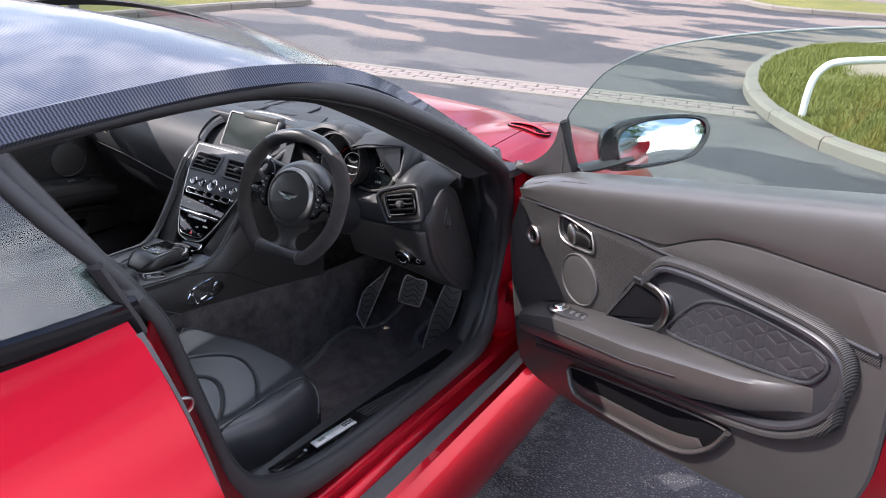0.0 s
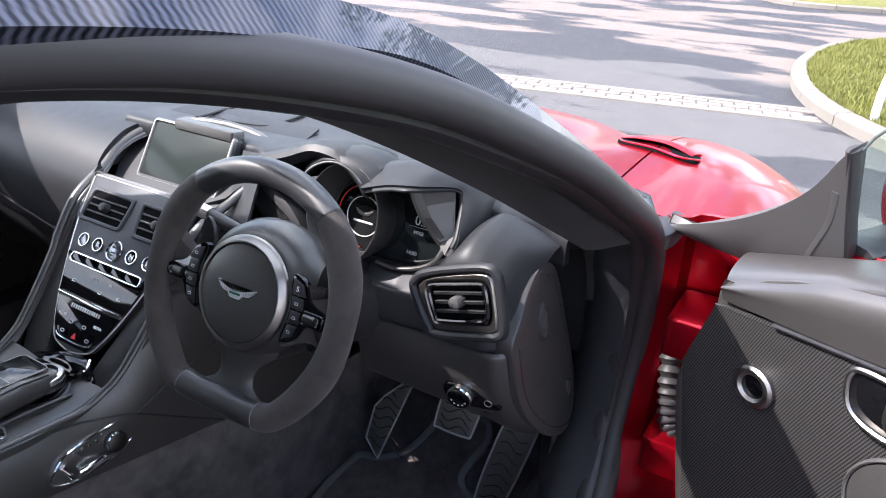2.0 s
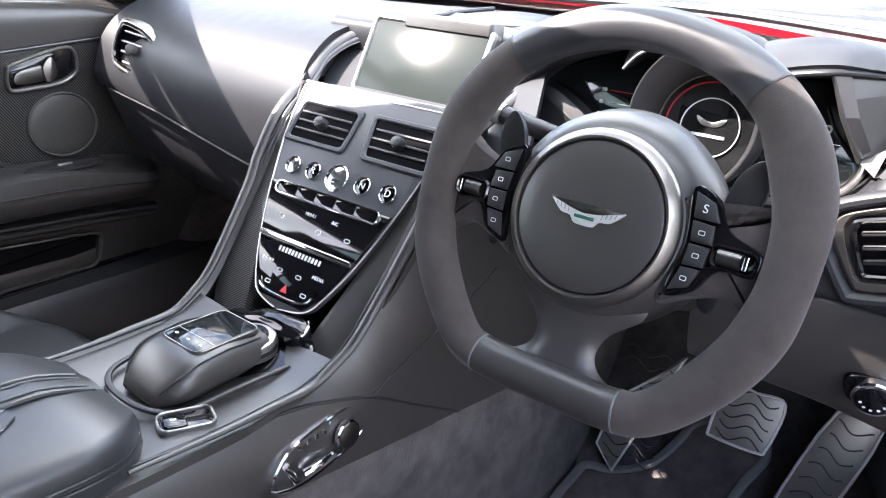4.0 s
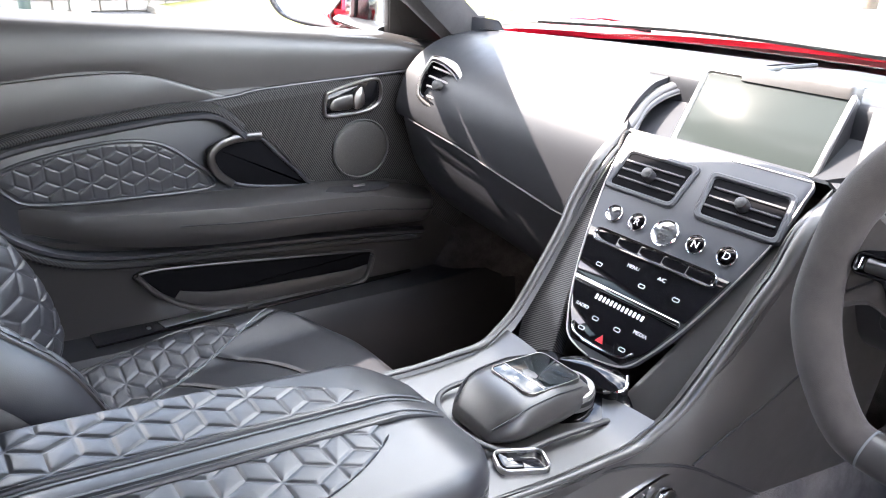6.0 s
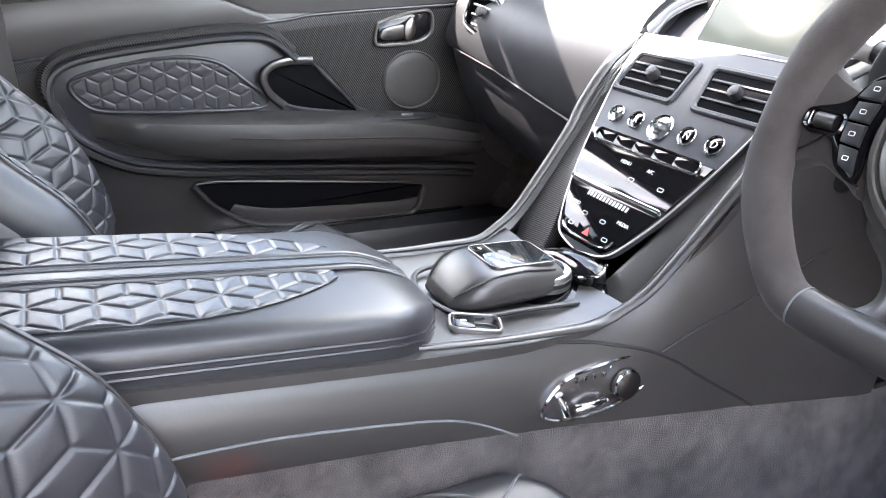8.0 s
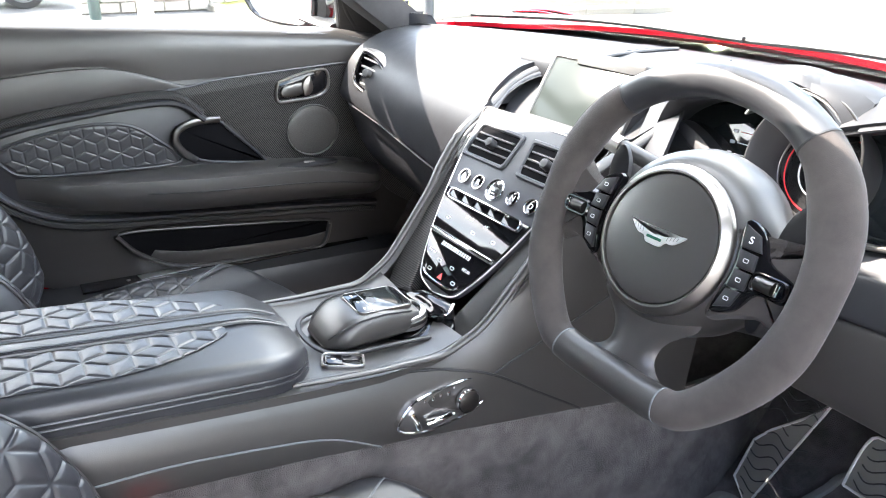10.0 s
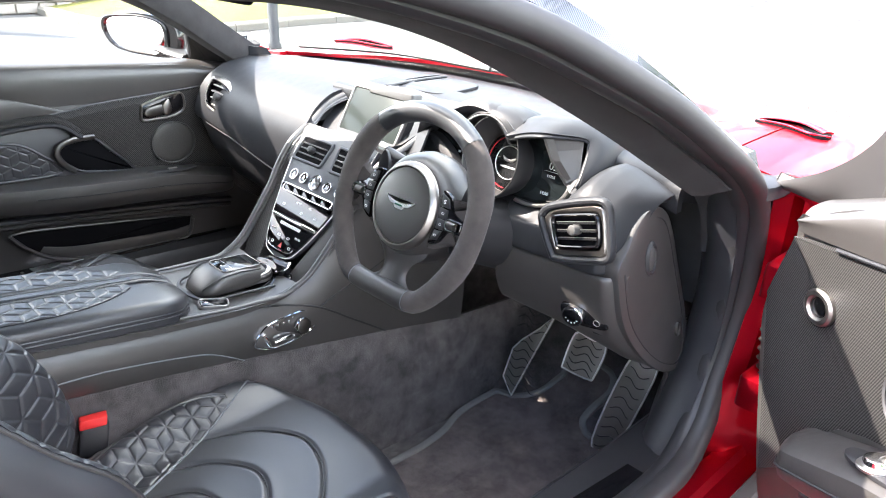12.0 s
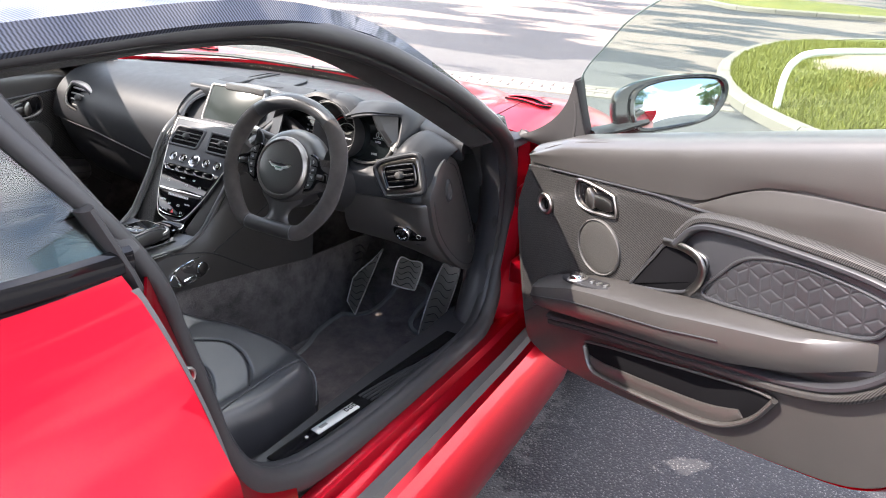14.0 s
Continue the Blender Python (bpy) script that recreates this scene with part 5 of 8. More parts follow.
g = [[(x, y, z) for y, z in pad_profile(x)] for x in np.linspace(-0.195, 0.652, 74)]
put("top_pad", sheet(np.array(g)[:, ::-1], 0.015), DASH, DASHB, "charcoal leather top pad")


put("top_groove", tube(smooth([(-0.068, 1.60, 0.9465), (-0.076, 1.70, 0.9475), (-0.085, 1.80, 0.9445)], 6), 0.0035, sides=8), PLASTIC, DASHB, "dark groove across the dash top")
put("speaker_pad", slab(smooth([(-0.05, 1.64), (0.03, 1.635), (0.06, 1.66), (0.05, 1.76), (0.02, 1.79), (-0.05, 1.78)], 5, True), lambda u, v, h: (u, v, 0.943 + h), -0.004, 0.0025, 0.0015), DASH, DASHB, "flush speaker pad on the dash top")
put("cowl_groove", tube(smooth([(0.388, 1.532, 0.9665), (0.410, 1.531, 0.9765), (0.438, 1.533, 0.9820), (0.470, 1.553, 0.9815), (0.497, 1.591, 0.9725), (0.508, 1.625, 0.9660)], 6), 0.0030, sides=8), PLASTIC, DASHB, "groove behind the instrument cowl")


def stack():
    half = smooth([(0.0, -0.168), (0.040, -0.158), (0.058, -0.135), (0.078, -0.093), (0.099, -0.03), (0.115, 0.035), (0.1195, 0.085), (0.118, 0.108), (0.09, 0.114), (0.0, 0.116)], 5)
    o = np.vstack([half, np.c_[-half[-2:0:-1, 0], half[-2:0:-1, 1]]])
    # carbon backing inside the hoop
    hoop = smooth([(0.040, -0.235), (0.100, -0.205), (0.130, -0.12), (0.140, 0.0), (0.139, 0.08), (0.12, 0.15), (0.075, 0.192), (0.0, 0.208)], 5)
    ho = np.vstack([hoop, np.c_[-hoop[-2::-1, 0], hoop[-2::-1, 1]]])
    low_ho = np.vstack([ho[ho[:, 1] < 0.118]])
    put("backing", slab(np.array([(u, v) for u, v in low_ho if u <= 0.02]), S, -0.03, -0.006, 0.002), CARBON_Y, DASHB, "satin carbon surround")
    put("backing", slab(np.array([(u, v) for u, v in low_ho if u >= 0.0]), S, -0.032, -0.008, 0.002), LEATHER_SOFT, DASHB, "leather surround")
    rec = [[S(k * 0.130, 0.112, -0.006), S(k * 0.140, 0.112, -0.05), np.array((k * 0.160, 1.50, 0.868)), np.array((k * 0.176, 1.55, 0.900)), np.array((k * 0.170, 1.60, 0.934)), np.array((k * 0.150, 1.68, 0.9445))] for k in np.linspace(-1, 1, 21)]
    put("screen_recess", sheet(np.array(rec), -0.004), DASH, DASHB, "grey panel round the foot of the screen")
    for k in (1, -1):
        side = [[np.array((k * 0.130 + 0.004, 1.424, 0.878)), np.array((k * 0.150, 1.455, 0.884))], [np.array((k * 0.160, 1.50, 0.868)), np.array((k * 0.163, 1.50, 0.906))], [np.array((k * 0.176, 1.55, 0.900)), np.array((k * 0.162, 1.545, 0.924))], [np.array((k * 0.172, 1.60, 0.932)), np.array((k * 0.146, 1.59, 0.936))]]
        put("recess_side", sheet(np.array(side), 0.003), DASH, DASHB)
    fa = put("fascia", slab(o, S, -0.008, 0.0, 0.0015), FASCIA, DASHB, "grey satin centre fascia")
    sub("chrome_line", tube(np.array([S(u, v, 0.0) for u, v in o if v < 0.11]), 0.0012, sides=6, closed=False, up=(0, -0.785, 0.619)), SATIN, fa)
    # hoop: leather roll outside, dark line inside, running down on to the console
    path = [S(x, s, 0.004) for x, s in hoop if 0.0 <= s < 0.09]
    low = [np.array((flank_x(y) - 0.003, y, flank_top(y) + 0.001)) for y in (1.00, 1.08, 1.14, 1.19, 1.22, 1.25, 1.29, 1.33)]
    right = smooth(low + path[::4] + [np.array(q) for q in ((0.154, 1.455, 0.876), (0.166, 1.495, 0.899), (0.164, 1.535, 0.915), (0.146, 1.570, 0.926), (0.112, 1.592, 0.935), (0.060, 1.604, 0.941), (0.0, 1.608, 0.943))], 5)
    left = right * np.array((-1, 1, 1)) + np.array((0.008, 0, 0))
    for full in (right, left):
        for r, off, mt, nm in ((0.0080, 0.0, LEATHER_SOFT, "hoop_roll"), (0.0045, -0.0115, LEATHER, "hoop_inner_roll"), (0.0014, -0.0170, DARKCHROME, "hoop_line")):
            cpt = np.array((0.004, 1.40, 0.78))
            q = full + (cpt - full) / np.linalg.norm(cpt - full, axis=1, keepdims=True) * (-off)
            taper = np.interp(q[:, 1], [1.0, 1.2, 1.40, 1.60], [0.25, 0.7, 1.0, 1.1]) if off == 0 else np.interp(q[:, 1], [1.0, 1.34, 1.40, 1.60], [0.02, 0.02, 1.0, 1.1])
            put(nm, tube(q, r * taper, r * 0.8 * taper, sides=10, up=(0, -0.785, 0.619)), mt, DASHB, "leather-rolled hoop round the stack" if off == 0 else "")
    # vents
    for cx in (-0.059, 0.066):
        vent = put("vent", ringplate(rrect(0.104, 0.060, 0.008, cx, 0.059, skew=0.12 if cx < 0 else -0.12), rrect(0.090, 0.046, 0.005, cx, 0.059, skew=0.12 if cx < 0 else -0.12), S, -0.004, 0.004, 0.002), FASCIA, DASHB, "square air vent")
        # flat black sheet: the shade of the vent throat put into its colour
        sub("cavity_shade", slab(rrect(0.092, 0.048, 0.005, cx, 0.059, skew=0.12 if cx < 0 else -0.12), S, -0.004, 0.0008, 0.0004), RECESS_SHADE, vent)
        for i in range(3):
            sub("slat", slab(rrect(0.086, 0.0030, 0.001, cx, 0.0475 + i * 0.0115), S, 0.0, 0.003, 0.0008), PLASTIC, vent)
        sub("knob", slab(circle(0.0075, cx, 0.059, 20), S, 0.0, 0.014, 0.003), PLASTIC, vent)
    # buttons
    for i, (x, r) in enumerate(((-0.076, 0.0115), (-0.041, 0.0115), (-0.001, 0.017), (0.040, 0.0115), (0.079, 0.0115))):
        b = put("round_button", ringplate(circle(r, x, 0.0, 36), circle(r * 0.86, x, 0.0, 36), S, -0.002, 0.0038, 0.0012), CHROME, DASHB, "glass start button" if i == 2 else "chrome-ringed gear button")
        sub("face", slab(circle(r * 0.87, x, 0.0, 32), S, -0.002, 0.0022, 0.0006), PIANO if i not in (0, 2) else plain("smoked_glass", (0.22, 0.23, 0.24), 0.12, 0.7), b)
        if i == 2:
            for wd, dz in (("ENGINE", 0.0055), ("START", -0.0035), ("STOP", -0.008)):
                text("lettering", wd, 0.0042, axes(S(x, dz, 0.0027), (1, 0, 0), (0, 0.619, 0.785)), PLASTIC, b)
        if i in (1, 3, 4):
            text("letter", "RND"[(1, 3, 4).index(i)], 0.012, axes(S(x, 0.0, 0.0027), (1, 0, 0), (0, 0.619, 0.785)), INK, b)
    # glass panels and bars
    bars = put("climate_panel", slab(np.array([(-0.097, -0.024), (0.097, -0.024), (0.078, -0.086), (-0.078, -0.086)]), S, -0.002, 0.003, 0.001), PIANO, DASHB, "gloss black climate touch panel")
    sub("key_frame", ringplate(rrect(0.168, 0.0165, 0.006, 0.0, -0.031), rrect(0.164, 0.0130, 0.005, 0.0, -0.0305), S, 0.002, 0.0065, 0.0015), CHROME, bars)
    for i in range(5):
        key = sub("key", slab(rrect(0.0316, 0.0126, 0.001, -0.0644 + 0.0322 * i, -0.0305), S, 0.002, 0.0050, 0.0006), PIANO, bars)
        if i:
            put("symbol", slab(rrect(0.008, 0.0028, 0.001, -0.0644 + 0.0322 * i, -0.0305), S, 0.0046, 0.0054, 0.0002), INK, bars)
    bar2 = put("media_panel", slab(np.array([(-0.074, -0.093), (0.074, -0.093), (0.056, -0.135), (0.036, -0.158), (-0.036, -0.158), (-0.056, -0.135)]), S, -0.002, 0.003, 0.001), PIANO, DASHB, "gloss black media touch panel")
    sub("chrome_bar", slab(rrect(0.150, 0.006, 0.002, 0.0, -0.0895), S, 0.002, 0.007, 0.002), CHROME, bar2)
    for i in range(13):
        sub("level_bar", slab(rrect(0.0034, 0.0065, 0.0008, -0.034 + 0.0055 * i, -0.101), S, 0.0028, 0.0036, 0.0003), INK, bar2)
    for wd, x, s, pr in (("MENU", -0.012, -0.052, bars), ("A/C", 0.028, -0.052, bars), ("RADIO", -0.045, -0.118, bar2), ("MEDIA", 0.040, -0.118, bar2)):
        text("lettering", wd, 0.0062, axes(S(x, s, 0.0034), (1, 0, 0), (0, 0.619, 0.785)), INK, pr)
    for x, s, pr in ((-0.055, -0.065, bars), (0.01, -0.068, bars), (0.055, -0.066, bars), (-0.02, -0.125, bar2), (0.012, -0.125, bar2), (-0.03, -0.142, bar2), (0.03, -0.142, bar2)):
        sub("symbol", ringplate(rrect(0.009, 0.005, 0.002, x, s), rrect(0.007, 0.003, 0.001, x, s), S, 0.0028, 0.0035, 0.0002), INK, pr)
    tri = np.array([(-0.0055, -0.1475), (0.0055, -0.1475), (0.0, -0.138)])
    sub("hazard_symbol", slab(tri, S, 0.0028, 0.0038, 0.0002), REDLIT, bar2)
    sub("chrome_lip", tube(smooth([S(-0.045, -0.140, 0.004), S(-0.03, -0.152, 0.004), S(0.03, -0.152, 0.004), S(0.045, -0.140, 0.004)], 5), 0.0016, sides=6), CHROME, bar2)


stack()


def infotainment():
    t = thing("infotainment_screen", (0.004, 1.5, 0.86), "upright dark centre screen in a silver frame", "screen")
    P = plane((-0.003, 1.513, 0.905), (1, 0, 0), (0, 0.505, 0.863))
    put("case", slab(rrect(0.196, 0.112, 0.010), P, -0.035, -0.002, 0.006), PLASTIC, t)
    put("frame", ringplate(rrect(0.196, 0.112, 0.010), rrect(0.182, 0.098, 0.004), P, -0.004, 0.004, 0.002), plain("grey_frame", (0.26, 0.25, 0.24), 0.4, 0.9), t, "satin grey frame")
    put("glass", slab(rrect(0.184, 0.100, 0.004), P, -0.004, 0.0015, 0.0008), MATTE_SCREEN, t, "dark blank display glass")
    put("visor", slab(rrect(0.14, 0.030, 0.006, 0.012, 0.0), plane((0.010, 1.548, 0.954), (1, 0, 0), (0, 1, -0.1)), -0.010, 0.006, 0.004), LEATHER_SOFT, t, "soft black hood on the screen")


infotainment()


def binnacle():
    """Instrument nacelle: dark displays left and right of a round dial, under leather cowls."""
    D = plane((0.364, 1.515, 0.895), (1, 0, 0), (0, 0.25, 0.968))
    o = smooth([(-0.20, 0.03), (-0.15, 0.062), (-0.05, 0.068), (0.04, 0.066), (0.10, 0.060), (0.134, 0.022), (0.148, -0.014), (0.143, -0.034), (0.100, -0.056), (0.04, -0.066), (-0.06, -0.066), (-0.15, -0.035)], 5, True)
    dsp = put("instrument_display", slab(o, D, -0.03, 0.0, 0.002), SCREEN, DASHB, "dark instrument display")
    cx, cz = 0.008, -0.004
    for r0, r1, h, mt, nm in ((0.0535, 0.0520, 0.004, DARKCHROME, "dial_ring"), (0.030, 0.0288, 0.002, INK, "inner_ring")):
        sub(nm, ringplate(circle(r0, cx, cz, 48), circle(r1, cx, cz, 48), D, 0.0, h, 0.001), mt, dsp)
    sub("red_arc", tube(np.array([D(cx + 0.0455 * math.cos(a), cz + 0.0455 * math.sin(a), 0.0012) for a in np.linspace(0.9, 4.75, 40)]), 0.0009, 0.0006, sides=6, up=(0, -1, 0.2)), REDLIT, dsp)
    tub = []
    for r, q, h in ((0.056, 0.0, 0.0), (0.060, 0.3, 0.02), (0.063, 1.0, 0.044), (0.061, 1.0, 0.048), (0.058, 1.0, 0.044), (0.053, 0.0, 0.0)):
        tub.append([D(cx - 0.006 * q + r * math.cos(a), cz + 0.004 * q + (r + 0.010 * q) * math.sin(a), h) for a in np.arange(48) * math.pi / 24])
    sub("dial_tube", loft(tub), PLASTIC, dsp, "deep black dial tube")
    sub("tube_rim", tube(np.array([D(cx - 0.006 + 0.062 * math.cos(a), cz + 0.004 + 0.072 * math.sin(a), 0.0478) for a in np.arange(48) * math.pi / 24]), 0.0010, closed=True, sides=6, up=(0, -1, 0.2)), DARKCHROME, dsp, "fine satin rim of the dial tube")
    for wd, x, z, s in (("0.2", 0.107, 0.011, 0.019), ("19765", 0.104, -0.006, 0.0070), ("14:00", 0.098, -0.036, 0.008), ("14.0°C", -0.101, -0.036, 0.007)):
        text("reading", wd, s, axes(D(x, z, 0.0012), (1, 0, 0), (0, 0.25, 0.968)), INK, dsp)
    sub("rule", slab(rrect(0.04, 0.0006, 0.0002, 0.107, 0.002), D, 0, 0.0012, 0.0002), INK, dsp)
    sub("badge_bar", slab(rrect(0.034, 0.0030, 0.001, cx, -0.012), D, 0, 0.0012, 0.0002), INK, dsp)
    wing_pts = np.array([(-0.015, 0.0065), (0.0, 0.0015), (0.015, 0.0065), (0.008, -0.002), (-0.008, -0.002)]) + np.array((cx, 0.0))
    sub("wing_shape", slab(smooth(wing_pts, 4, True), D, 0, 0.0012, 0.0002), SATIN, dsp)
    for i in range(3):
        sub("symbol", slab(rrect(0.006, 0.004, 0.001, -0.112, 0.016 - 0.013 * i), D, 0, 0.0010, 0.0002), INK, dsp)
        sub("gauge_line", slab(rrect(0.026, 0.0009, 0.0003, -0.092, 0.016 - 0.013 * i), D, 0, 0.0010, 0.0002), REDLIT if i == 0 else INK, dsp)
    # rounded lower shoulder of the left display
    put("display_shoulder", slab(smooth([(-0.185, 0.012), (-0.150, 0.006), (-0.105, -0.022), (-0.080, -0.058), (-0.14, -0.060), (-0.19, -0.03)], 5, True), D, -0.01, 0.022, 0.014), PLASTIC, DASHB, "soft black shoulder under the left display")
    # satin lower lip of the right display
    put("display_lip", tube(smooth([D(0.050, -0.060, 0.012), D(0.080, -0.061, 0.013), D(0.112, -0.054, 0.013), D(0.139, -0.040, 0.013), D(0.151, -0.020, 0.012), D(0.150, 0.0, 0.008)], 6), 0.0035, 0.0050, sides=10, up=(0, -1, 0.2)), SATIN, DASHB, "satin lower lip of the display")
    # cowl over the displays
    arc = smooth([(0.15, 1.500, 0.885), (0.175, 1.486, 0.925), (0.205, 1.472, 0.948), (0.265, 1.476, 0.970), (0.305, 1.484, 0.985), (0.350, 1.488, 0.980), (0.380, 1.486, 0.962), (0.397, 1.484, 0.944)], 6)
    g = []
    for i, p in enumerate(arc):
        d = np.array((np.interp(p[0], [0.15, 0.2, 0.27, 0.5, 0.53], [-0.9, -0.6, -0.1, 0.05, 0.3]), 0, 1.0))
        d /= np.linalg.norm(d)
        g.append([p - d * 0.012 + np.array((0, 0.05, 0)), p - d * 0.010 + np.array((0, 0.006, 0)), p - d * 0.005 + np.array((0, 0.0, 0)), p + np.array((0, -0.003, 0)), p + d * 0.005 + np.array((0, 0.002, 0.0)),
                  p + d * 0.007 + np.array((0, 0.018, 0.0)), p + d * 0.005 + np.array((0, 0.045, 0.0)), p + d * 0.000 + np.array((0, 0.085, -0.006)), p + np.array((0, 0.13, -0.024))])
    put("cowl", sheet(np.array(g)[:, ::-1], 0.004), DASH, DASHB, "leather instrument cowl")
    put("nacelle_flank", sheet(np.array([[np.array((0.118, 1.530, 0.938)) * (1 - k) + np.array((0.150, 1.440, 0.835)) * k + np.array((0.07, -0.022, 0.012)) * s for k in np.linspace(0, 1, 6)] for s in np.linspace(0, 1, 5)]), -0.004), DASH, DASHB, "grey leather flank of the nacelle")
    # outboard cowl: crown over the right display, rolling down round its wall to a point
    ribs = [((0.395, 1.480, 0.945), (0.390, 1.505, 0.959), (0.384, 1.530, 0.964), (0.380, 1.570, 0.950)),
            ((0.440, 1.477, 0.9605), (0.438, 1.503, 0.975), (0.438, 1.532, 0.9795), (0.437, 1.620, 0.955)),
            ((0.478, 1.474, 0.968), (0.476, 1.510, 0.979), (0.470, 1.552, 0.9785), (0.466, 1.670, 0.945)),
            ((0.500, 1.508, 0.9645), (0.502, 1.540, 0.974), (0.497, 1.590, 0.969), (0.490, 1.700, 0.935)),
            ((0.516, 1.534, 0.959), (0.523, 1.553, 0.962), (0.522, 1.605, 0.953), (0.510, 1.710, 0.918)),
            ((0.524, 1.531, 0.944), (0.536, 1.550, 0.946), (0.539, 1.590, 0.936), (0.528, 1.680, 0.895)),
            ((0.532, 1.512, 0.922), (0.541, 1.528, 0.920), (0.544, 1.556, 0.908), (0.535, 1.630, 0.870)),
            ((0.537, 1.494, 0.902), (0.540, 1.505, 0.898), (0.541, 1.524, 0.886), (0.532, 1.580, 0.855)),
            ((0.530, 1.484, 0.884), (0.531, 1.493, 0.879), (0.530, 1.508, 0.870), (0.522, 1.550, 0.845))]
    ribs = np.array(ribs)
    long = np.stack([smooth(ribs[:, c], 6) for c in range(4)], 1)
    g = np.array([smooth(r, 5) for r in long])
    put("outer_cowl", sheet(g[:, ::-1], 0.006), DASH, DASHB, "rounded leather cowl beside the display")
    lip = long[3:, 0] + np.array((0, -0.001, -0.001))
    put("hood_rim", tube(lip[:-4], 0.0032, 0.0045, sides=10, up=(0.7, -0.7, 0)), DASH, DASHB, "rolled rim of the hood wall")
    put("hood_soffit", sheet(np.array([[p, p + np.array((-0.004, 0.03, -0.006)), p + np.array((-0.010, 0.055, -0.012))] for p in long[:19, 0]]), 0.003), PLASTIC, DASHB)
    # inner wall of the cowl with its pressed facet
    E_ = [np.array(q) for q in ((0.478, 1.473, 0.9645), (0.514, 1.530, 0.9575), (0.531, 1.504, 0.905), (0.527, 1.486, 0.882), (0.511, 1.497, 0.890), (0.492, 1.478, 0.930))]
    F_ = [np.array(q) for q in ((0.4900, 1.4850, 0.943), (0.5165, 1.5235, 0.946), (0.528, 1.502, 0.903), (0.5125, 1.4955, 0.8935))]
    back = [q + np.array((0.012, -0.004 + 0.012, 0)) for q in E_]
    hw = put("hood_wall", (np.array(E_ + F_ + back), [(0, 6, 7, 1), (1, 7, 8, 2), (2, 8, 9, 4, 3), (5, 9, 6, 0), (5, 4, 9), (9, 8, 7, 6), (0, 10, 15, 5), (5, 15, 14, 4), (4, 14, 13, 3)]), LEATHER_SOFT, DASHB, "upright leather wall beside the display", sharp=12)
    sub("wall_edge", tube(np.array([E_[0], E_[5], E_[4]]), 0.0022, sides=8, up=(0.7, -0.7, 0)), LEATHER_SOFT, hw)
    # hump over the dial
    rings = []
    for x, dx, z in ((0.286, 0.0, -0.034), (0.300, 0.0, -0.018), (0.325, 0.0, -0.004), (0.350, 0.0, 0.0), (0.372, 0.004, -0.006), (0.388, 0.010, -0.018), (0.397, 0.014, -0.032)):
        zt = 0.5 * z
        rings.append([(x, 1.540, 0.945), (x, 1.484, 0.974 + z), (x, 1.481, 0.980 + z), (x + dx, 1.486, 0.986 + z), (x + dx, 1.500, 0.990 + zt), (x + dx, 1.522, 0.992 + zt), (x + dx, 1.545, 0.988 + zt), (x, 1.580, 0.974 + zt)])
    put("dial_hump", loft(rings), DASH, DASHB, "leather hump over the dial")
    put("hump_lip", tube(smooth([(r[1][0], r[1][1] - 0.002, r[1][2] + 0.002) for r in rings], 4), 0.0018, sides=8), SATIN, DASHB, "satin front edge of the dial hump")


binnacle()


def dash_top(x):
    """Height of the dash crest towards the driver's door, where it falls away."""
    return np.interp(x, [0.40, 0.46, 0.50, 0.54, 0.58, 0.61, 0.64, 0.668], [0.946, 0.944, 0.940, 0.932, 0.920, 0.904, 0.884, 0.850])


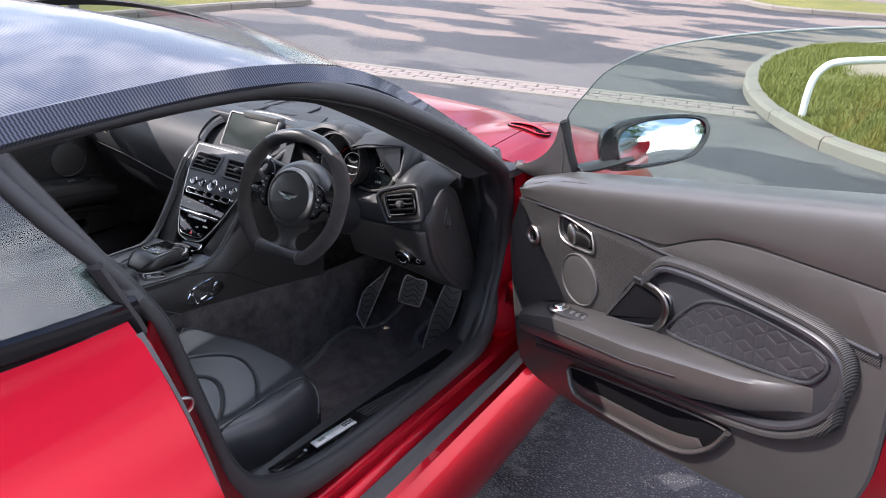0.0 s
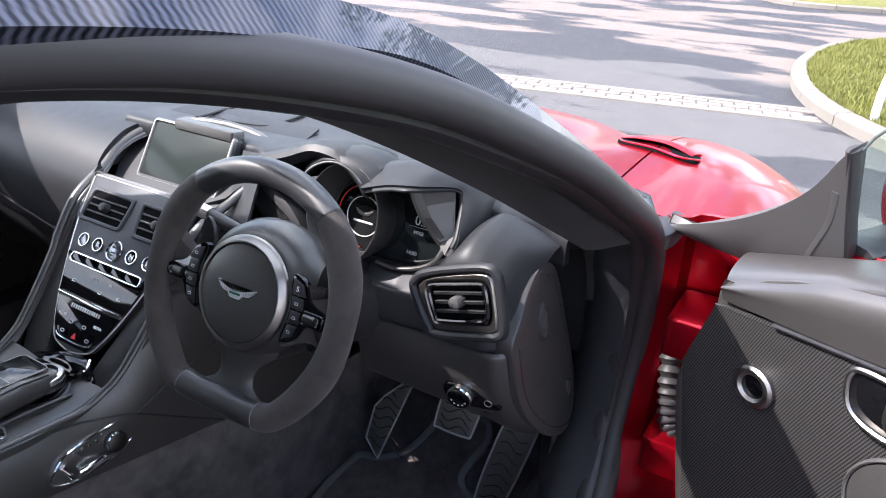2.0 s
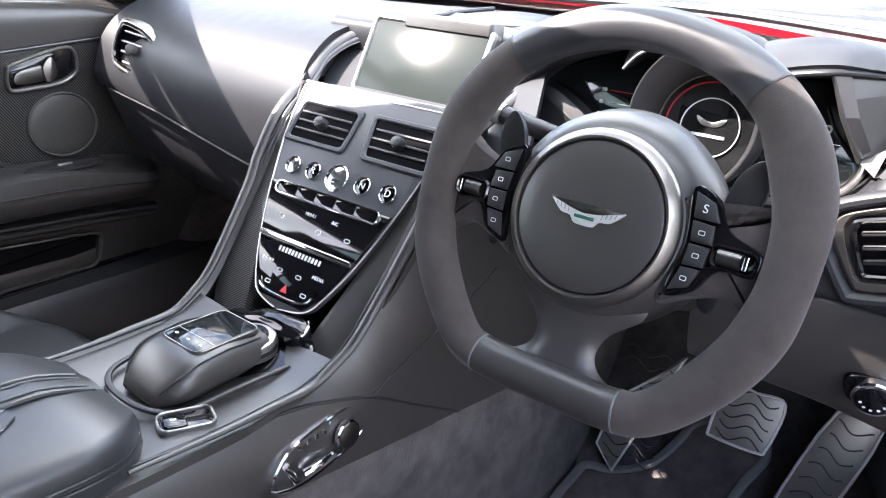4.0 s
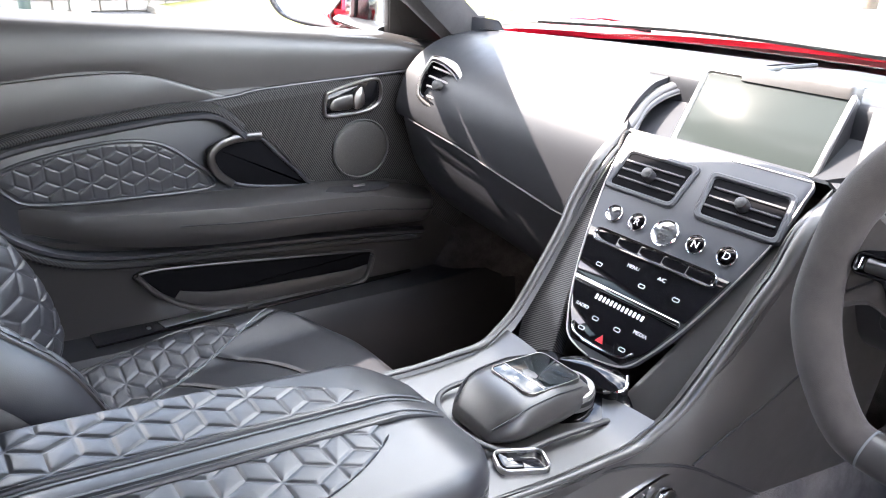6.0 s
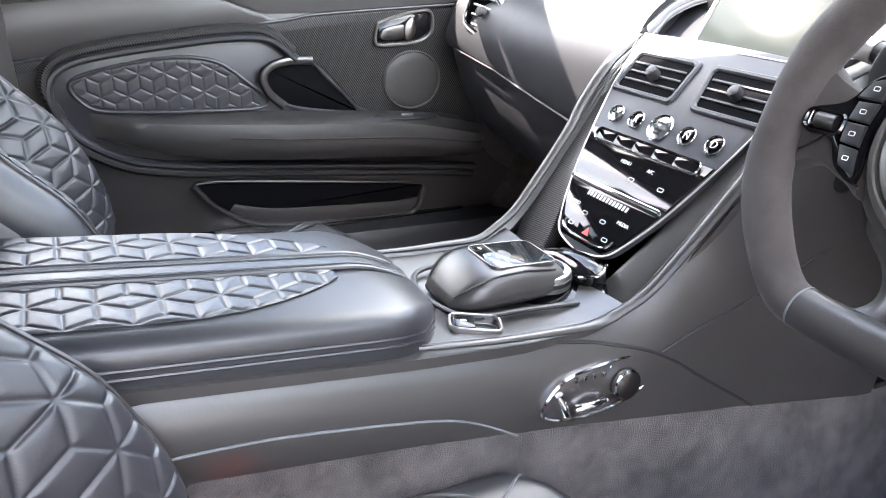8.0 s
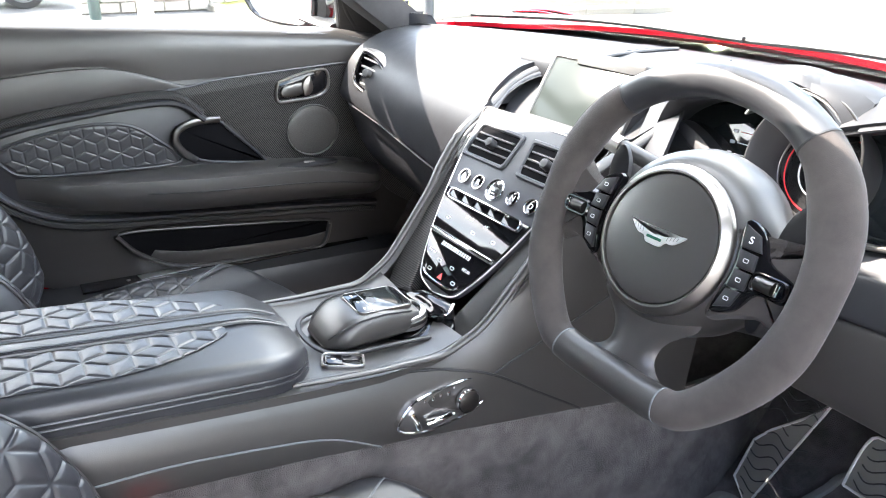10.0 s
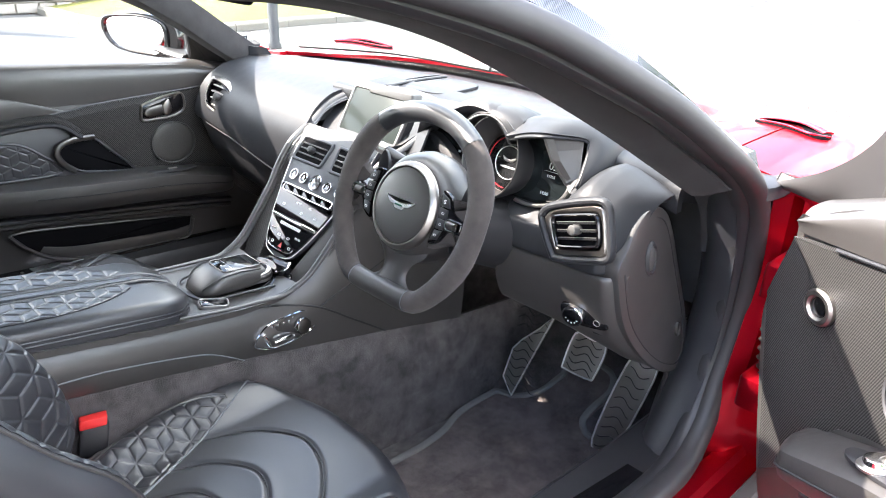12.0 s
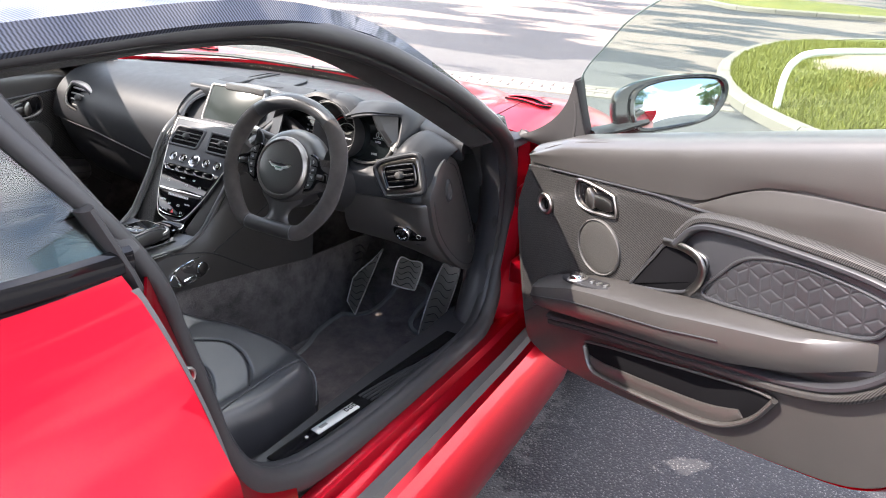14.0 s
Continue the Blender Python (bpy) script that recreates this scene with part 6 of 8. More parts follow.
def driver_face():
    """Face outboard of the column: vent bezel, lower panel with the light switch."""
    seam = lambda x: np.interp(x, [0.40, 0.675], [0.766, 0.783])
    ease = lambda q: q * q * (3 - 2 * q)
    g = []
    for x in np.linspace(0.400, 0.640, 64):
        T = float(dash_top(x))
        lip = float(np.interp(x, [0.40, 0.45, 0.48, 0.505, 0.53], [0.838, 0.836, 0.843, 0.857, 0.880]))
        s = float(seam(x))
        a = np.array([(1.540, lip + 0.004), (1.525, lip + 0.005), (1.508, lip + 0.004), (1.490, lip - 0.002), (1.474, lip - 0.016), (1.464, 0.815), (1.459, 0.795), (1.456, s + 0.006), (1.458, s)])
        b = np.array([(1.670, T - 0.022), (1.610, T - 0.005), (1.550, T), (1.505, T - 0.012), (1.473, T - 0.040), (1.458, 0.830), (1.451, 0.800), (1.448, s + 0.006), (1.450, s)])
        k = ease(float(np.clip((x - 0.512) / 0.055, 0, 1)))
        p = smooth(a + (b - a) * k, 5)
        r = max(0.0, (x - 0.602) / 0.038)
        g.append([(x + 0.010 * (0.90 - z) * 0.6 + 0.004, y + 0.050 * r ** 2, z) for y, z in p])
    put("upper_face", sheet(np.array(g)[:, ::-1], 0.02), DASH, DASHB, "charcoal leather face round the outer vent")
    g = []
    for x in np.linspace(0.40, 0.650, 44):
        k = ease(float(np.clip((x - 0.50) / 0.17, 0, 1)))
        s = float(seam(x))
        a = np.array([(1.462, s - 0.001), (1.457, s - 0.012), (1.460, 0.712), (1.474, 0.668), (1.498, 0.644), (1.56, 0.632), (1.66, 0.622)])
        b = np.array([(1.452, s - 0.001), (1.448, s - 0.012), (1.462, 0.715), (1.492, 0.655), (1.535, 0.605), (1.590, 0.566), (1.66, 0.548)])
        p = smooth(a + (b - a) * k, 5)
        r = max(0.0, (x - 0.615) / 0.035)
        g.append([(x + 0.14 * (0.78 - z) * k * 0.6 + 0.004, y + 0.035 * r ** 2, z) for y, z in p])
    put("lower_face", sheet(np.array(g)[:, ::-1], 0.02), LEATHER_SOFT, DASHB, "dark lower dash panel")
    # knee panel round the column
    g = []
    for x in np.linspace(0.15, 0.45, 24):
        p = smooth([(1.50, 0.84), (1.49, 0.80), (1.495, 0.74), (1.53, 0.68), (1.60, 0.65), (1.72, 0.64)], 5)
        g.append([(x, y, z) for y, z in p])
    put("knee_panel", sheet(np.array(g)[:, ::-1], 0.02), LEATHER, DASHB, "dark knee panel under the column")
    # vent
    V = plane((0.573, 1.4565, 0.840), (0.955, -0.02, 0.290), (-0.2905, 0.10, 0.952))
    big = smooth([(-0.068, 0.016), (-0.062, 0.030), (-0.045, 0.038), (0.0, 0.043), (0.045, 0.044), (0.058, 0.036), (0.061, 0.020), (0.059, -0.030), (0.049, -0.043), (0.028, -0.045), (-0.040, -0.044), (-0.054, -0.034)], 5, True)
    inn = smooth([(-0.042, 0.010), (-0.040, 0.020), (-0.032, 0.0235), (0.0, 0.0245), (0.032, 0.0245), (0.040, 0.021), (0.042, 0.010), (0.041, -0.012), (0.037, -0.021), (0.028, -0.0235), (-0.030, -0.0235), (-0.038, -0.018)], 5, True)
    vent = put("outer_vent", ringplate(big * 0.95, inn * 1.10, V, -0.012, 0.007, 0.005), BRONZE, DASHB, "wide satin framed outer vent")
    sub("leather_rim", tube(np.array([V(u, v, 0.003) for u, v in big * 1.04]), 0.0065, 0.0075, True, 10, (0, -1, 0)), DASH, vent)
    # depth behind the slats is only painted, as a black sheet of shade
    sub("cavity_shade", slab(inn, V, -0.012, 0.001, 0.0005), RECESS_SHADE, vent)
    sub("inner_frame", ringplate(inn * 1.12, inn * 0.97, V, 0.0, 0.011, 0.002), PIANO, vent)
    for i in range(3):
        sub("slat", slab(rrect(0.076, 0.0040, 0.0015, 0.0, -0.0125 + 0.0125 * i), V, 0.001, 0.007, 0.001), PLASTIC, vent)
        sub("slat_edge", slab(rrect(0.074, 0.0011, 0.0004, 0.0, -0.0105 + 0.0125 * i), V, 0.006, 0.0078, 0.0004), SATIN, vent)
    sub("knob", slab(circle(0.0085, 0.0, 0.002, 24), V, 0.001, 0.020, 0.003), RUBBER_MID, vent)
    sub("knob_lever", slab(rrect(0.006, 0.018, 0.002, 0.0, 0.002), V, 0.004, 0.012, 0.002), PLASTIC, vent)
    # light switch
    L = plane((0.592, 1.467, 0.692), (0.985, 0.17, 0.0), (0, -0.20, 0.98))
    o = smooth([(-0.036, 0.014), (0.0, 0.017), (0.030, 0.006), (0.044, -0.002), (0.040, -0.014), (0.0, -0.020), (-0.026, -0.018), (-0.038, -0.006)], 6, True)
    sw = put("light_switch", slab(o, L, -0.006, 0.002, 0.002), PIANO, DASHB, "gloss black light switch plate")
    sub("dial", slab(circle(0.0165, -0.014, 0.0, 32), L, 0.0, 0.013, 0.002), PIANO, sw)
    sub("dial_ring", ringplate(circle(0.0185, -0.014, 0.0, 36), circle(0.0150, -0.014, 0.0, 36), L, 0.001, 0.0115, 0.003), CHROME, sw)
    sub("button", ringplate(circle(0.006, 0.026, -0.004, 20), circle(0.0050, 0.026, -0.004, 20), L, 0.001, 0.003, 0.0008), SATIN, sw)
    for i in range(5):
        a = radians(200 + 35 * i)
        sub("symbol", slab(rrect(0.0028, 0.0022, 0.0007, -0.014 + 0.0105 * math.cos(a), 0.0105 * math.sin(a)), L, 0.0125, 0.0136, 0.0002), INK, sw)
    put("bonnet_pull", slab(rrect(0.030, 0.014, 0.003), plane((0.618, 1.492, 0.664), (0.985, 0.17, 0), (0, 0.45, 0.89)), -0.004, 0.005, 0.002), PLASTIC, DASHB, "small release lever")
    # end cap of the dash
    o = smooth([(1.484, 0.822), (1.510, 0.855), (1.550, 0.874), (1.604, 0.850), (1.650, 0.745), (1.692, 0.630), (1.690, 0.565), (1.655, 0.545), (1.595, 0.572), (1.530, 0.630), (1.484, 0.695), (1.464, 0.765), (1.464, 0.80)], 6, True)
    X = lambda u, v, h: (0.646 - 0.10 * (v - 0.80) + h, u, v)
    cap = put("end_cap", slab(o, X, -0.03, 0.004, 0.005, 0.003), LEATHER_SOFT, DASHB, "dark padded dash end panel")
    inner_line = inset(ccw(o), 0.016)
    sub("cap_seam", tube(np.array([X(u, v, 0.0045) for u, v in inner_line[8:-14]]), 0.0012, sides=6, up=(1, 0, 0)), PLASTIC, cap)
    sub("airbag_key", ringplate(circle(0.016, 1.548, 0.793, 30, 0.030), circle(0.009, 1.548, 0.793, 30, 0.019), X, 0.004, 0.011, 0.004), PLASTIC, cap, "oval key switch bezel")
    sub("key_slot", slab(circle(0.010, 1.548, 0.793, 20, 0.020), X, 0.002, 0.0095, 0.001), RUBBER_MID, cap)
    sub("clip", ringplate(circle(0.008, 1.652, 0.632, 20, 0.014), circle(0.005, 1.652, 0.632, 20, 0.010), X, 0.004, 0.010, 0.002), DARKCHROME, cap)
    # speaker grille by the windscreen
    gr = circle(0.036, 0.572, 1.668, 30, 0.017)
    def G(u, v, h):
        q = pad_profile(u)[:20]
        return u, v, float(np.interp(v, q[::-1, 0], q[::-1, 1])) + h
    put("defrost_grille", slab(gr, G, -0.01, 0.001, 0.001), MESHGRILL, DASHB, "small oval speaker grille")


driver_face()

# passenger vent
PV = plane((-0.549, 1.446, 0.859), (0.95, 0.22, -0.16), (0.10, 0.25, 0.96))
o = smooth([(-0.031, 0.045), (0.009, 0.042), (0.042, 0.026), (0.052, 0.004), (0.036, -0.040), (0.007, -0.046), (-0.040, -0.036), (-0.051, -0.009), (-0.044, 0.028)], 6, True)
pv = put("outer_vent", ringplate(o, inset(ccw(o), 0.010), PV, -0.02, 0.006, 0.004), BRONZE, DASHB, "dark satin framed passenger vent")
sub("inner_frame", ringplate(inset(ccw(o), 0.009), inset(ccw(o), 0.013), PV, -0.01, 0.008, 0.0015), PIANO, pv)
# black sheet with the shade behind the slats painted in
sub("cavity_shade", slab(inset(ccw(o), 0.012), PV, -0.02, -0.004, 0.0005), RECESS_SHADE, pv)
for i in range(4):
    sub("slat", slab(rrect(0.068 - 0.010 * abs(i - 1.5), 0.0042, 0.0015, 0.001 + 0.0012 * (1.5 - i), -0.0255 + 0.0168 * i), PV, -0.004, 0.005, 0.0015), BRONZE, pv)
sub("knob", slab(circle(0.0085, -0.002, 0.0, 20), PV, -0.002, 0.018, 0.003), RUBBER_MID, pv)


# column, stalk, paddles
def column():
    t = thing("steering_column", (0.364, 1.40, 0.80), "black steering column shroud with stalks", "steering column")
    ax = np.array((0, -math.cos(radians(20)), math.sin(radians(20))))
    c0 = np.array((0.363, 1.335, 0.842))
    rings = []
    for s, rx, rz in ((0.0, 0.055, 0.055), (0.03, 0.062, 0.058), (0.09, 0.075, 0.060), (0.20, 0.085, 0.07)):
        c = c0 - ax * s
        up = np.cross((1, 0, 0), -ax)
        rings.append([c + np.array((1, 0, 0)) * rx * math.cos(a) - up * rz * math.sin(a) - np.array((0, 0, 0.02)) for a in np.arange(24) * math.pi / 12])
    put("shroud", loft(rings), PLASTIC, t)
    put("stalk", tube(smooth([(0.30, 1.355, 0.895), (0.23, 1.36, 0.905), (0.19, 1.36, 0.91)], 4), 0.009, sides=10), PLASTIC, t)
    put("stalk_band", tube([(0.225, 1.36, 0.9055), (0.205, 1.36, 0.909)], 0.0105, sides=12), SATIN, t)
    for sx in (-1, 1):
        put("shift_paddle", slab(smooth([(sx * 0.088, -0.055), (sx * 0.102, -0.060), (sx * 0.108, 0.0), (sx * 0.116, 0.035), (sx * 0.108, 0.056), (sx * 0.092, 0.040), (sx * 0.086, 0.0)], 5, True), plane((0.363, 1.312, 0.868), (1, 0, 0), (0, 0.34, 0.94)), -0.003, 0.003, 0.002), PLASTIC, t, "dark metal shift paddle")


column()


def steering_wheel():
    t = thing("steering_wheel", (0.363, 1.281, 0.86), "flat-bottomed black alcantara and leather steering wheel", "steering wheel")
    th = radians(21.5)
    W = plane((0.363, 1.281, 0.862), (1, 0, 0), (0, math.sin(th), math.cos(th)))
    half = [(0.0, 0.151), (0.064, 0.139), (0.114, 0.105), (0.143, 0.052), (0.149, 0.0), (0.142, -0.050), (0.120, -0.092), (0.088, -0.128), (0.060, -0.138), (0.0, -0.139)]
    ctl = half + [(-x, y) for x, y in half[-2:0:-1]]
    path = smooth(ctl, 10, True)
    n = len(path)
    up = W(0, 0, 1) - W(0, 0, 0)
    def arc(i0, i1):
        return [k % n for k in range(i0, i1 + 1)]
    grip = 0.0172 + 0.0026 * np.array([bump01(np.array(abs(x)), 0.11, 0.2, 0.06) for x, y in path]).ravel()
    # the grips swell at the thumbs and draw in above the flat base
    grip = grip + 0.0016 * np.array([bump01(np.array(y), 0.045, 0.095, 0.03) - 0.8 * bump01(np.array(y), -0.03, 0.02, 0.03) for x, y in path]).ravel()
    segs = (("rim_top", -17, 17, LEATHER, "smooth leather top of the rim"), ("rim_grip", 17, 79, SUEDE, "alcantara rim section"), ("rim_base", 79, 101, LEATHER_SOFT, "flat leather base of the rim"), ("rim_grip", 101, 163, SUEDE, "alcantara rim section"))
    for nm, a, b, mt, lb in segs:
        k = arc(a, b)
        pts = np.array([W(path[i][0], path[i][1], 0.0) for i in k])
        put(nm, tube(pts, grip[k], 0.0168, sides=20, up=up), mt, t, lb)
    for i in (17, 79, 101, 163):
        q = path[i % n]
        tg = path[(i + 1) % n] - path[(i - 1) % n]
        tg = tg / np.linalg.norm(tg) * 0.0008
        put("rim_seam", tube(np.array([W(*(q - tg), 0.0), W(*(q + tg), 0.0)]), grip[i % n] + 0.0005, 0.0173, sides=20, up=up), THREAD if i in (79, 101) else PLASTIC, t)
    # hub shell, wider behind the ring
    rings = []
    for r, h, dv in ((0.052, -0.085, 0.0), (0.080, -0.078, 0.002), (0.092, -0.060, 0.004), (0.094, -0.040, 0.004), (0.088, -0.018, 0.003), (0.078, -0.004, 0.001), (0.070, 0.001, 0.0)):
        rings.append([W(r * math.cos(a), r * 0.97 * math.sin(a) + dv, h) for a in np.arange(56) * math.pi / 28])
    put("hub", loft(rings), LEATHER_SOFT, t, "black leather hub shell")
    prof = [(0.0715, -0.004), (0.0715, 0.002), (0.0700, 0.006), (0.0640, 0.0115), (0.0622, 0.0115), (0.0615, 0.009), (0.0615, -0.004)]
    put("hub_ring", loft([[W(r * math.cos(a), r * math.sin(a), h) for a in np.arange(72) * math.pi / 36] for r, h in prof], True, False), BRONZE, t, "dark satin silver hub ring")
    put("airbag_cover", slab(circle(0.0610, 0, 0, 72), W, -0.006, 0.0105, 0.003, 0.003), LEATHER_SOFT, t, "round black leather airbag cover")
    logo = smooth([(0.0, -0.0075), (0.008, -0.0068), (0.0125, -0.002), (0.021, -0.0005), (0.0305, 0.0080), (0.029, 0.0095), (0.016, 0.0058), (0.007, 0.0038), (0.004, 0.0045), (0.0, 0.0030)], 4)
    lo = np.vstack([logo, np.c_[-logo[-2:0:-1, 0], logo[-2:0:-1, 1]]])
    badge = put("badge", slab(lo, W, 0.0105, 0.0160, 0.0008), BRIGHT, t, "winged bright badge shape")
    sub("badge_bar", slab(rrect(0.017, 0.0026, 0.0006, 0, -0.001), W, 0.0158, 0.0166, 0.0003), plain("badge_green", (0.02, 0.12, 0.08), 0.3), badge)
    for sx in (1, -1):
        for k in range(4):
            sub("feather_line", slab(np.array([(sx * (0.0135 + 0.0035 * k), 0.0005 + 0.0011 * k), (sx * (0.0142 + 0.0035 * k), 0.0005 + 0.0011 * k), (sx * (0.0150 + 0.0036 * k), 0.0048 + 0.0008 * k), (sx * (0.0143 + 0.0036 * k), 0.0048 + 0.0008 * k)]), W, 0.0158, 0.0163, 0.0001), SATIN, badge)
    # side spokes and switch pods
    for sx in (1, -1):
        sp = smooth([(0.060, 0.036), (0.090, 0.026), (0.118, 0.034), (0.143, 0.046), (0.145, 0.0), (0.140, -0.044), (0.112, -0.032), (0.085, -0.040), (0.062, -0.044)], 5, True) * np.array((sx, 1))
        put("spoke", slab(sp, W, -0.020, -0.001, 0.008), SUEDE, t, "alcantara side spoke")
        shapes = ([(0.074, 0.040), (0.090, 0.034), (0.097, 0.020), (0.077, 0.020)], [(0.077, 0.019), (0.094, 0.018), (0.096, 0.003), (0.079, 0.003)], [(0.079, 0.002), (0.096, 0.002), (0.094, -0.014), (0.078, -0.015)], [(0.078, -0.016), (0.093, -0.015), (0.088, -0.030), (0.073, -0.036)])
        pod = smooth([(0.071, 0.042), (0.091, 0.037), (0.104, 0.017), (0.127, 0.008), (0.131, -0.001), (0.126, -0.012), (0.104, -0.013), (0.091, -0.032), (0.070, -0.039), (0.075, 0.0)], 4, True) * np.array((sx, 1))
        b = put("button_pod", slab(pod, W, -0.006, 0.003, 0.002), PIANO, t, "black button pod")
        for k, q in enumerate(shapes):
            c = np.mean(q, axis=0)
            sub("button", slab(((np.array(q) - c) * 0.95 + c) * np.array((sx, 1)), W, 0.001, 0.0062, 0.0016), PLASTIC, b)
            if (sx, k) == (1, 0):
                continue
            sub("symbol", ringplate(rrect(0.0050, 0.0036, 0.001, c[0] * sx, c[1]), rrect(0.0038, 0.0024, 0.0006, c[0] * sx, c[1]), W, 0.0058, 0.0066, 0.0002), INK, b)
        sub("roller_frame", ringplate(rrect(0.034, 0.018, 0.006, 0.1125 * sx, -0.002), rrect(0.028, 0.0125, 0.004, 0.1125 * sx, -0.002), W, 0.001, 0.0075, 0.002), PIANO, b)
        sub("roller", tube(np.array([W(0.1015 * sx, -0.002, 0.005), W(0.118 * sx, -0.002, 0.005)]), 0.0062, sides=16, up=up), DARKCHROME, b)
        sub("chrome_end", slab(rrect(0.0040, 0.0115, 0.0014, 0.1215 * sx, -0.002), W, 0.001, 0.0085, 0.0014), CHROME, b)
    text("letter", "S", 0.009, axes(W(0.0845, 0.028, 0.0068), (1, 0, 0), (0, math.sin(th), math.cos(th))), INK, b)
    # lower spoke: a waisted stem flaring into hub and base
    gv = smooth([(-0.056, 0.060), (-0.068, 0.057), (-0.078, 0.046), (-0.088, 0.035), (-0.100, 0.029), (-0.112, 0.029), (-0.122, 0.037), (-0.130, 0.054), (-0.138, 0.074)], 4)
    gs = np.array([[W(w_ * k, v_, -0.006 - 0.012 * abs(k) ** 3 - 0.004 * float(bump01(np.array(v_), -0.115, -0.075, 0.04)) * (1 - k * k)) for k in np.linspace(-1, 1, 22)] for v_, w_ in gv])
    put("lower_spoke", sheet(gs, 0.014), plain("satin_grey_trim", (0.085, 0.080, 0.078), 0.34, 0.35), t, "satin grey lower spoke")


steering_wheel()


# ---- doors ----
def door(m, open_door):
    """A door in its closed place on the driver's side; m swings or mirrors it."""
    X = lambda u, v, h: (0.70 - h, u, v)      # u along the car, v up, h into the cabin
    # core and outer skin
    core = smooth([(1.560, 0.890), (1.588, 0.850), (1.640, 0.760), (1.648, 0.68), (1.642, 0.47), (1.60, 0.42), (1.47, 0.404), (1.2, 0.418), (0.95, 0.442), (0.80, 0.475), (0.72, 0.56), (0.69, 0.70), (0.672, 0.93), (1.0, 0.938), (1.4, 0.925)], 5, True)
    d = put("door", slab(core, X, -0.10, -0.004, 0.004), LEATHER_SOFT, CAR, "open red door trimmed in black leather and carbon" if open_door else "closed door trimmed in black leather and carbon", 38, m)
    A = lambda nm, vf, mt, lb="", sharp=38: sub(nm, vf, mt, d, lb, sharp, m)
    B = lambda nm, vf, mt, pr, lb="": sub(nm, vf, mt, d, lb, 38, m)
    g = []
    for y in np.linspace(1.61, 0.60, 40):
        row = []
        for s in np.linspace(0, 1, 20):
            z = 0.922 - (0.922 - 0.36 - 0.05 * (1.6 - y)) * s
            row.append((0.80 + 0.12 * math.sin(min(1, s / 0.6) * math.pi / 2) - 0.03 * max(0, s - 0.6), y, z))
        g.append(row)
    A("outer_skin", sheet(np.array(g), 0.012), RED, "glossy red outer skin")
    g = [[(x, y + dy, z) for x, dy in ((0.715, 0.0), (0.74, -0.02), (0.80, -0.045), (0.865, -0.06))] for y, z in smooth([(0.672, 0.935), (0.688, 0.70), (0.72, 0.56), (0.80, 0.468), (0.95, 0.436), (1.2, 0.412), (1.47, 0.398)], 6)]
    A("shut_edge", sheet(np.array(g), 0.006), RED, "red painted door edge")
    # belt pad, rolling over the top
    def low(y):
        return np.interp(y, [0.69, 0.80, 0.90, 0.975, 1.03, 1.09, 1.2, 1.50, 1.62], [0.876, 0.884, 0.890, 0.888, 0.874, 0.852, 0.852, 0.866, 0.872])
    g = []
    for y in np.linspace(0.685, 1.622, 60):
        r = 1 - 0.05 * np.clip((0.72 - y) / 0.04, 0, 1) ** 2
        p = smooth([(0.800, 0.940), (0.775, 0.946), (0.740, 0.947), (0.712, 0.942), (0.697, 0.926), (0.693, 0.900), (0.697, float(low(y)))], 4)
        back_ = np.clip((y - 1.45) / 0.172, 0, 1)
        g.append([(x, y - 0.055 * back_ * float(np.clip((0.80 - x) / 0.10, 0, 1)), z + (0.072 * (1.50 - y) - 0.022 - 0.016 * back_) * np.clip((z - 0.885) / 0.05, 0, 1)) for x, z in p])
    A("belt_pad", sheet(np.array(g), 0.012), LEATHER_SOFT, "smooth black leather belt pad")
    sh = np.vstack([smooth([(0.69, 0.872), (0.80, 0.880), (0.90, 0.886), (0.975, 0.884), (1.03, 0.870), (1.085, 0.850)], 5), smooth([(1.12, 0.838), (0.94, 0.822), (0.80, 0.800), (0.69, 0.788)], 5)])
    A("shoulder_panel", slab(sh, X, -0.004, 0.002, 0.002), LEATHER_SOFT, "smooth leather shoulder panel")
    # carbon panel and the rear band
    cb = np.vstack([smooth([(1.632, 0.775), (1.586, 0.852), (1.575, 0.862), (1.50, 0.864), (1.2, 0.850), (1.12, 0.840), (0.94, 0.824), (0.80, 0.800), (0.70, 0.786)], 4), [(0.70, 0.768), (0.80, 0.782), (0.95, 0.800)], smooth([(1.08, 0.812), (1.13, 0.785), (1.19, 0.755), (1.24, 0.70), (1.29, 0.665), (1.48, 0.64), (1.56, 0.55), (1.635, 0.50)], 4)])
    A("carbon_panel", slab(cb, X, -0.006, -0.001, 0.001), CARBON_Y, "satin twill carbon panel")
    A("carbon_piping", tube(np.array([X(u, v, 0.001) for u, v in smooth([(1.50, 0.862), (1.2, 0.848), (1.12, 0.838), (0.94, 0.822), (0.80, 0.799), (0.70, 0.786)], 5)]), 0.003, sides=8, up=(1, 0, 0)), LEATHER)
    # ribbon
    rb = smooth([(1.14, 0.772), (1.095, 0.808), (1.03, 0.814), (0.93, 0.806), (0.82, 0.793), (0.765, 0.778), (0.742, 0.752), (0.742, 0.715), (0.770, 0.665), (0.835, 0.622), (0.92, 0.600), (1.05, 0.585), (1.22, 0.566), (1.40, 0.545), (1.52, 0.528)], 6)
    A("ribbon", tube(np.array([X(u, v, 0.006) for u, v in rb]), 0.008, 0.012, sides=10, up=(1, 0, 0)), LEATHER, "rolled leather ribbon")
    A("ribbon_lining", tube(np.array([X(u, v, 0.004) for u, v in rb + np.c_[np.full(len(rb), -0.004), np.full(len(rb), 0.013) * np.sign(rb[:, 1] - 0.69)]]), 0.010, 0.013, sides=10, up=(1, 0, 0)), CARBON_Y, "carbon outer edge of the ribbon")
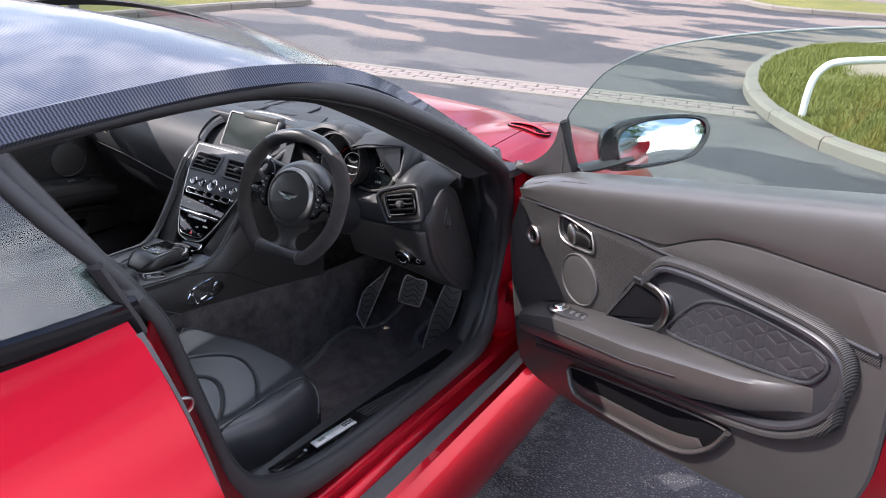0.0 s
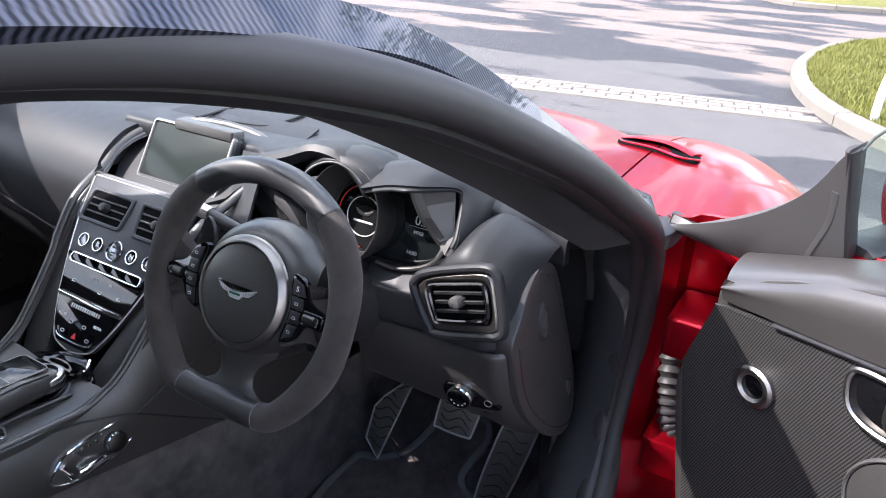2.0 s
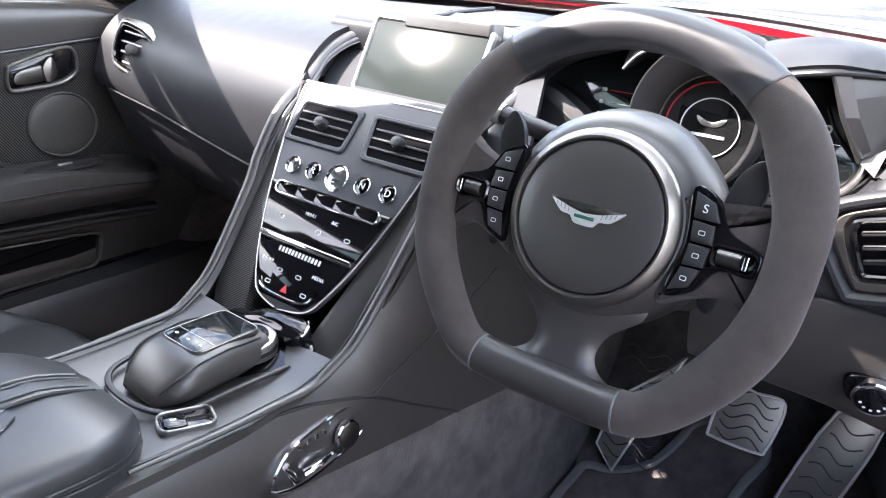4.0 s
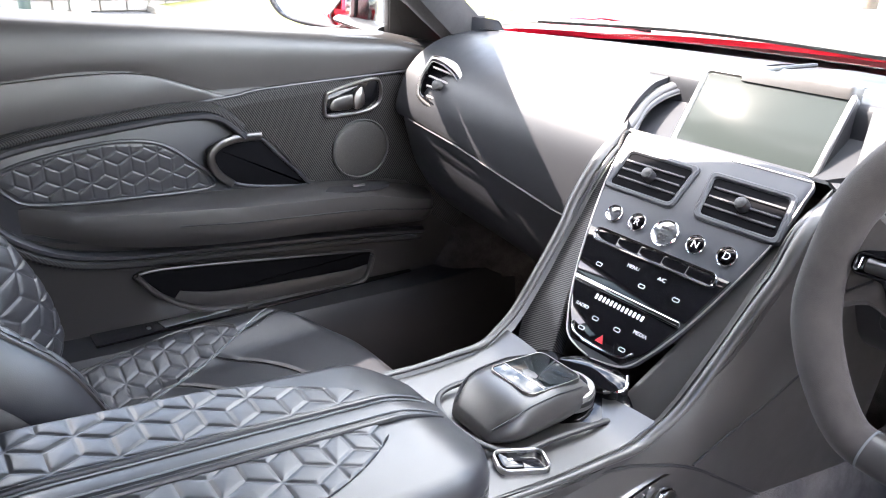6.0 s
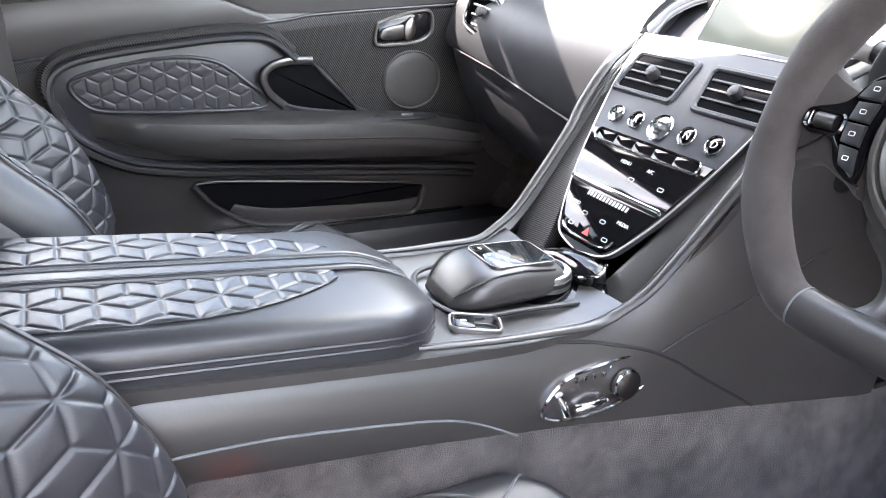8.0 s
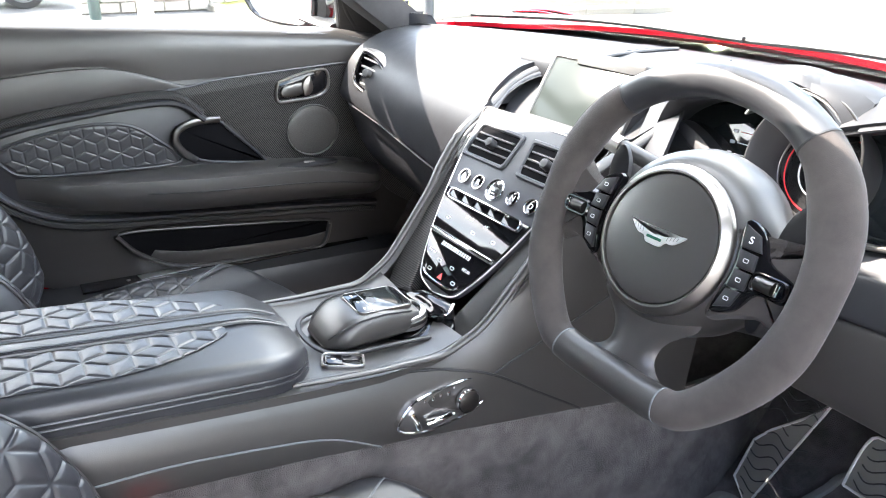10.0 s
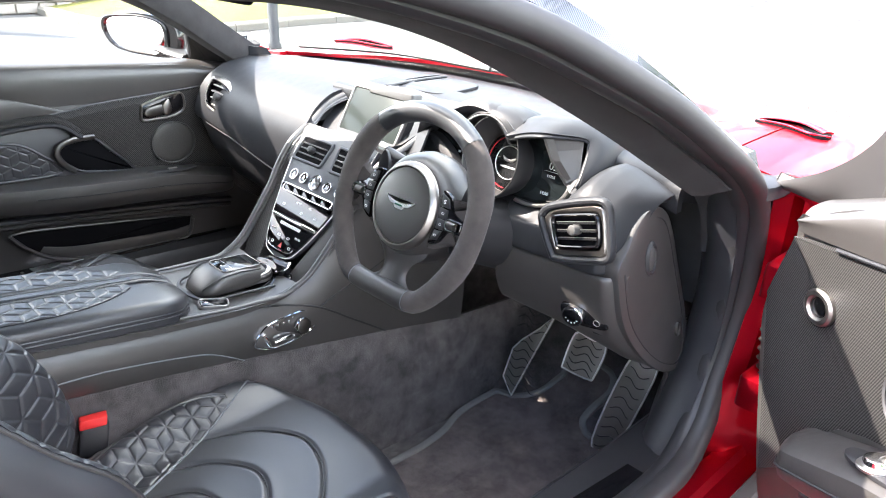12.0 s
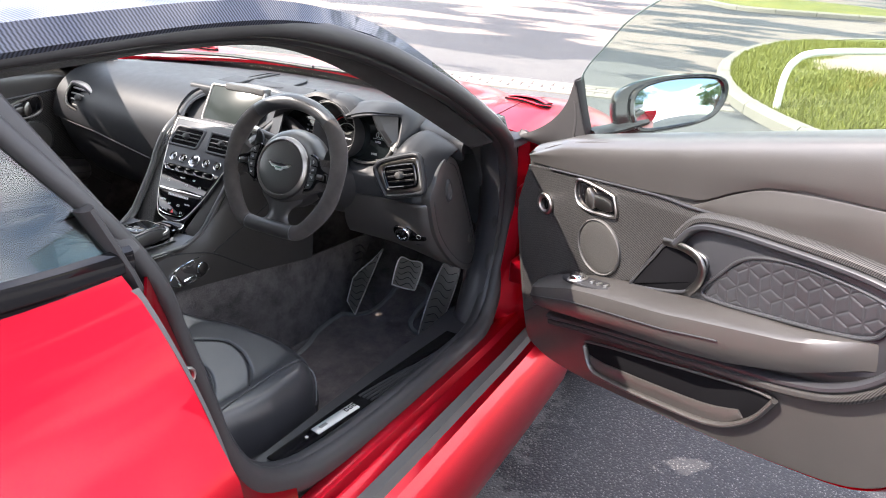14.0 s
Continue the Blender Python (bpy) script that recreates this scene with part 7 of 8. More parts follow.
    ins = np.vstack([rb[:50], smooth([(0.86, 0.63), (1.10, 0.66), (1.17, 0.70), (1.155, 0.755)], 4)])
    A("insert", slab(ins, X, -0.004, 0.001, 0.001), LEATHER, "smooth leather insert")
    # quilted panel
    qo = smooth([(1.085, 0.692), (1.045, 0.742), (0.995, 0.776), (0.92, 0.784), (0.82, 0.770), (0.772, 0.752), (0.782, 0.722), (0.82, 0.702), (0.95, 0.692)], 6, True)
    U, Vv = np.meshgrid(np.linspace(0.775, 1.080, 320), np.linspace(0, 1, 100), indexing="ij")
    top = np.interp(U, [0.775, 0.82, 0.92, 0.995, 1.045, 1.08], [0.752, 0.769, 0.783, 0.775, 0.742, 0.697])
    bot = np.interp(U, [0.775, 0.80, 0.84, 0.95, 1.08], [0.738, 0.712, 0.700, 0.692, 0.690])
    Z = bot + (top - bot) * Vv
    hh = 0.002 + 0.0014 * rhombille(U, Z + 0.004, 0.0235) * bump01(Vv, 0.03, 0.97, 0.06)
    A("quilting", sheet(np.stack([0.70 - hh, U, Z], 2), -0.004), LEATHER, "cube-quilted leather inlay", 60)
    A("quilt_piping", tube(np.array([X(u, v, 0.003) for u, v in qo]), 0.0032, sides=8, closed=True, up=(1, 0, 0)), LEATHER)
    # armrest
    rings = []
    for y in np.linspace(1.535, 0.7905, 50):
        k = np.clip((1.535 - y) / 0.05, 0, 1) ** 0.5 * np.clip((y - 0.79) / 0.06, 0, 1) ** 0.6
        zt = np.interp(y, [0.8, 0.90, 1.06, 1.30, 1.36, 1.535], [0.700, 0.686, 0.680, 0.662, 0.655, 0.615])
        zb = np.interp(y, [0.8, 0.9, 1.0, 1.25, 1.535], [0.655, 0.622, 0.605, 0.585, 0.560])
        dp = (0.012 + 0.068 * np.clip((y - 0.80) / 0.30, 0, 1) ** 0.8) * k
        rings.append([(0.706, y, zb), (0.70 - dp * 0.7, y, zb + 0.006), (0.70 - dp * 0.95, y, zb + (zt - zb) * 0.35), (0.70 - dp, y, zb + (zt - zb) * 0.62), (0.70 - dp * 0.93, y, zt - 0.006), (0.70 - dp * 0.75, y, zt), (0.706, y, zt + 0.004)])
    A("armrest", loft(rings), LEATHER_SOFT, "padded leather armrest")
    seam = np.array([np.array(r[3]) + np.array((-0.001, 0, 0.0)) for r in rings[2:36]])
    A("armrest_seam", tube(seam, 0.0016, sides=6, up=(1, 0, 0)), PLASTIC)
    swp = plane((0.655, 1.345, 0.661), (0, 1, -0.04), (-1, 0, -0.03))
    sw = A("switch_panel", slab(smooth([(-0.10, -0.018), (-0.06, 0.014), (0.02, 0.018), (0.06, 0.008), (0.06, -0.012), (0.0, -0.022)], 5, True), swp, -0.004, 0.001, 0.001), PLASTIC)
    if open_door:
        B("mirror_knob", slab(circle(0.015, 0.02, 0.0, 24), swp, -0.002, 0.012, 0.004), CHROME, sw)
        B("knob_base", ringplate(circle(0.021, 0.02, 0.0, 24), circle(0.015, 0.02, 0.0, 24), swp, 0.0, 0.004, 0.001), SATIN, sw)
        for i in range(3):
            B("switch", slab(rrect(0.009, 0.012, 0.003, -0.022 - 0.020 * i, -0.003), swp, -0.002, 0.005, 0.002), SATIN, sw)
    else:
        B("switch", slab(rrect(0.026, 0.007, 0.003, 0.0, -0.003), swp, -0.002, 0.004, 0.0015), SATIN, sw)
    # pull cup: a flat near-black sheet paints the shade of its recess
    cup = smooth([(1.075, 0.752), (1.10, 0.766), (1.165, 0.768), (1.20, 0.738), (1.262, 0.672), (1.245, 0.664), (1.16, 0.676), (1.115, 0.69), (1.085, 0.72)], 5, True)
    A("pull_cup", slab(inset(ccw(cup), 0.005), X, -0.004, 0.002, 0.001), RECESS_SHADE, "flat black sheet painted as the shade of the pull recess")
    A("cup_rim", ringplate(cup, inset(ccw(cup), 0.006), X, -0.004, 0.006, 0.002), LEATHER, "leather rim of the pull")
    A("pull_plate", tube(smooth([X(1.172, 0.768, 0.004), X(1.125, 0.770, 0.012), X(1.092, 0.762, 0.014), X(1.078, 0.742, 0.014), X(1.088, 0.715, 0.012), X(1.115, 0.690, 0.006)], 6), 0.0075, 0.0040, sides=12, up=(1, 0, 0)), DARKCHROME, "satin metal pull bracket")
    # release handle
    ho = smooth([(1.297, 0.789), (1.297, 0.824), (1.312, 0.836), (1.390, 0.853), (1.416, 0.845), (1.416, 0.808), (1.388, 0.790), (1.34, 0.786)], 6, True)
    hd = A("release_handle", ringplate(ho, inset(ccw(ho), 0.006), X, -0.003, 0.006, 0.002), BRONZE, "dark satin release handle")
    B("recess", slab(inset(ccw(ho), 0.0055), X, -0.003, 0.0008, 0.0005), PIANO, hd)
    B("lever", slab(smooth([(1.308, 0.800), (1.313, 0.819), (1.350, 0.826), (1.362, 0.820), (1.362, 0.804), (1.34, 0.798)], 4, True), X, 0.0, 0.006, 0.003, 0.001), DARKCHROME, hd)
    B("lever_head", slab(smooth([(1.356, 0.800), (1.354, 0.824), (1.366, 0.838), (1.374, 0.836), (1.378, 0.812), (1.370, 0.800)], 4, True), X, 0.002, 0.011, 0.004, 0.002), BRONZE, hd)
    # speaker
    sy = 1.352 if open_door else 1.374
    sp = A("speaker", ringplate(circle(0.062, sy, 0.720, 48, 0.057), circle(0.0585, sy, 0.720, 48, 0.0535), X, -0.003, 0.005, 0.002), RUBBER_MID, "round speaker grille")
    B("grille", slab(circle(0.0575, sy, 0.720, 48, 0.0525), X, -0.003, 0.0025, 0.001, 0.002), MESHGRILL, sp)
    # sill button bezel near the hinge
    bz = A("lock_bezel", ringplate(circle(0.026, 1.523, 0.784, 36, 0.024), circle(0.0145, 1.523, 0.784, 36, 0.0135), X, -0.003, 0.007, 0.003), BRONZE, "silver bezel of the key switch")
    B("bore", slab(circle(0.015, 1.523, 0.784, 24, 0.014), X, -0.003, 0.002, 0.001), PIANO, bz)
    # pocket: flat near-black sheet painted as its inner shade, framed by a raised lip
    po = smooth([(1.400, 0.498), (1.385, 0.455), (1.345, 0.444), (1.20, 0.452), (1.06, 0.468), (0.99, 0.505), (0.945, 0.555), (1.0, 0.556), (1.2, 0.530), (1.38, 0.505)], 5, True)
    A("pocket", slab(inset(ccw(po), 0.002), X, -0.004, 0.001, 0.0005), RECESS_SHADE, "flat black sheet painted as the shade in the map pocket")
    lipp = smooth([(1.40, 0.495), (1.385, 0.452), (1.345, 0.441), (1.20, 0.449), (1.06, 0.465), (0.985, 0.505), (0.940, 0.558)], 6)
    A("pocket_lip", tube(np.array([X(u, v, 0.006) for u, v in lipp]), 0.005, 0.007, sides=10, up=(1, 0, 0)), LEATHER_SOFT, "leather pocket lip")
    A("pocket_seam", tube(np.array([X(u, v, 0.004) for u, v in smooth([(0.945, 0.560), (1.0, 0.559), (1.2, 0.533), (1.38, 0.508), (1.402, 0.495)], 6)]), 0.003, 0.004, sides=8, up=(1, 0, 0)), LEATHER_SOFT)
    A("pocket_floor", slab(np.vstack([smooth([(1.392, 0.475), (1.38, 0.452), (1.345, 0.444), (1.20, 0.452), (1.06, 0.468), (1.0, 0.50)], 5), smooth([(1.01, 0.512), (1.08, 0.494), (1.20, 0.482), (1.345, 0.472)], 4)]), X, 0.0, 0.004, 0.002), LEATHER_SOFT, "sloping pocket floor")
    # sail, glass, mirror
    G = lambda u, v, h: (0.790 - 0.40 * (v - 0.95) - h, u, v)
    sail_grey = plain("sail_plastic", (0.070, 0.067, 0.066), 0.42)
    upper = smooth([(1.460, 1.040), (1.474, 1.028), (1.515, 0.992), (1.57, 0.960), (1.635, 0.934), (1.70, 0.916), (1.764, 0.903)], 5)
    lower = smooth([(1.502, 0.880), (1.510, 0.878), (1.535, 0.874), (1.58, 0.872), (1.64, 0.878), (1.70, 0.886), (1.764, 0.896)], 5)
    A("sail", sheet(np.array([[G(*(a + (b - a) * k), 0.013 + 0.004 * math.sin(math.pi * k)) for k in np.linspace(0, 1, 7)] for a, b in zip(upper, lower)]), 0.022), sail_grey, "dark grey triangular sail panel")
    A("sail_fold", tube(smooth([G(1.484, 0.995, 0.013), G(1.500, 0.960, 0.014), G(1.535, 0.915, 0.014), G(1.556, 0.885, 0.013)], 5), 0.006, 0.0035, sides=8, up=(1, 0, 0)), sail_grey)
    A("sail_edge", tube([G(1.500, 0.890, 0.006), G(1.482, 0.965, 0.006), G(1.462, 1.040, 0.005)], 0.006, 0.009, sides=8, up=(1, 0, 0)), RUBBER)
    gtop = smooth([(1.500, 0.915), (1.462, 1.034), (1.34, 1.108), (1.25, 1.150), (1.12, 1.182), (0.95, 1.196), (0.76, 1.196), (0.62, 1.186)], 5)
    gr = [[np.array(G(u, 0.90 + (v - 0.90) * s, 0.0)) for s in np.linspace(0, 1, 6)] for u, v in gtop]
    gl = A("window_glass", sheet(np.array(gr), 0.004), GREENGLASS if open_door else GLASS, "clear frameless door glass")
    gl.visible_shadow = False
    A("glass_rim", tube(np.array([r[-1] for r in gr]), 0.0016, sides=6, up=(1, 0, 0)), DARKGLASS)
    # exterior mirror
    A("mirror_arm", tube(smooth([(0.80, 1.50, 0.922), (0.86, 1.49, 0.925), (0.93, 1.475, 0.935)], 5), 0.035, 0.011, sides=10, up=(0, 0, 1)), PLASTIC, "black mirror arm")
    c = np.array((0.985, 1.425, 0.968))
    face = plane(c, (0.92, -0.38, 0.03) if open_door else (0.86, -0.50, 0.03), (0.0, 0.05, 1))
    mo = smooth([(-0.112, -0.012), (-0.098, 0.038), (-0.03, 0.056), (0.07, 0.052), (0.112, 0.034), (0.108, -0.008), (0.068, -0.044), (-0.02, -0.054), (-0.092, -0.050)], 6, True)
    rings = []
    for dd, k in ((0.0, 1.0), (-0.012, 1.03), (-0.04, 1.0), (-0.075, 0.82), (-0.095, 0.5), (-0.10, 0.15)):
        rings.append([face((u - 0.010) * k * (1.12 if u < 0 else 1.0), v * k * 1.04, dd) for u, v in mo])
    v, f = loft(rings)
    cs = A("mirror_case", (v, [tuple(reversed(q)) for q in f]), PIANO, "gloss black mirror case")
    B("mirror_rim", ringplate(mo * 0.98, mo * 0.86, face, -0.002, 0.007, 0.003), PIANO, cs)
    gm = ccw(mo * 0.87)
    disc = loft([[face(u, v, -0.001) for u, v in gm]] + [[face(u * q, v * q, 0.0010 + 0.0036 * (1 - q * q)) for u, v in gm] for q in np.linspace(1.0, 0.04, 14)])
    B("mirror_glass", disc, MIRROR, cs, "convex mirror glass")


SWING = Matrix(((0.54, -0.82, -0.1899, 1.9532), (0.84, 0.5394, 0.0594, 0.0084), (0.0537, -0.1916, 0.98, 0.3345), (0, 0, 0, 1)))
door(SWING, True)
door(Matrix.Diagonal((-1, 1, 1, 1)), False)


# ---- seats ----
def quilt(u, v, size):
    return rhombille(u, v, size)


def seat(cx, inner, quilted, front=1.205):
    """Bucket seat; inner is the side (+1 or -1) on which the tunnel lies, quilted the sides with a quilted cushion bolster."""
    t = thing("bucket_seat", (cx, 0.85, 0.22), "black leather sports seat with cube-quilted bolsters", "seat", "front seats")
    w, y0 = 0.247, 0.66
    # seams of the cushion, as (out from the middle towards the door, y)
    lines = [smooth([(-0.150, 0.90), (-0.130, 0.975), (-0.095, 1.045), (-0.03, 1.090), (0.035, 1.084), (0.10, 1.045), (0.150, 0.99)], 10),
             smooth([(-0.105, 0.88), (-0.075, 0.95), (-0.02, 0.992), (0.03, 0.990), (0.085, 0.952), (0.125, 0.90), (0.140, 0.84)], 10),
             smooth([(-0.075, 0.80), (-0.04, 0.895), (0.01, 0.920), (0.06, 0.912), (0.110, 0.87), (0.145, 0.80)], 10),
             smooth([(0.200, 1.118), (0.178, 1.05), (0.172, 0.96), (0.178, 0.89), (0.188, 0.80)], 10)]

    def waist(y):
        return 1 - 0.17 * np.clip((0.97 - y) / 0.14, 0, 1) ** 1.3

    def top(x, y):
        e = np.clip(np.abs(x - cx) / (w * waist(y)), 0, 1)
        fr = front - 0.125 * e ** 3.0
        b = np.clip((e - 0.50) / 0.32, 0, 1)
        b = b * b * (3 - 2 * b)
        k = np.clip((y - y0) / 0.55, 0, 1)
        z = 0.472 + 0.020 * k + 0.032 * b * (1 - 0.5 * k ** 2)
        z = z - 0.13 * (1 - np.sqrt(np.maximum(0, 1 - np.clip((e - 0.84) / 0.16, 0, 1) ** 2)))
        q = np.clip((y - (fr - 0.055)) / 0.055, 0, 1)
        return z - 0.11 * (1 - np.sqrt(np.maximum(0, 1 - q ** 2)))
    n, k = 200, 180
    yy, xx = np.meshgrid(np.linspace(0, 1, n) ** 0.85, np.sin(np.linspace(-1, 1, k) * math.pi / 2), indexing="ij")
    Y = y0 + (front - 0.125 * np.abs(xx) ** 3.0 - y0) * yy
    X = cx + w * xx * waist(Y)
    Z = top(X, Y)
    for ln in lines:
        d = np.full(X.shape, 1.0)
        for a, b in zip(ln[:-1], ln[1:]):
            ab = b - a
            px, py = -inner * (X - cx) - a[0], Y - a[1]
            h = np.clip((px * ab[0] + py * ab[1]) / (ab @ ab), 0, 1)
            d = np.minimum(d, np.hypot(px - h * ab[0], py - h * ab[1]))
        Z = Z - 0.0035 * np.exp(-(d / 0.0035) ** 2) + 0.0012 * np.exp(-(d / 0.016) ** 2)
    put("cushion", sheet(np.stack([X, Y, Z], 2), -0.06), LEATHER, t, "smooth black leather cushion", 60)
    for ln in lines:
        put("seam", tube(np.array([(cx - inner * u, v, float(top(cx - inner * u, v)) - 0.0006) for u, v in ln]), 0.0012, sides=6), PLASTIC, t)
    # quilted cushion bolsters between a straight seam and a bowed one
    for sd in quilted:
        vy, vx = np.meshgrid(np.linspace(0.74, 1.046, 300), np.linspace(0, 1, 90), indexing="ij")
        lo = np.interp(vy, [0.74, 0.80, 0.83, 0.884, 0.962, 1.046], [0.030, 0.055, 0.070, 0.093, 0.133, 0.173])
        hi = np.interp(vy, [0.74, 0.80, 0.85, 0.894, 0.935, 0.968, 1.0, 1.03, 1.046], [0.120, 0.154, 0.182, 0.197, 0.206, 0.209, 0.203, 0.188, 0.1735])
        U = lo + (hi - lo) * vx
        Xq = cx + sd * U
        Zq = top(Xq, vy) + 0.0005 + 0.0022 * quilt(vy, U * 1.02, 0.0255) * bump01(vx, 0.0, 1.0, 0.05)
        g = np.stack([Xq, vy, Zq], 2)
        put("cushion_quilting", sheet(g if sd < 0 else g, -0.003 if sd > 0 else 0.003), LEATHER, t, "cube-quilted cushion bolster", 60)
        for off in (0.004, 0.011):
            put("piping", tube(np.array([(cx + sd * (u + off), v, float(top(cx + sd * (u + off), v)) + 0.001) for u, v in zip(hi[::5, 0], vy[::5, 0])]), 0.0024, sides=6), LEATHER_SOFT, t)
        ln = [(0.03, 0.74), (0.093, 0.884), (0.173, 1.046), (0.222, 1.120)]
        ln = smooth(ln, 8)
        put("cross_seam", tube(np.array([(cx + sd * u, v, float(top(cx + sd * u, v)) + 0.0006) for u, v in ln]), 0.0018, sides=6), THREAD, t)
    # front corner piping and base
    put("corner_piping", tube(smooth([(cx - inner * 0.175, 1.075, float(top(cx - inner * 0.175, 1.075)) + 0.001), (cx - inner * 0.200, 1.118, 0.482), (cx - inner * 0.212, 1.128, 0.45), (cx - inner * 0.218, 1.122, 0.40)], 6), 0.0018, sides=6), THREAD, t)
    rings = []
    for z, s in ((0.23, 0.86), (0.30, 0.93), (0.40, 0.97)):
        rings.append([(cx + w * s * u, y0 + (1.16 - y0) * v, z) for u, v in rrect(2, 1, 0.25, 0, 0.5)])
    put("base", loft(rings), PLASTIC, t, "black seat base")
    # backrest: crest line of the bolsters, a hollow between them
    cb = cx - inner * -0.008
    zs_ = np.array([0.40, 0.47, 0.52, 0.57, 0.60, 0.65, 0.70, 0.735, 0.785, 0.845, 0.93, 1.06])
    ys_ = np.array([0.735, 0.760, 0.778, 0.795, 0.795, 0.785, 0.765, 0.745, 0.700, 0.655, 0.585, 0.475])
    crest = smooth(np.c_[ys_, zs_], 8)
    cs = np.r_[0, np.cumsum(np.linalg.norm(np.diff(crest, axis=0), axis=1))]
    L = cs[-1]

    def back(s, u, lift=0.0):
        """Point on the backrest: s along the crest, u across from -1 to 1."""
        cy, cz = np.interp(s, cs, crest[:, 0]), np.interp(s, cs, crest[:, 1])
        half = 0.212 - 0.045 * np.clip((s - 0.45) / 0.35, 0, 1) ** 1.5
        a = np.abs(u)
        b = np.clip((a - 0.36) / 0.44, 0, 1)
        d = -0.095 * (1 - b * b * (3 - 2 * b)) - 0.045 * (1 - np.sqrt(np.maximum(0, 1 - np.clip((a - 0.80) / 0.20, 0, 1) ** 2))) + lift
        return np.stack([cb + half * u + lift * 0.6 * -np.sign(u) * (a > 0.36), cy + d * 0.90, cz + d * 0.43], -1)
    ss, uu = np.meshgrid(np.linspace(0, L, 90), np.sin(np.linspace(-1, 1, 70) * math.pi / 2), indexing="ij")
    gb = back(ss, uu)
    put("backrest", sheet(gb, 0.04), LEATHER, t, "black leather backrest", 60)
    for sd in (1, -1):
        s2, u2 = np.meshgrid(np.linspace(0.09, 0.62, 460), np.linspace(0.42, 0.82, 90), indexing="ij")
        h = 0.0005 + 0.0024 * quilt(s2, u2 * 0.30, 0.030) * bump01(u2, 0.42, 0.82, 0.02)
        g = back(s2, sd * u2, h)
        put("bolster_quilting", sheet(g, 0.003 if sd > 0 else -0.003), LEATHER, t, "cube-quilted backrest bolster", 60)
        ed = back(np.linspace(0.03, L - 0.05, 50), np.full(50, sd * 0.855), 0.001)
        put("bolster_piping", tube(ed, 0.0022, sides=6, up=(1, 0, 0)), LEATHER_SOFT, t)
        edge = gb[:, -1 if sd > 0 else 0][::4]
        if sd == inner:
            rows = [edge + np.array((sd * dx, -dy * 0.94, -dy * 0.30)) for dx, dy in ((-0.004, -0.004), (0.003, 0.004), (0.007, 0.03), (0.008, 0.08), (0.004, 0.15), (-0.01, 0.24))]
            g = np.stack(rows, 0)
            put("side_panel", sheet(g if sd > 0 else g[:, ::-1], -0.01), LEATHER_SOFT, t, "smooth leather bolster side")
            put("side_seam", tube(rows[2] + np.array((sd * 0.001, 0, 0)), 0.0022, sides=6, up=(1, 0, 0)), PLASTIC, t)
        else:
            rows = [edge + np.array((sd * dx, -dy * 0.94, -dy * 0.30)) for dx, dy in ((-0.004, -0.004), (0.001, 0.01), (-0.004, 0.05), (-0.02, 0.12))]
            g = np.stack(rows, 0)
            put("side_panel", sheet(g if sd > 0 else g[:, ::-1], -0.01), LEATHER_SOFT, t, "smooth leather bolster side")
    rear = [[(cx + u, 0.62 - 0.40 * s_ - 0.06, 0.40 + 0.66 * s_) for u in np.linspace(-0.19, 0.19, 6)] for s_ in np.linspace(0, 1, 6)]
    put("back_shell", sheet(np.array(rear), 0.02), PLASTIC, t, "black rear shell of the seat")


seat(0.352, -1, (-1,))
seat(-0.352, 1, (-1, 1), 1.238)

BK = thing("seat_belt_buckle", (0.09, 0.83, 0.36), "black seat belt buckle with a red button", "buckle")
BP = lambda z: plane((0.142, 0.830 - 0.10 * (0.53 - z), z), (0.25, 0.97, 0), (-0.05, 0.22, 0.97))
put("stalk", slab(rrect(0.034, 0.13, 0.008), BP(0.468), -0.008, 0.010, 0.004), PLASTIC, BK)
put("body", slab(rrect(0.042, 0.050, 0.006), BP(0.516), -0.011, 0.013, 0.004), PLASTIC, BK)
put("red_button", slab(rrect(0.040, 0.016, 0.003), BP(0.546), -0.009, 0.011, 0.002), BUCKLERED, BK, "red release button")


# ---- pedals and mat ----
def pedal(name, c, u, v, outline, label):
    t = thing(name, tuple(c), label, "pedal", "pedals")
    P = plane(c, u, v)
    put("pad", slab(outline, P, -0.008, 0.0, 0.003), plain("etched_" + name, (0.38, 0.37, 0.34), 0.44, 0.9), t, "etched dark metal pad")
    put("rim", tube(np.array([P(a, b, 0.0) for a, b in ccw(outline)]), 0.0022, sides=6, closed=True, up=(0, -1, 0.3)), BRIGHT, t)
    lo, hi = outline.min(0), outline.max(0)
    rows_ = 5 if hi[1] - lo[1] < 0.1 else 11
    for i in range(rows_):
        f = (i + 0.7) / (rows_ + 0.4)
        yv = lo[1] + (hi[1] - lo[1]) * f
        near = outline[np.abs(outline[:, 1] - yv) < 0.03]
        if len(near) < 2 or np.ptp(near[:, 0]) < 0.03:
            near = outline
        xs = np.linspace(near[:, 0].min() + 0.010, near[:, 0].max() - 0.010, 14)
        put("tread_line", tube(np.array([P(a, yv + 0.007 * math.sin(a * 120 + 0.5 * i), 0.0002) for a in xs]), 0.0013, sides=5, up=(0, -1, 0.3)), RUBBER, t)
    return t


pedal("brake_pedal", (0.438, 1.728, 0.434), (1, 0, 0), (0.1, 0.30, 0.95), smooth([(-0.038, 0.040), (0.0, 0.042), (0.040, 0.040), (0.041, -0.030), (0.030, -0.042), (-0.030, -0.044), (-0.040, -0.034)], 5, True), "square dark metal brake pedal with bright rim")
pedal("accelerator_pedal", (0.545, 1.735, 0.365), (1, 0.05, -0.1), (0.22, 0.15, 0.96), smooth([(-0.028, 0.12), (0.028, 0.12), (0.030, -0.11), (0.018, -0.122), (-0.026, -0.118)], 5, True), "long dark metal accelerator pedal")
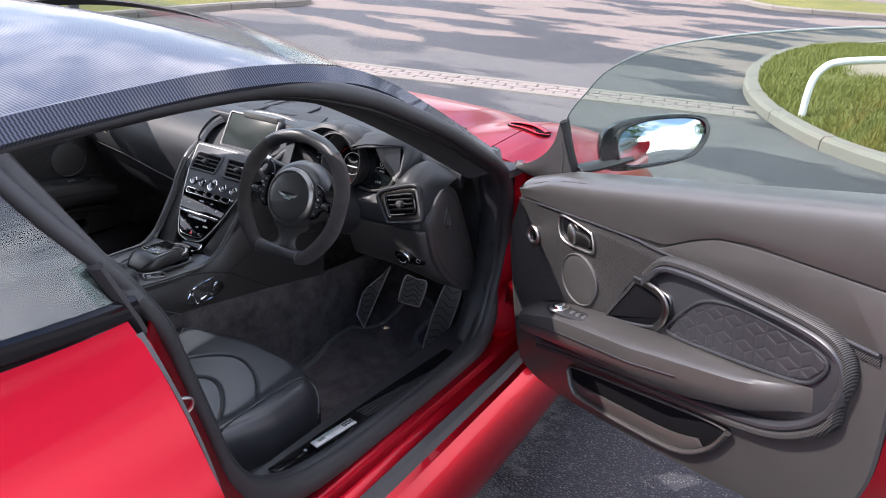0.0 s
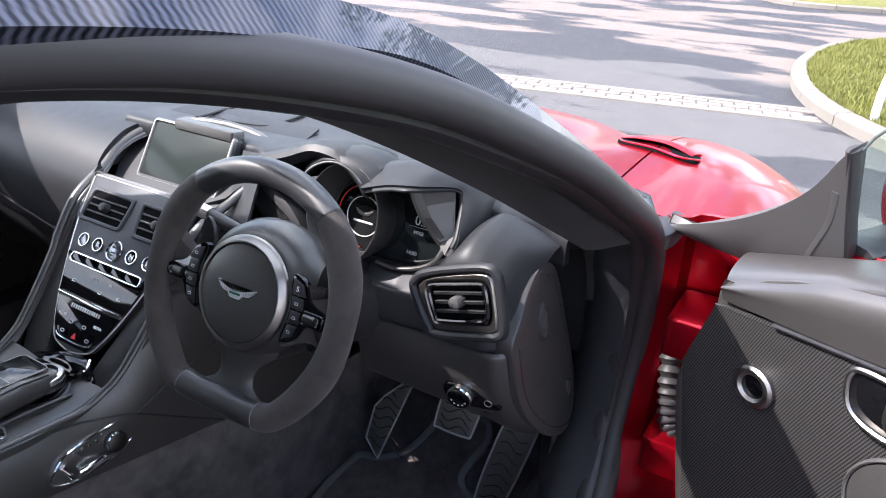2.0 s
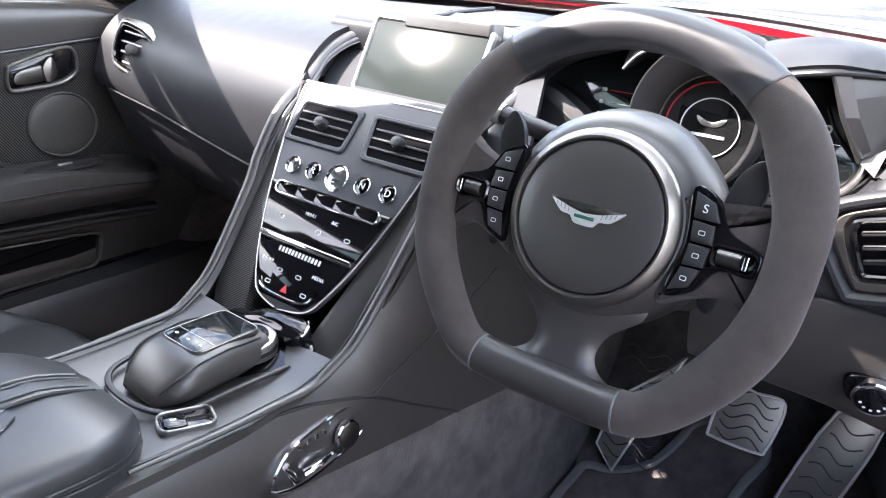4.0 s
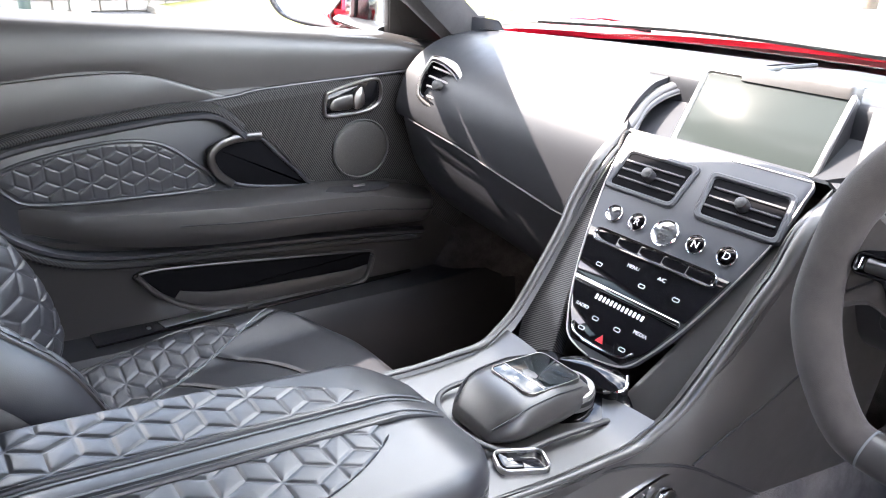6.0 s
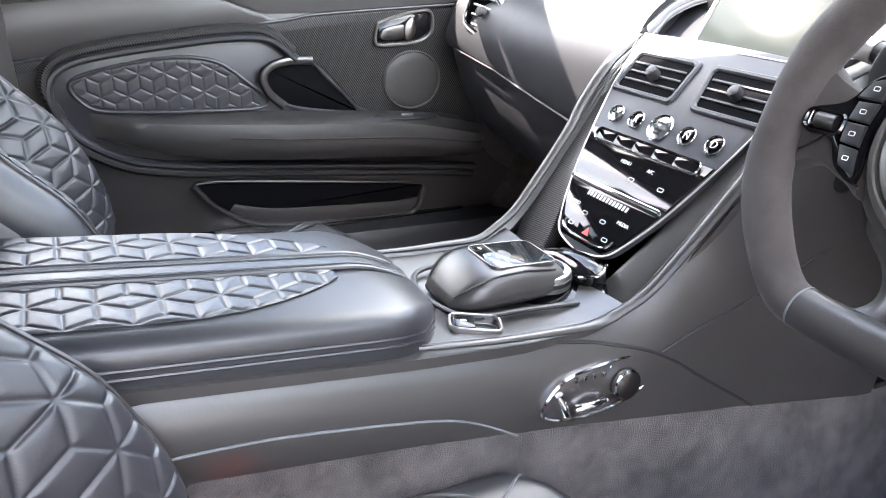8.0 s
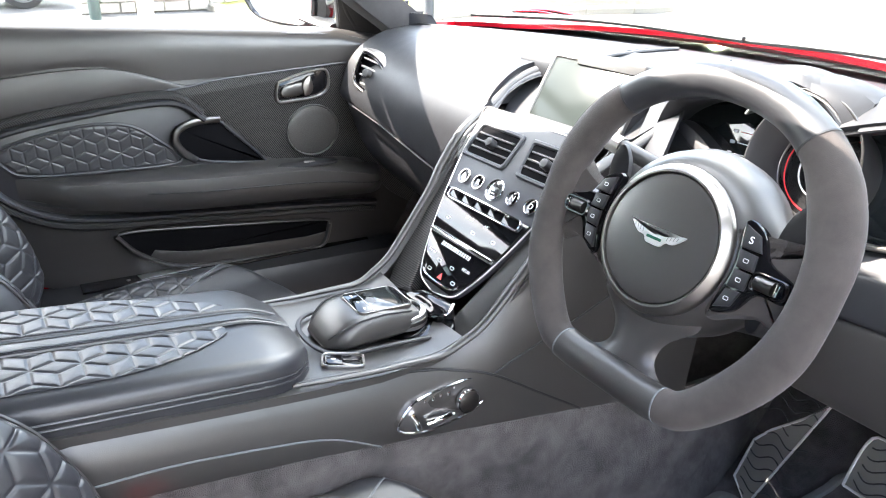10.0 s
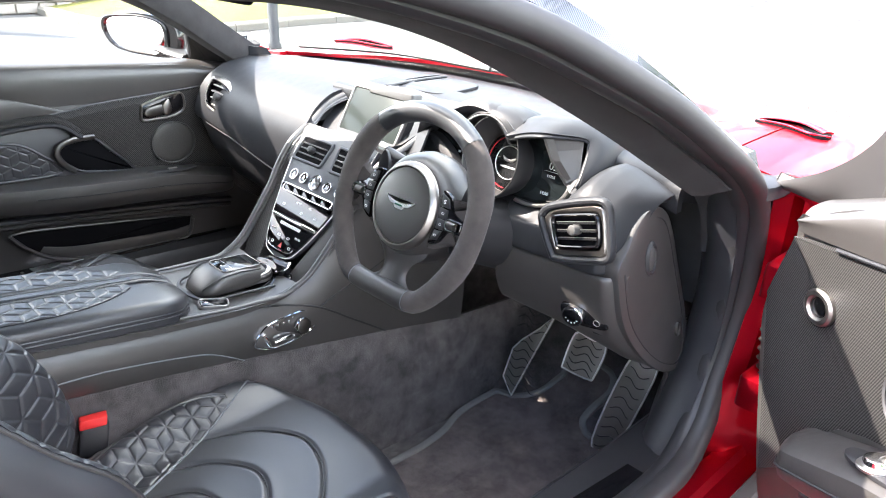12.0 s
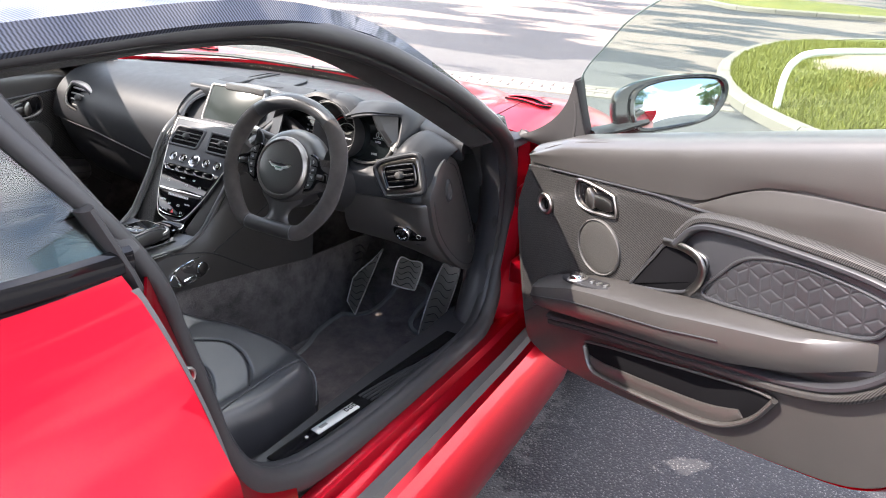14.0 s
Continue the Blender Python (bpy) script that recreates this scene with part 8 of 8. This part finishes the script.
pedal("foot_rest", (0.280, 1.735, 0.36), (1, 0, 0), (0, 0.2, 0.98), np.array([(0.052, 0.120), (0.018, 0.074), (-0.022, 0.03), (-0.042, 0.0), (-0.053, -0.078), (-0.018, -0.114)]), "dark metal foot rest plate")


def mat_rug():
    t = thing("floor_mat", (0.40, 1.3, 0.22), "brownish black pile floor mat with grey piped edge", "floor mat")
    o = smooth([(0.25, 0.95), (0.58, 0.95), (0.60, 1.4), (0.585, 1.60), (0.565, 1.715), (0.527, 1.729), (0.473, 1.729), (0.446, 1.746), (0.452, 1.777), (0.467, 1.812), (0.45, 1.838), (0.40, 1.842), (0.352, 1.818), (0.340, 1.793), (0.312, 1.750), (0.264, 1.724), (0.222, 1.712), (0.215, 1.68), (0.219, 1.579), (0.251, 1.432)], 5, True)
    lift = lambda v: 0.9 * max(0, v - 1.72)
    put("mat_body", slab(o, lambda u, v, h: (u, v, 0.222 + lift(v) + h), -0.006, 0.012, 0.004), MATPILE, t)
    put("piping", tube(np.array([(u, v, 0.239 + lift(v)) for u, v in o]), 0.008, 0.006, True, 8), RUBBER_GREY, t, "grey piped edge")


mat_rug()

# kick panel trim between dash and seal
for sx in (1, -1):
    m = Matrix.Diagonal((sx, 1, 1, 1))
    sy_ = lambda z: np.interp(z, [0.42, 0.48, 0.58, 0.69, 0.80, 0.89, 0.95], [1.58, 1.625, 1.680, 1.70, 1.690, 1.655, 1.60])
    g = [[(0.600, sy_(z) + 0.20, z), (0.650, sy_(z) + 0.07, z), (0.668, sy_(z) + 0.018, z), (0.688, sy_(z) - 0.006, z), (0.712, sy_(z) - 0.018, z), (0.738, sy_(z) - 0.020, z)] for z in np.linspace(0.40, 0.93, 30)]
    put("kick_panel", sheet(np.array(g), 0.006), LEATHER if sx > 0 else CARPET, CAR, "dark kick panel beside the footwell", m=m)
    g = [[(x, sy_(z) + 0.06 + 0.02 * (0.66 - x) / 0.2, z) for x in (0.46, 0.52, 0.58, 0.63, 0.662)] for z in np.linspace(0.64, 0.93, 10)]
    put("dash_end_panel", sheet(np.array(g), 0.006), LINING, CAR, "dark panel closing the dash end", m=m)
    put("kick_seam", tube(np.array([(0.655, 1.735, 0.566), (0.69, 1.685, 0.572), (0.735, 1.668, 0.585)]), 0.002, sides=6), SATIN, CAR, m=m)

for sx in (1, -1):
    g = [[(0.700 - 0.03 * max(0, (z - 0.8) / 0.3), y, z) for z in np.linspace(0.30, 1.06, 10)] for y in np.linspace(0.0, 0.52 if sx > 0 else 0.70, 12)]
    put("rear_side_trim", sheet(np.array(g), 0.01), LEATHER_SOFT, CAR, "dark leather side trim behind the door", m=Matrix.Diagonal((sx, 1, 1, 1)))

# cabin rear: parcel shelf and rear bulkhead close the interior
put("rear_bulkhead", sheet(np.array([[(x, 0.18 - 0.3 * (z - 0.3), z) for x in np.linspace(-0.7, 0.7, 12)] for z in np.linspace(0.2, 1.0, 8)]), 0.03), CARPET, CAR, "black carpeted rear bulkhead")
put("parcel_shelf", box(-0.70, 0.70, -0.75, 0.0, 0.96, 0.99, 0.01), LINING, CAR, "dark parcel shelf")
put("rear_view_mirror", slab(rrect(0.22, 0.055, 0.02), plane((0.0, 1.17, 1.175), (1, 0, 0), (0, 0.2, 1)), -0.02, 0.01, 0.008), PIANO, CAR, "black interior mirror")

setts()
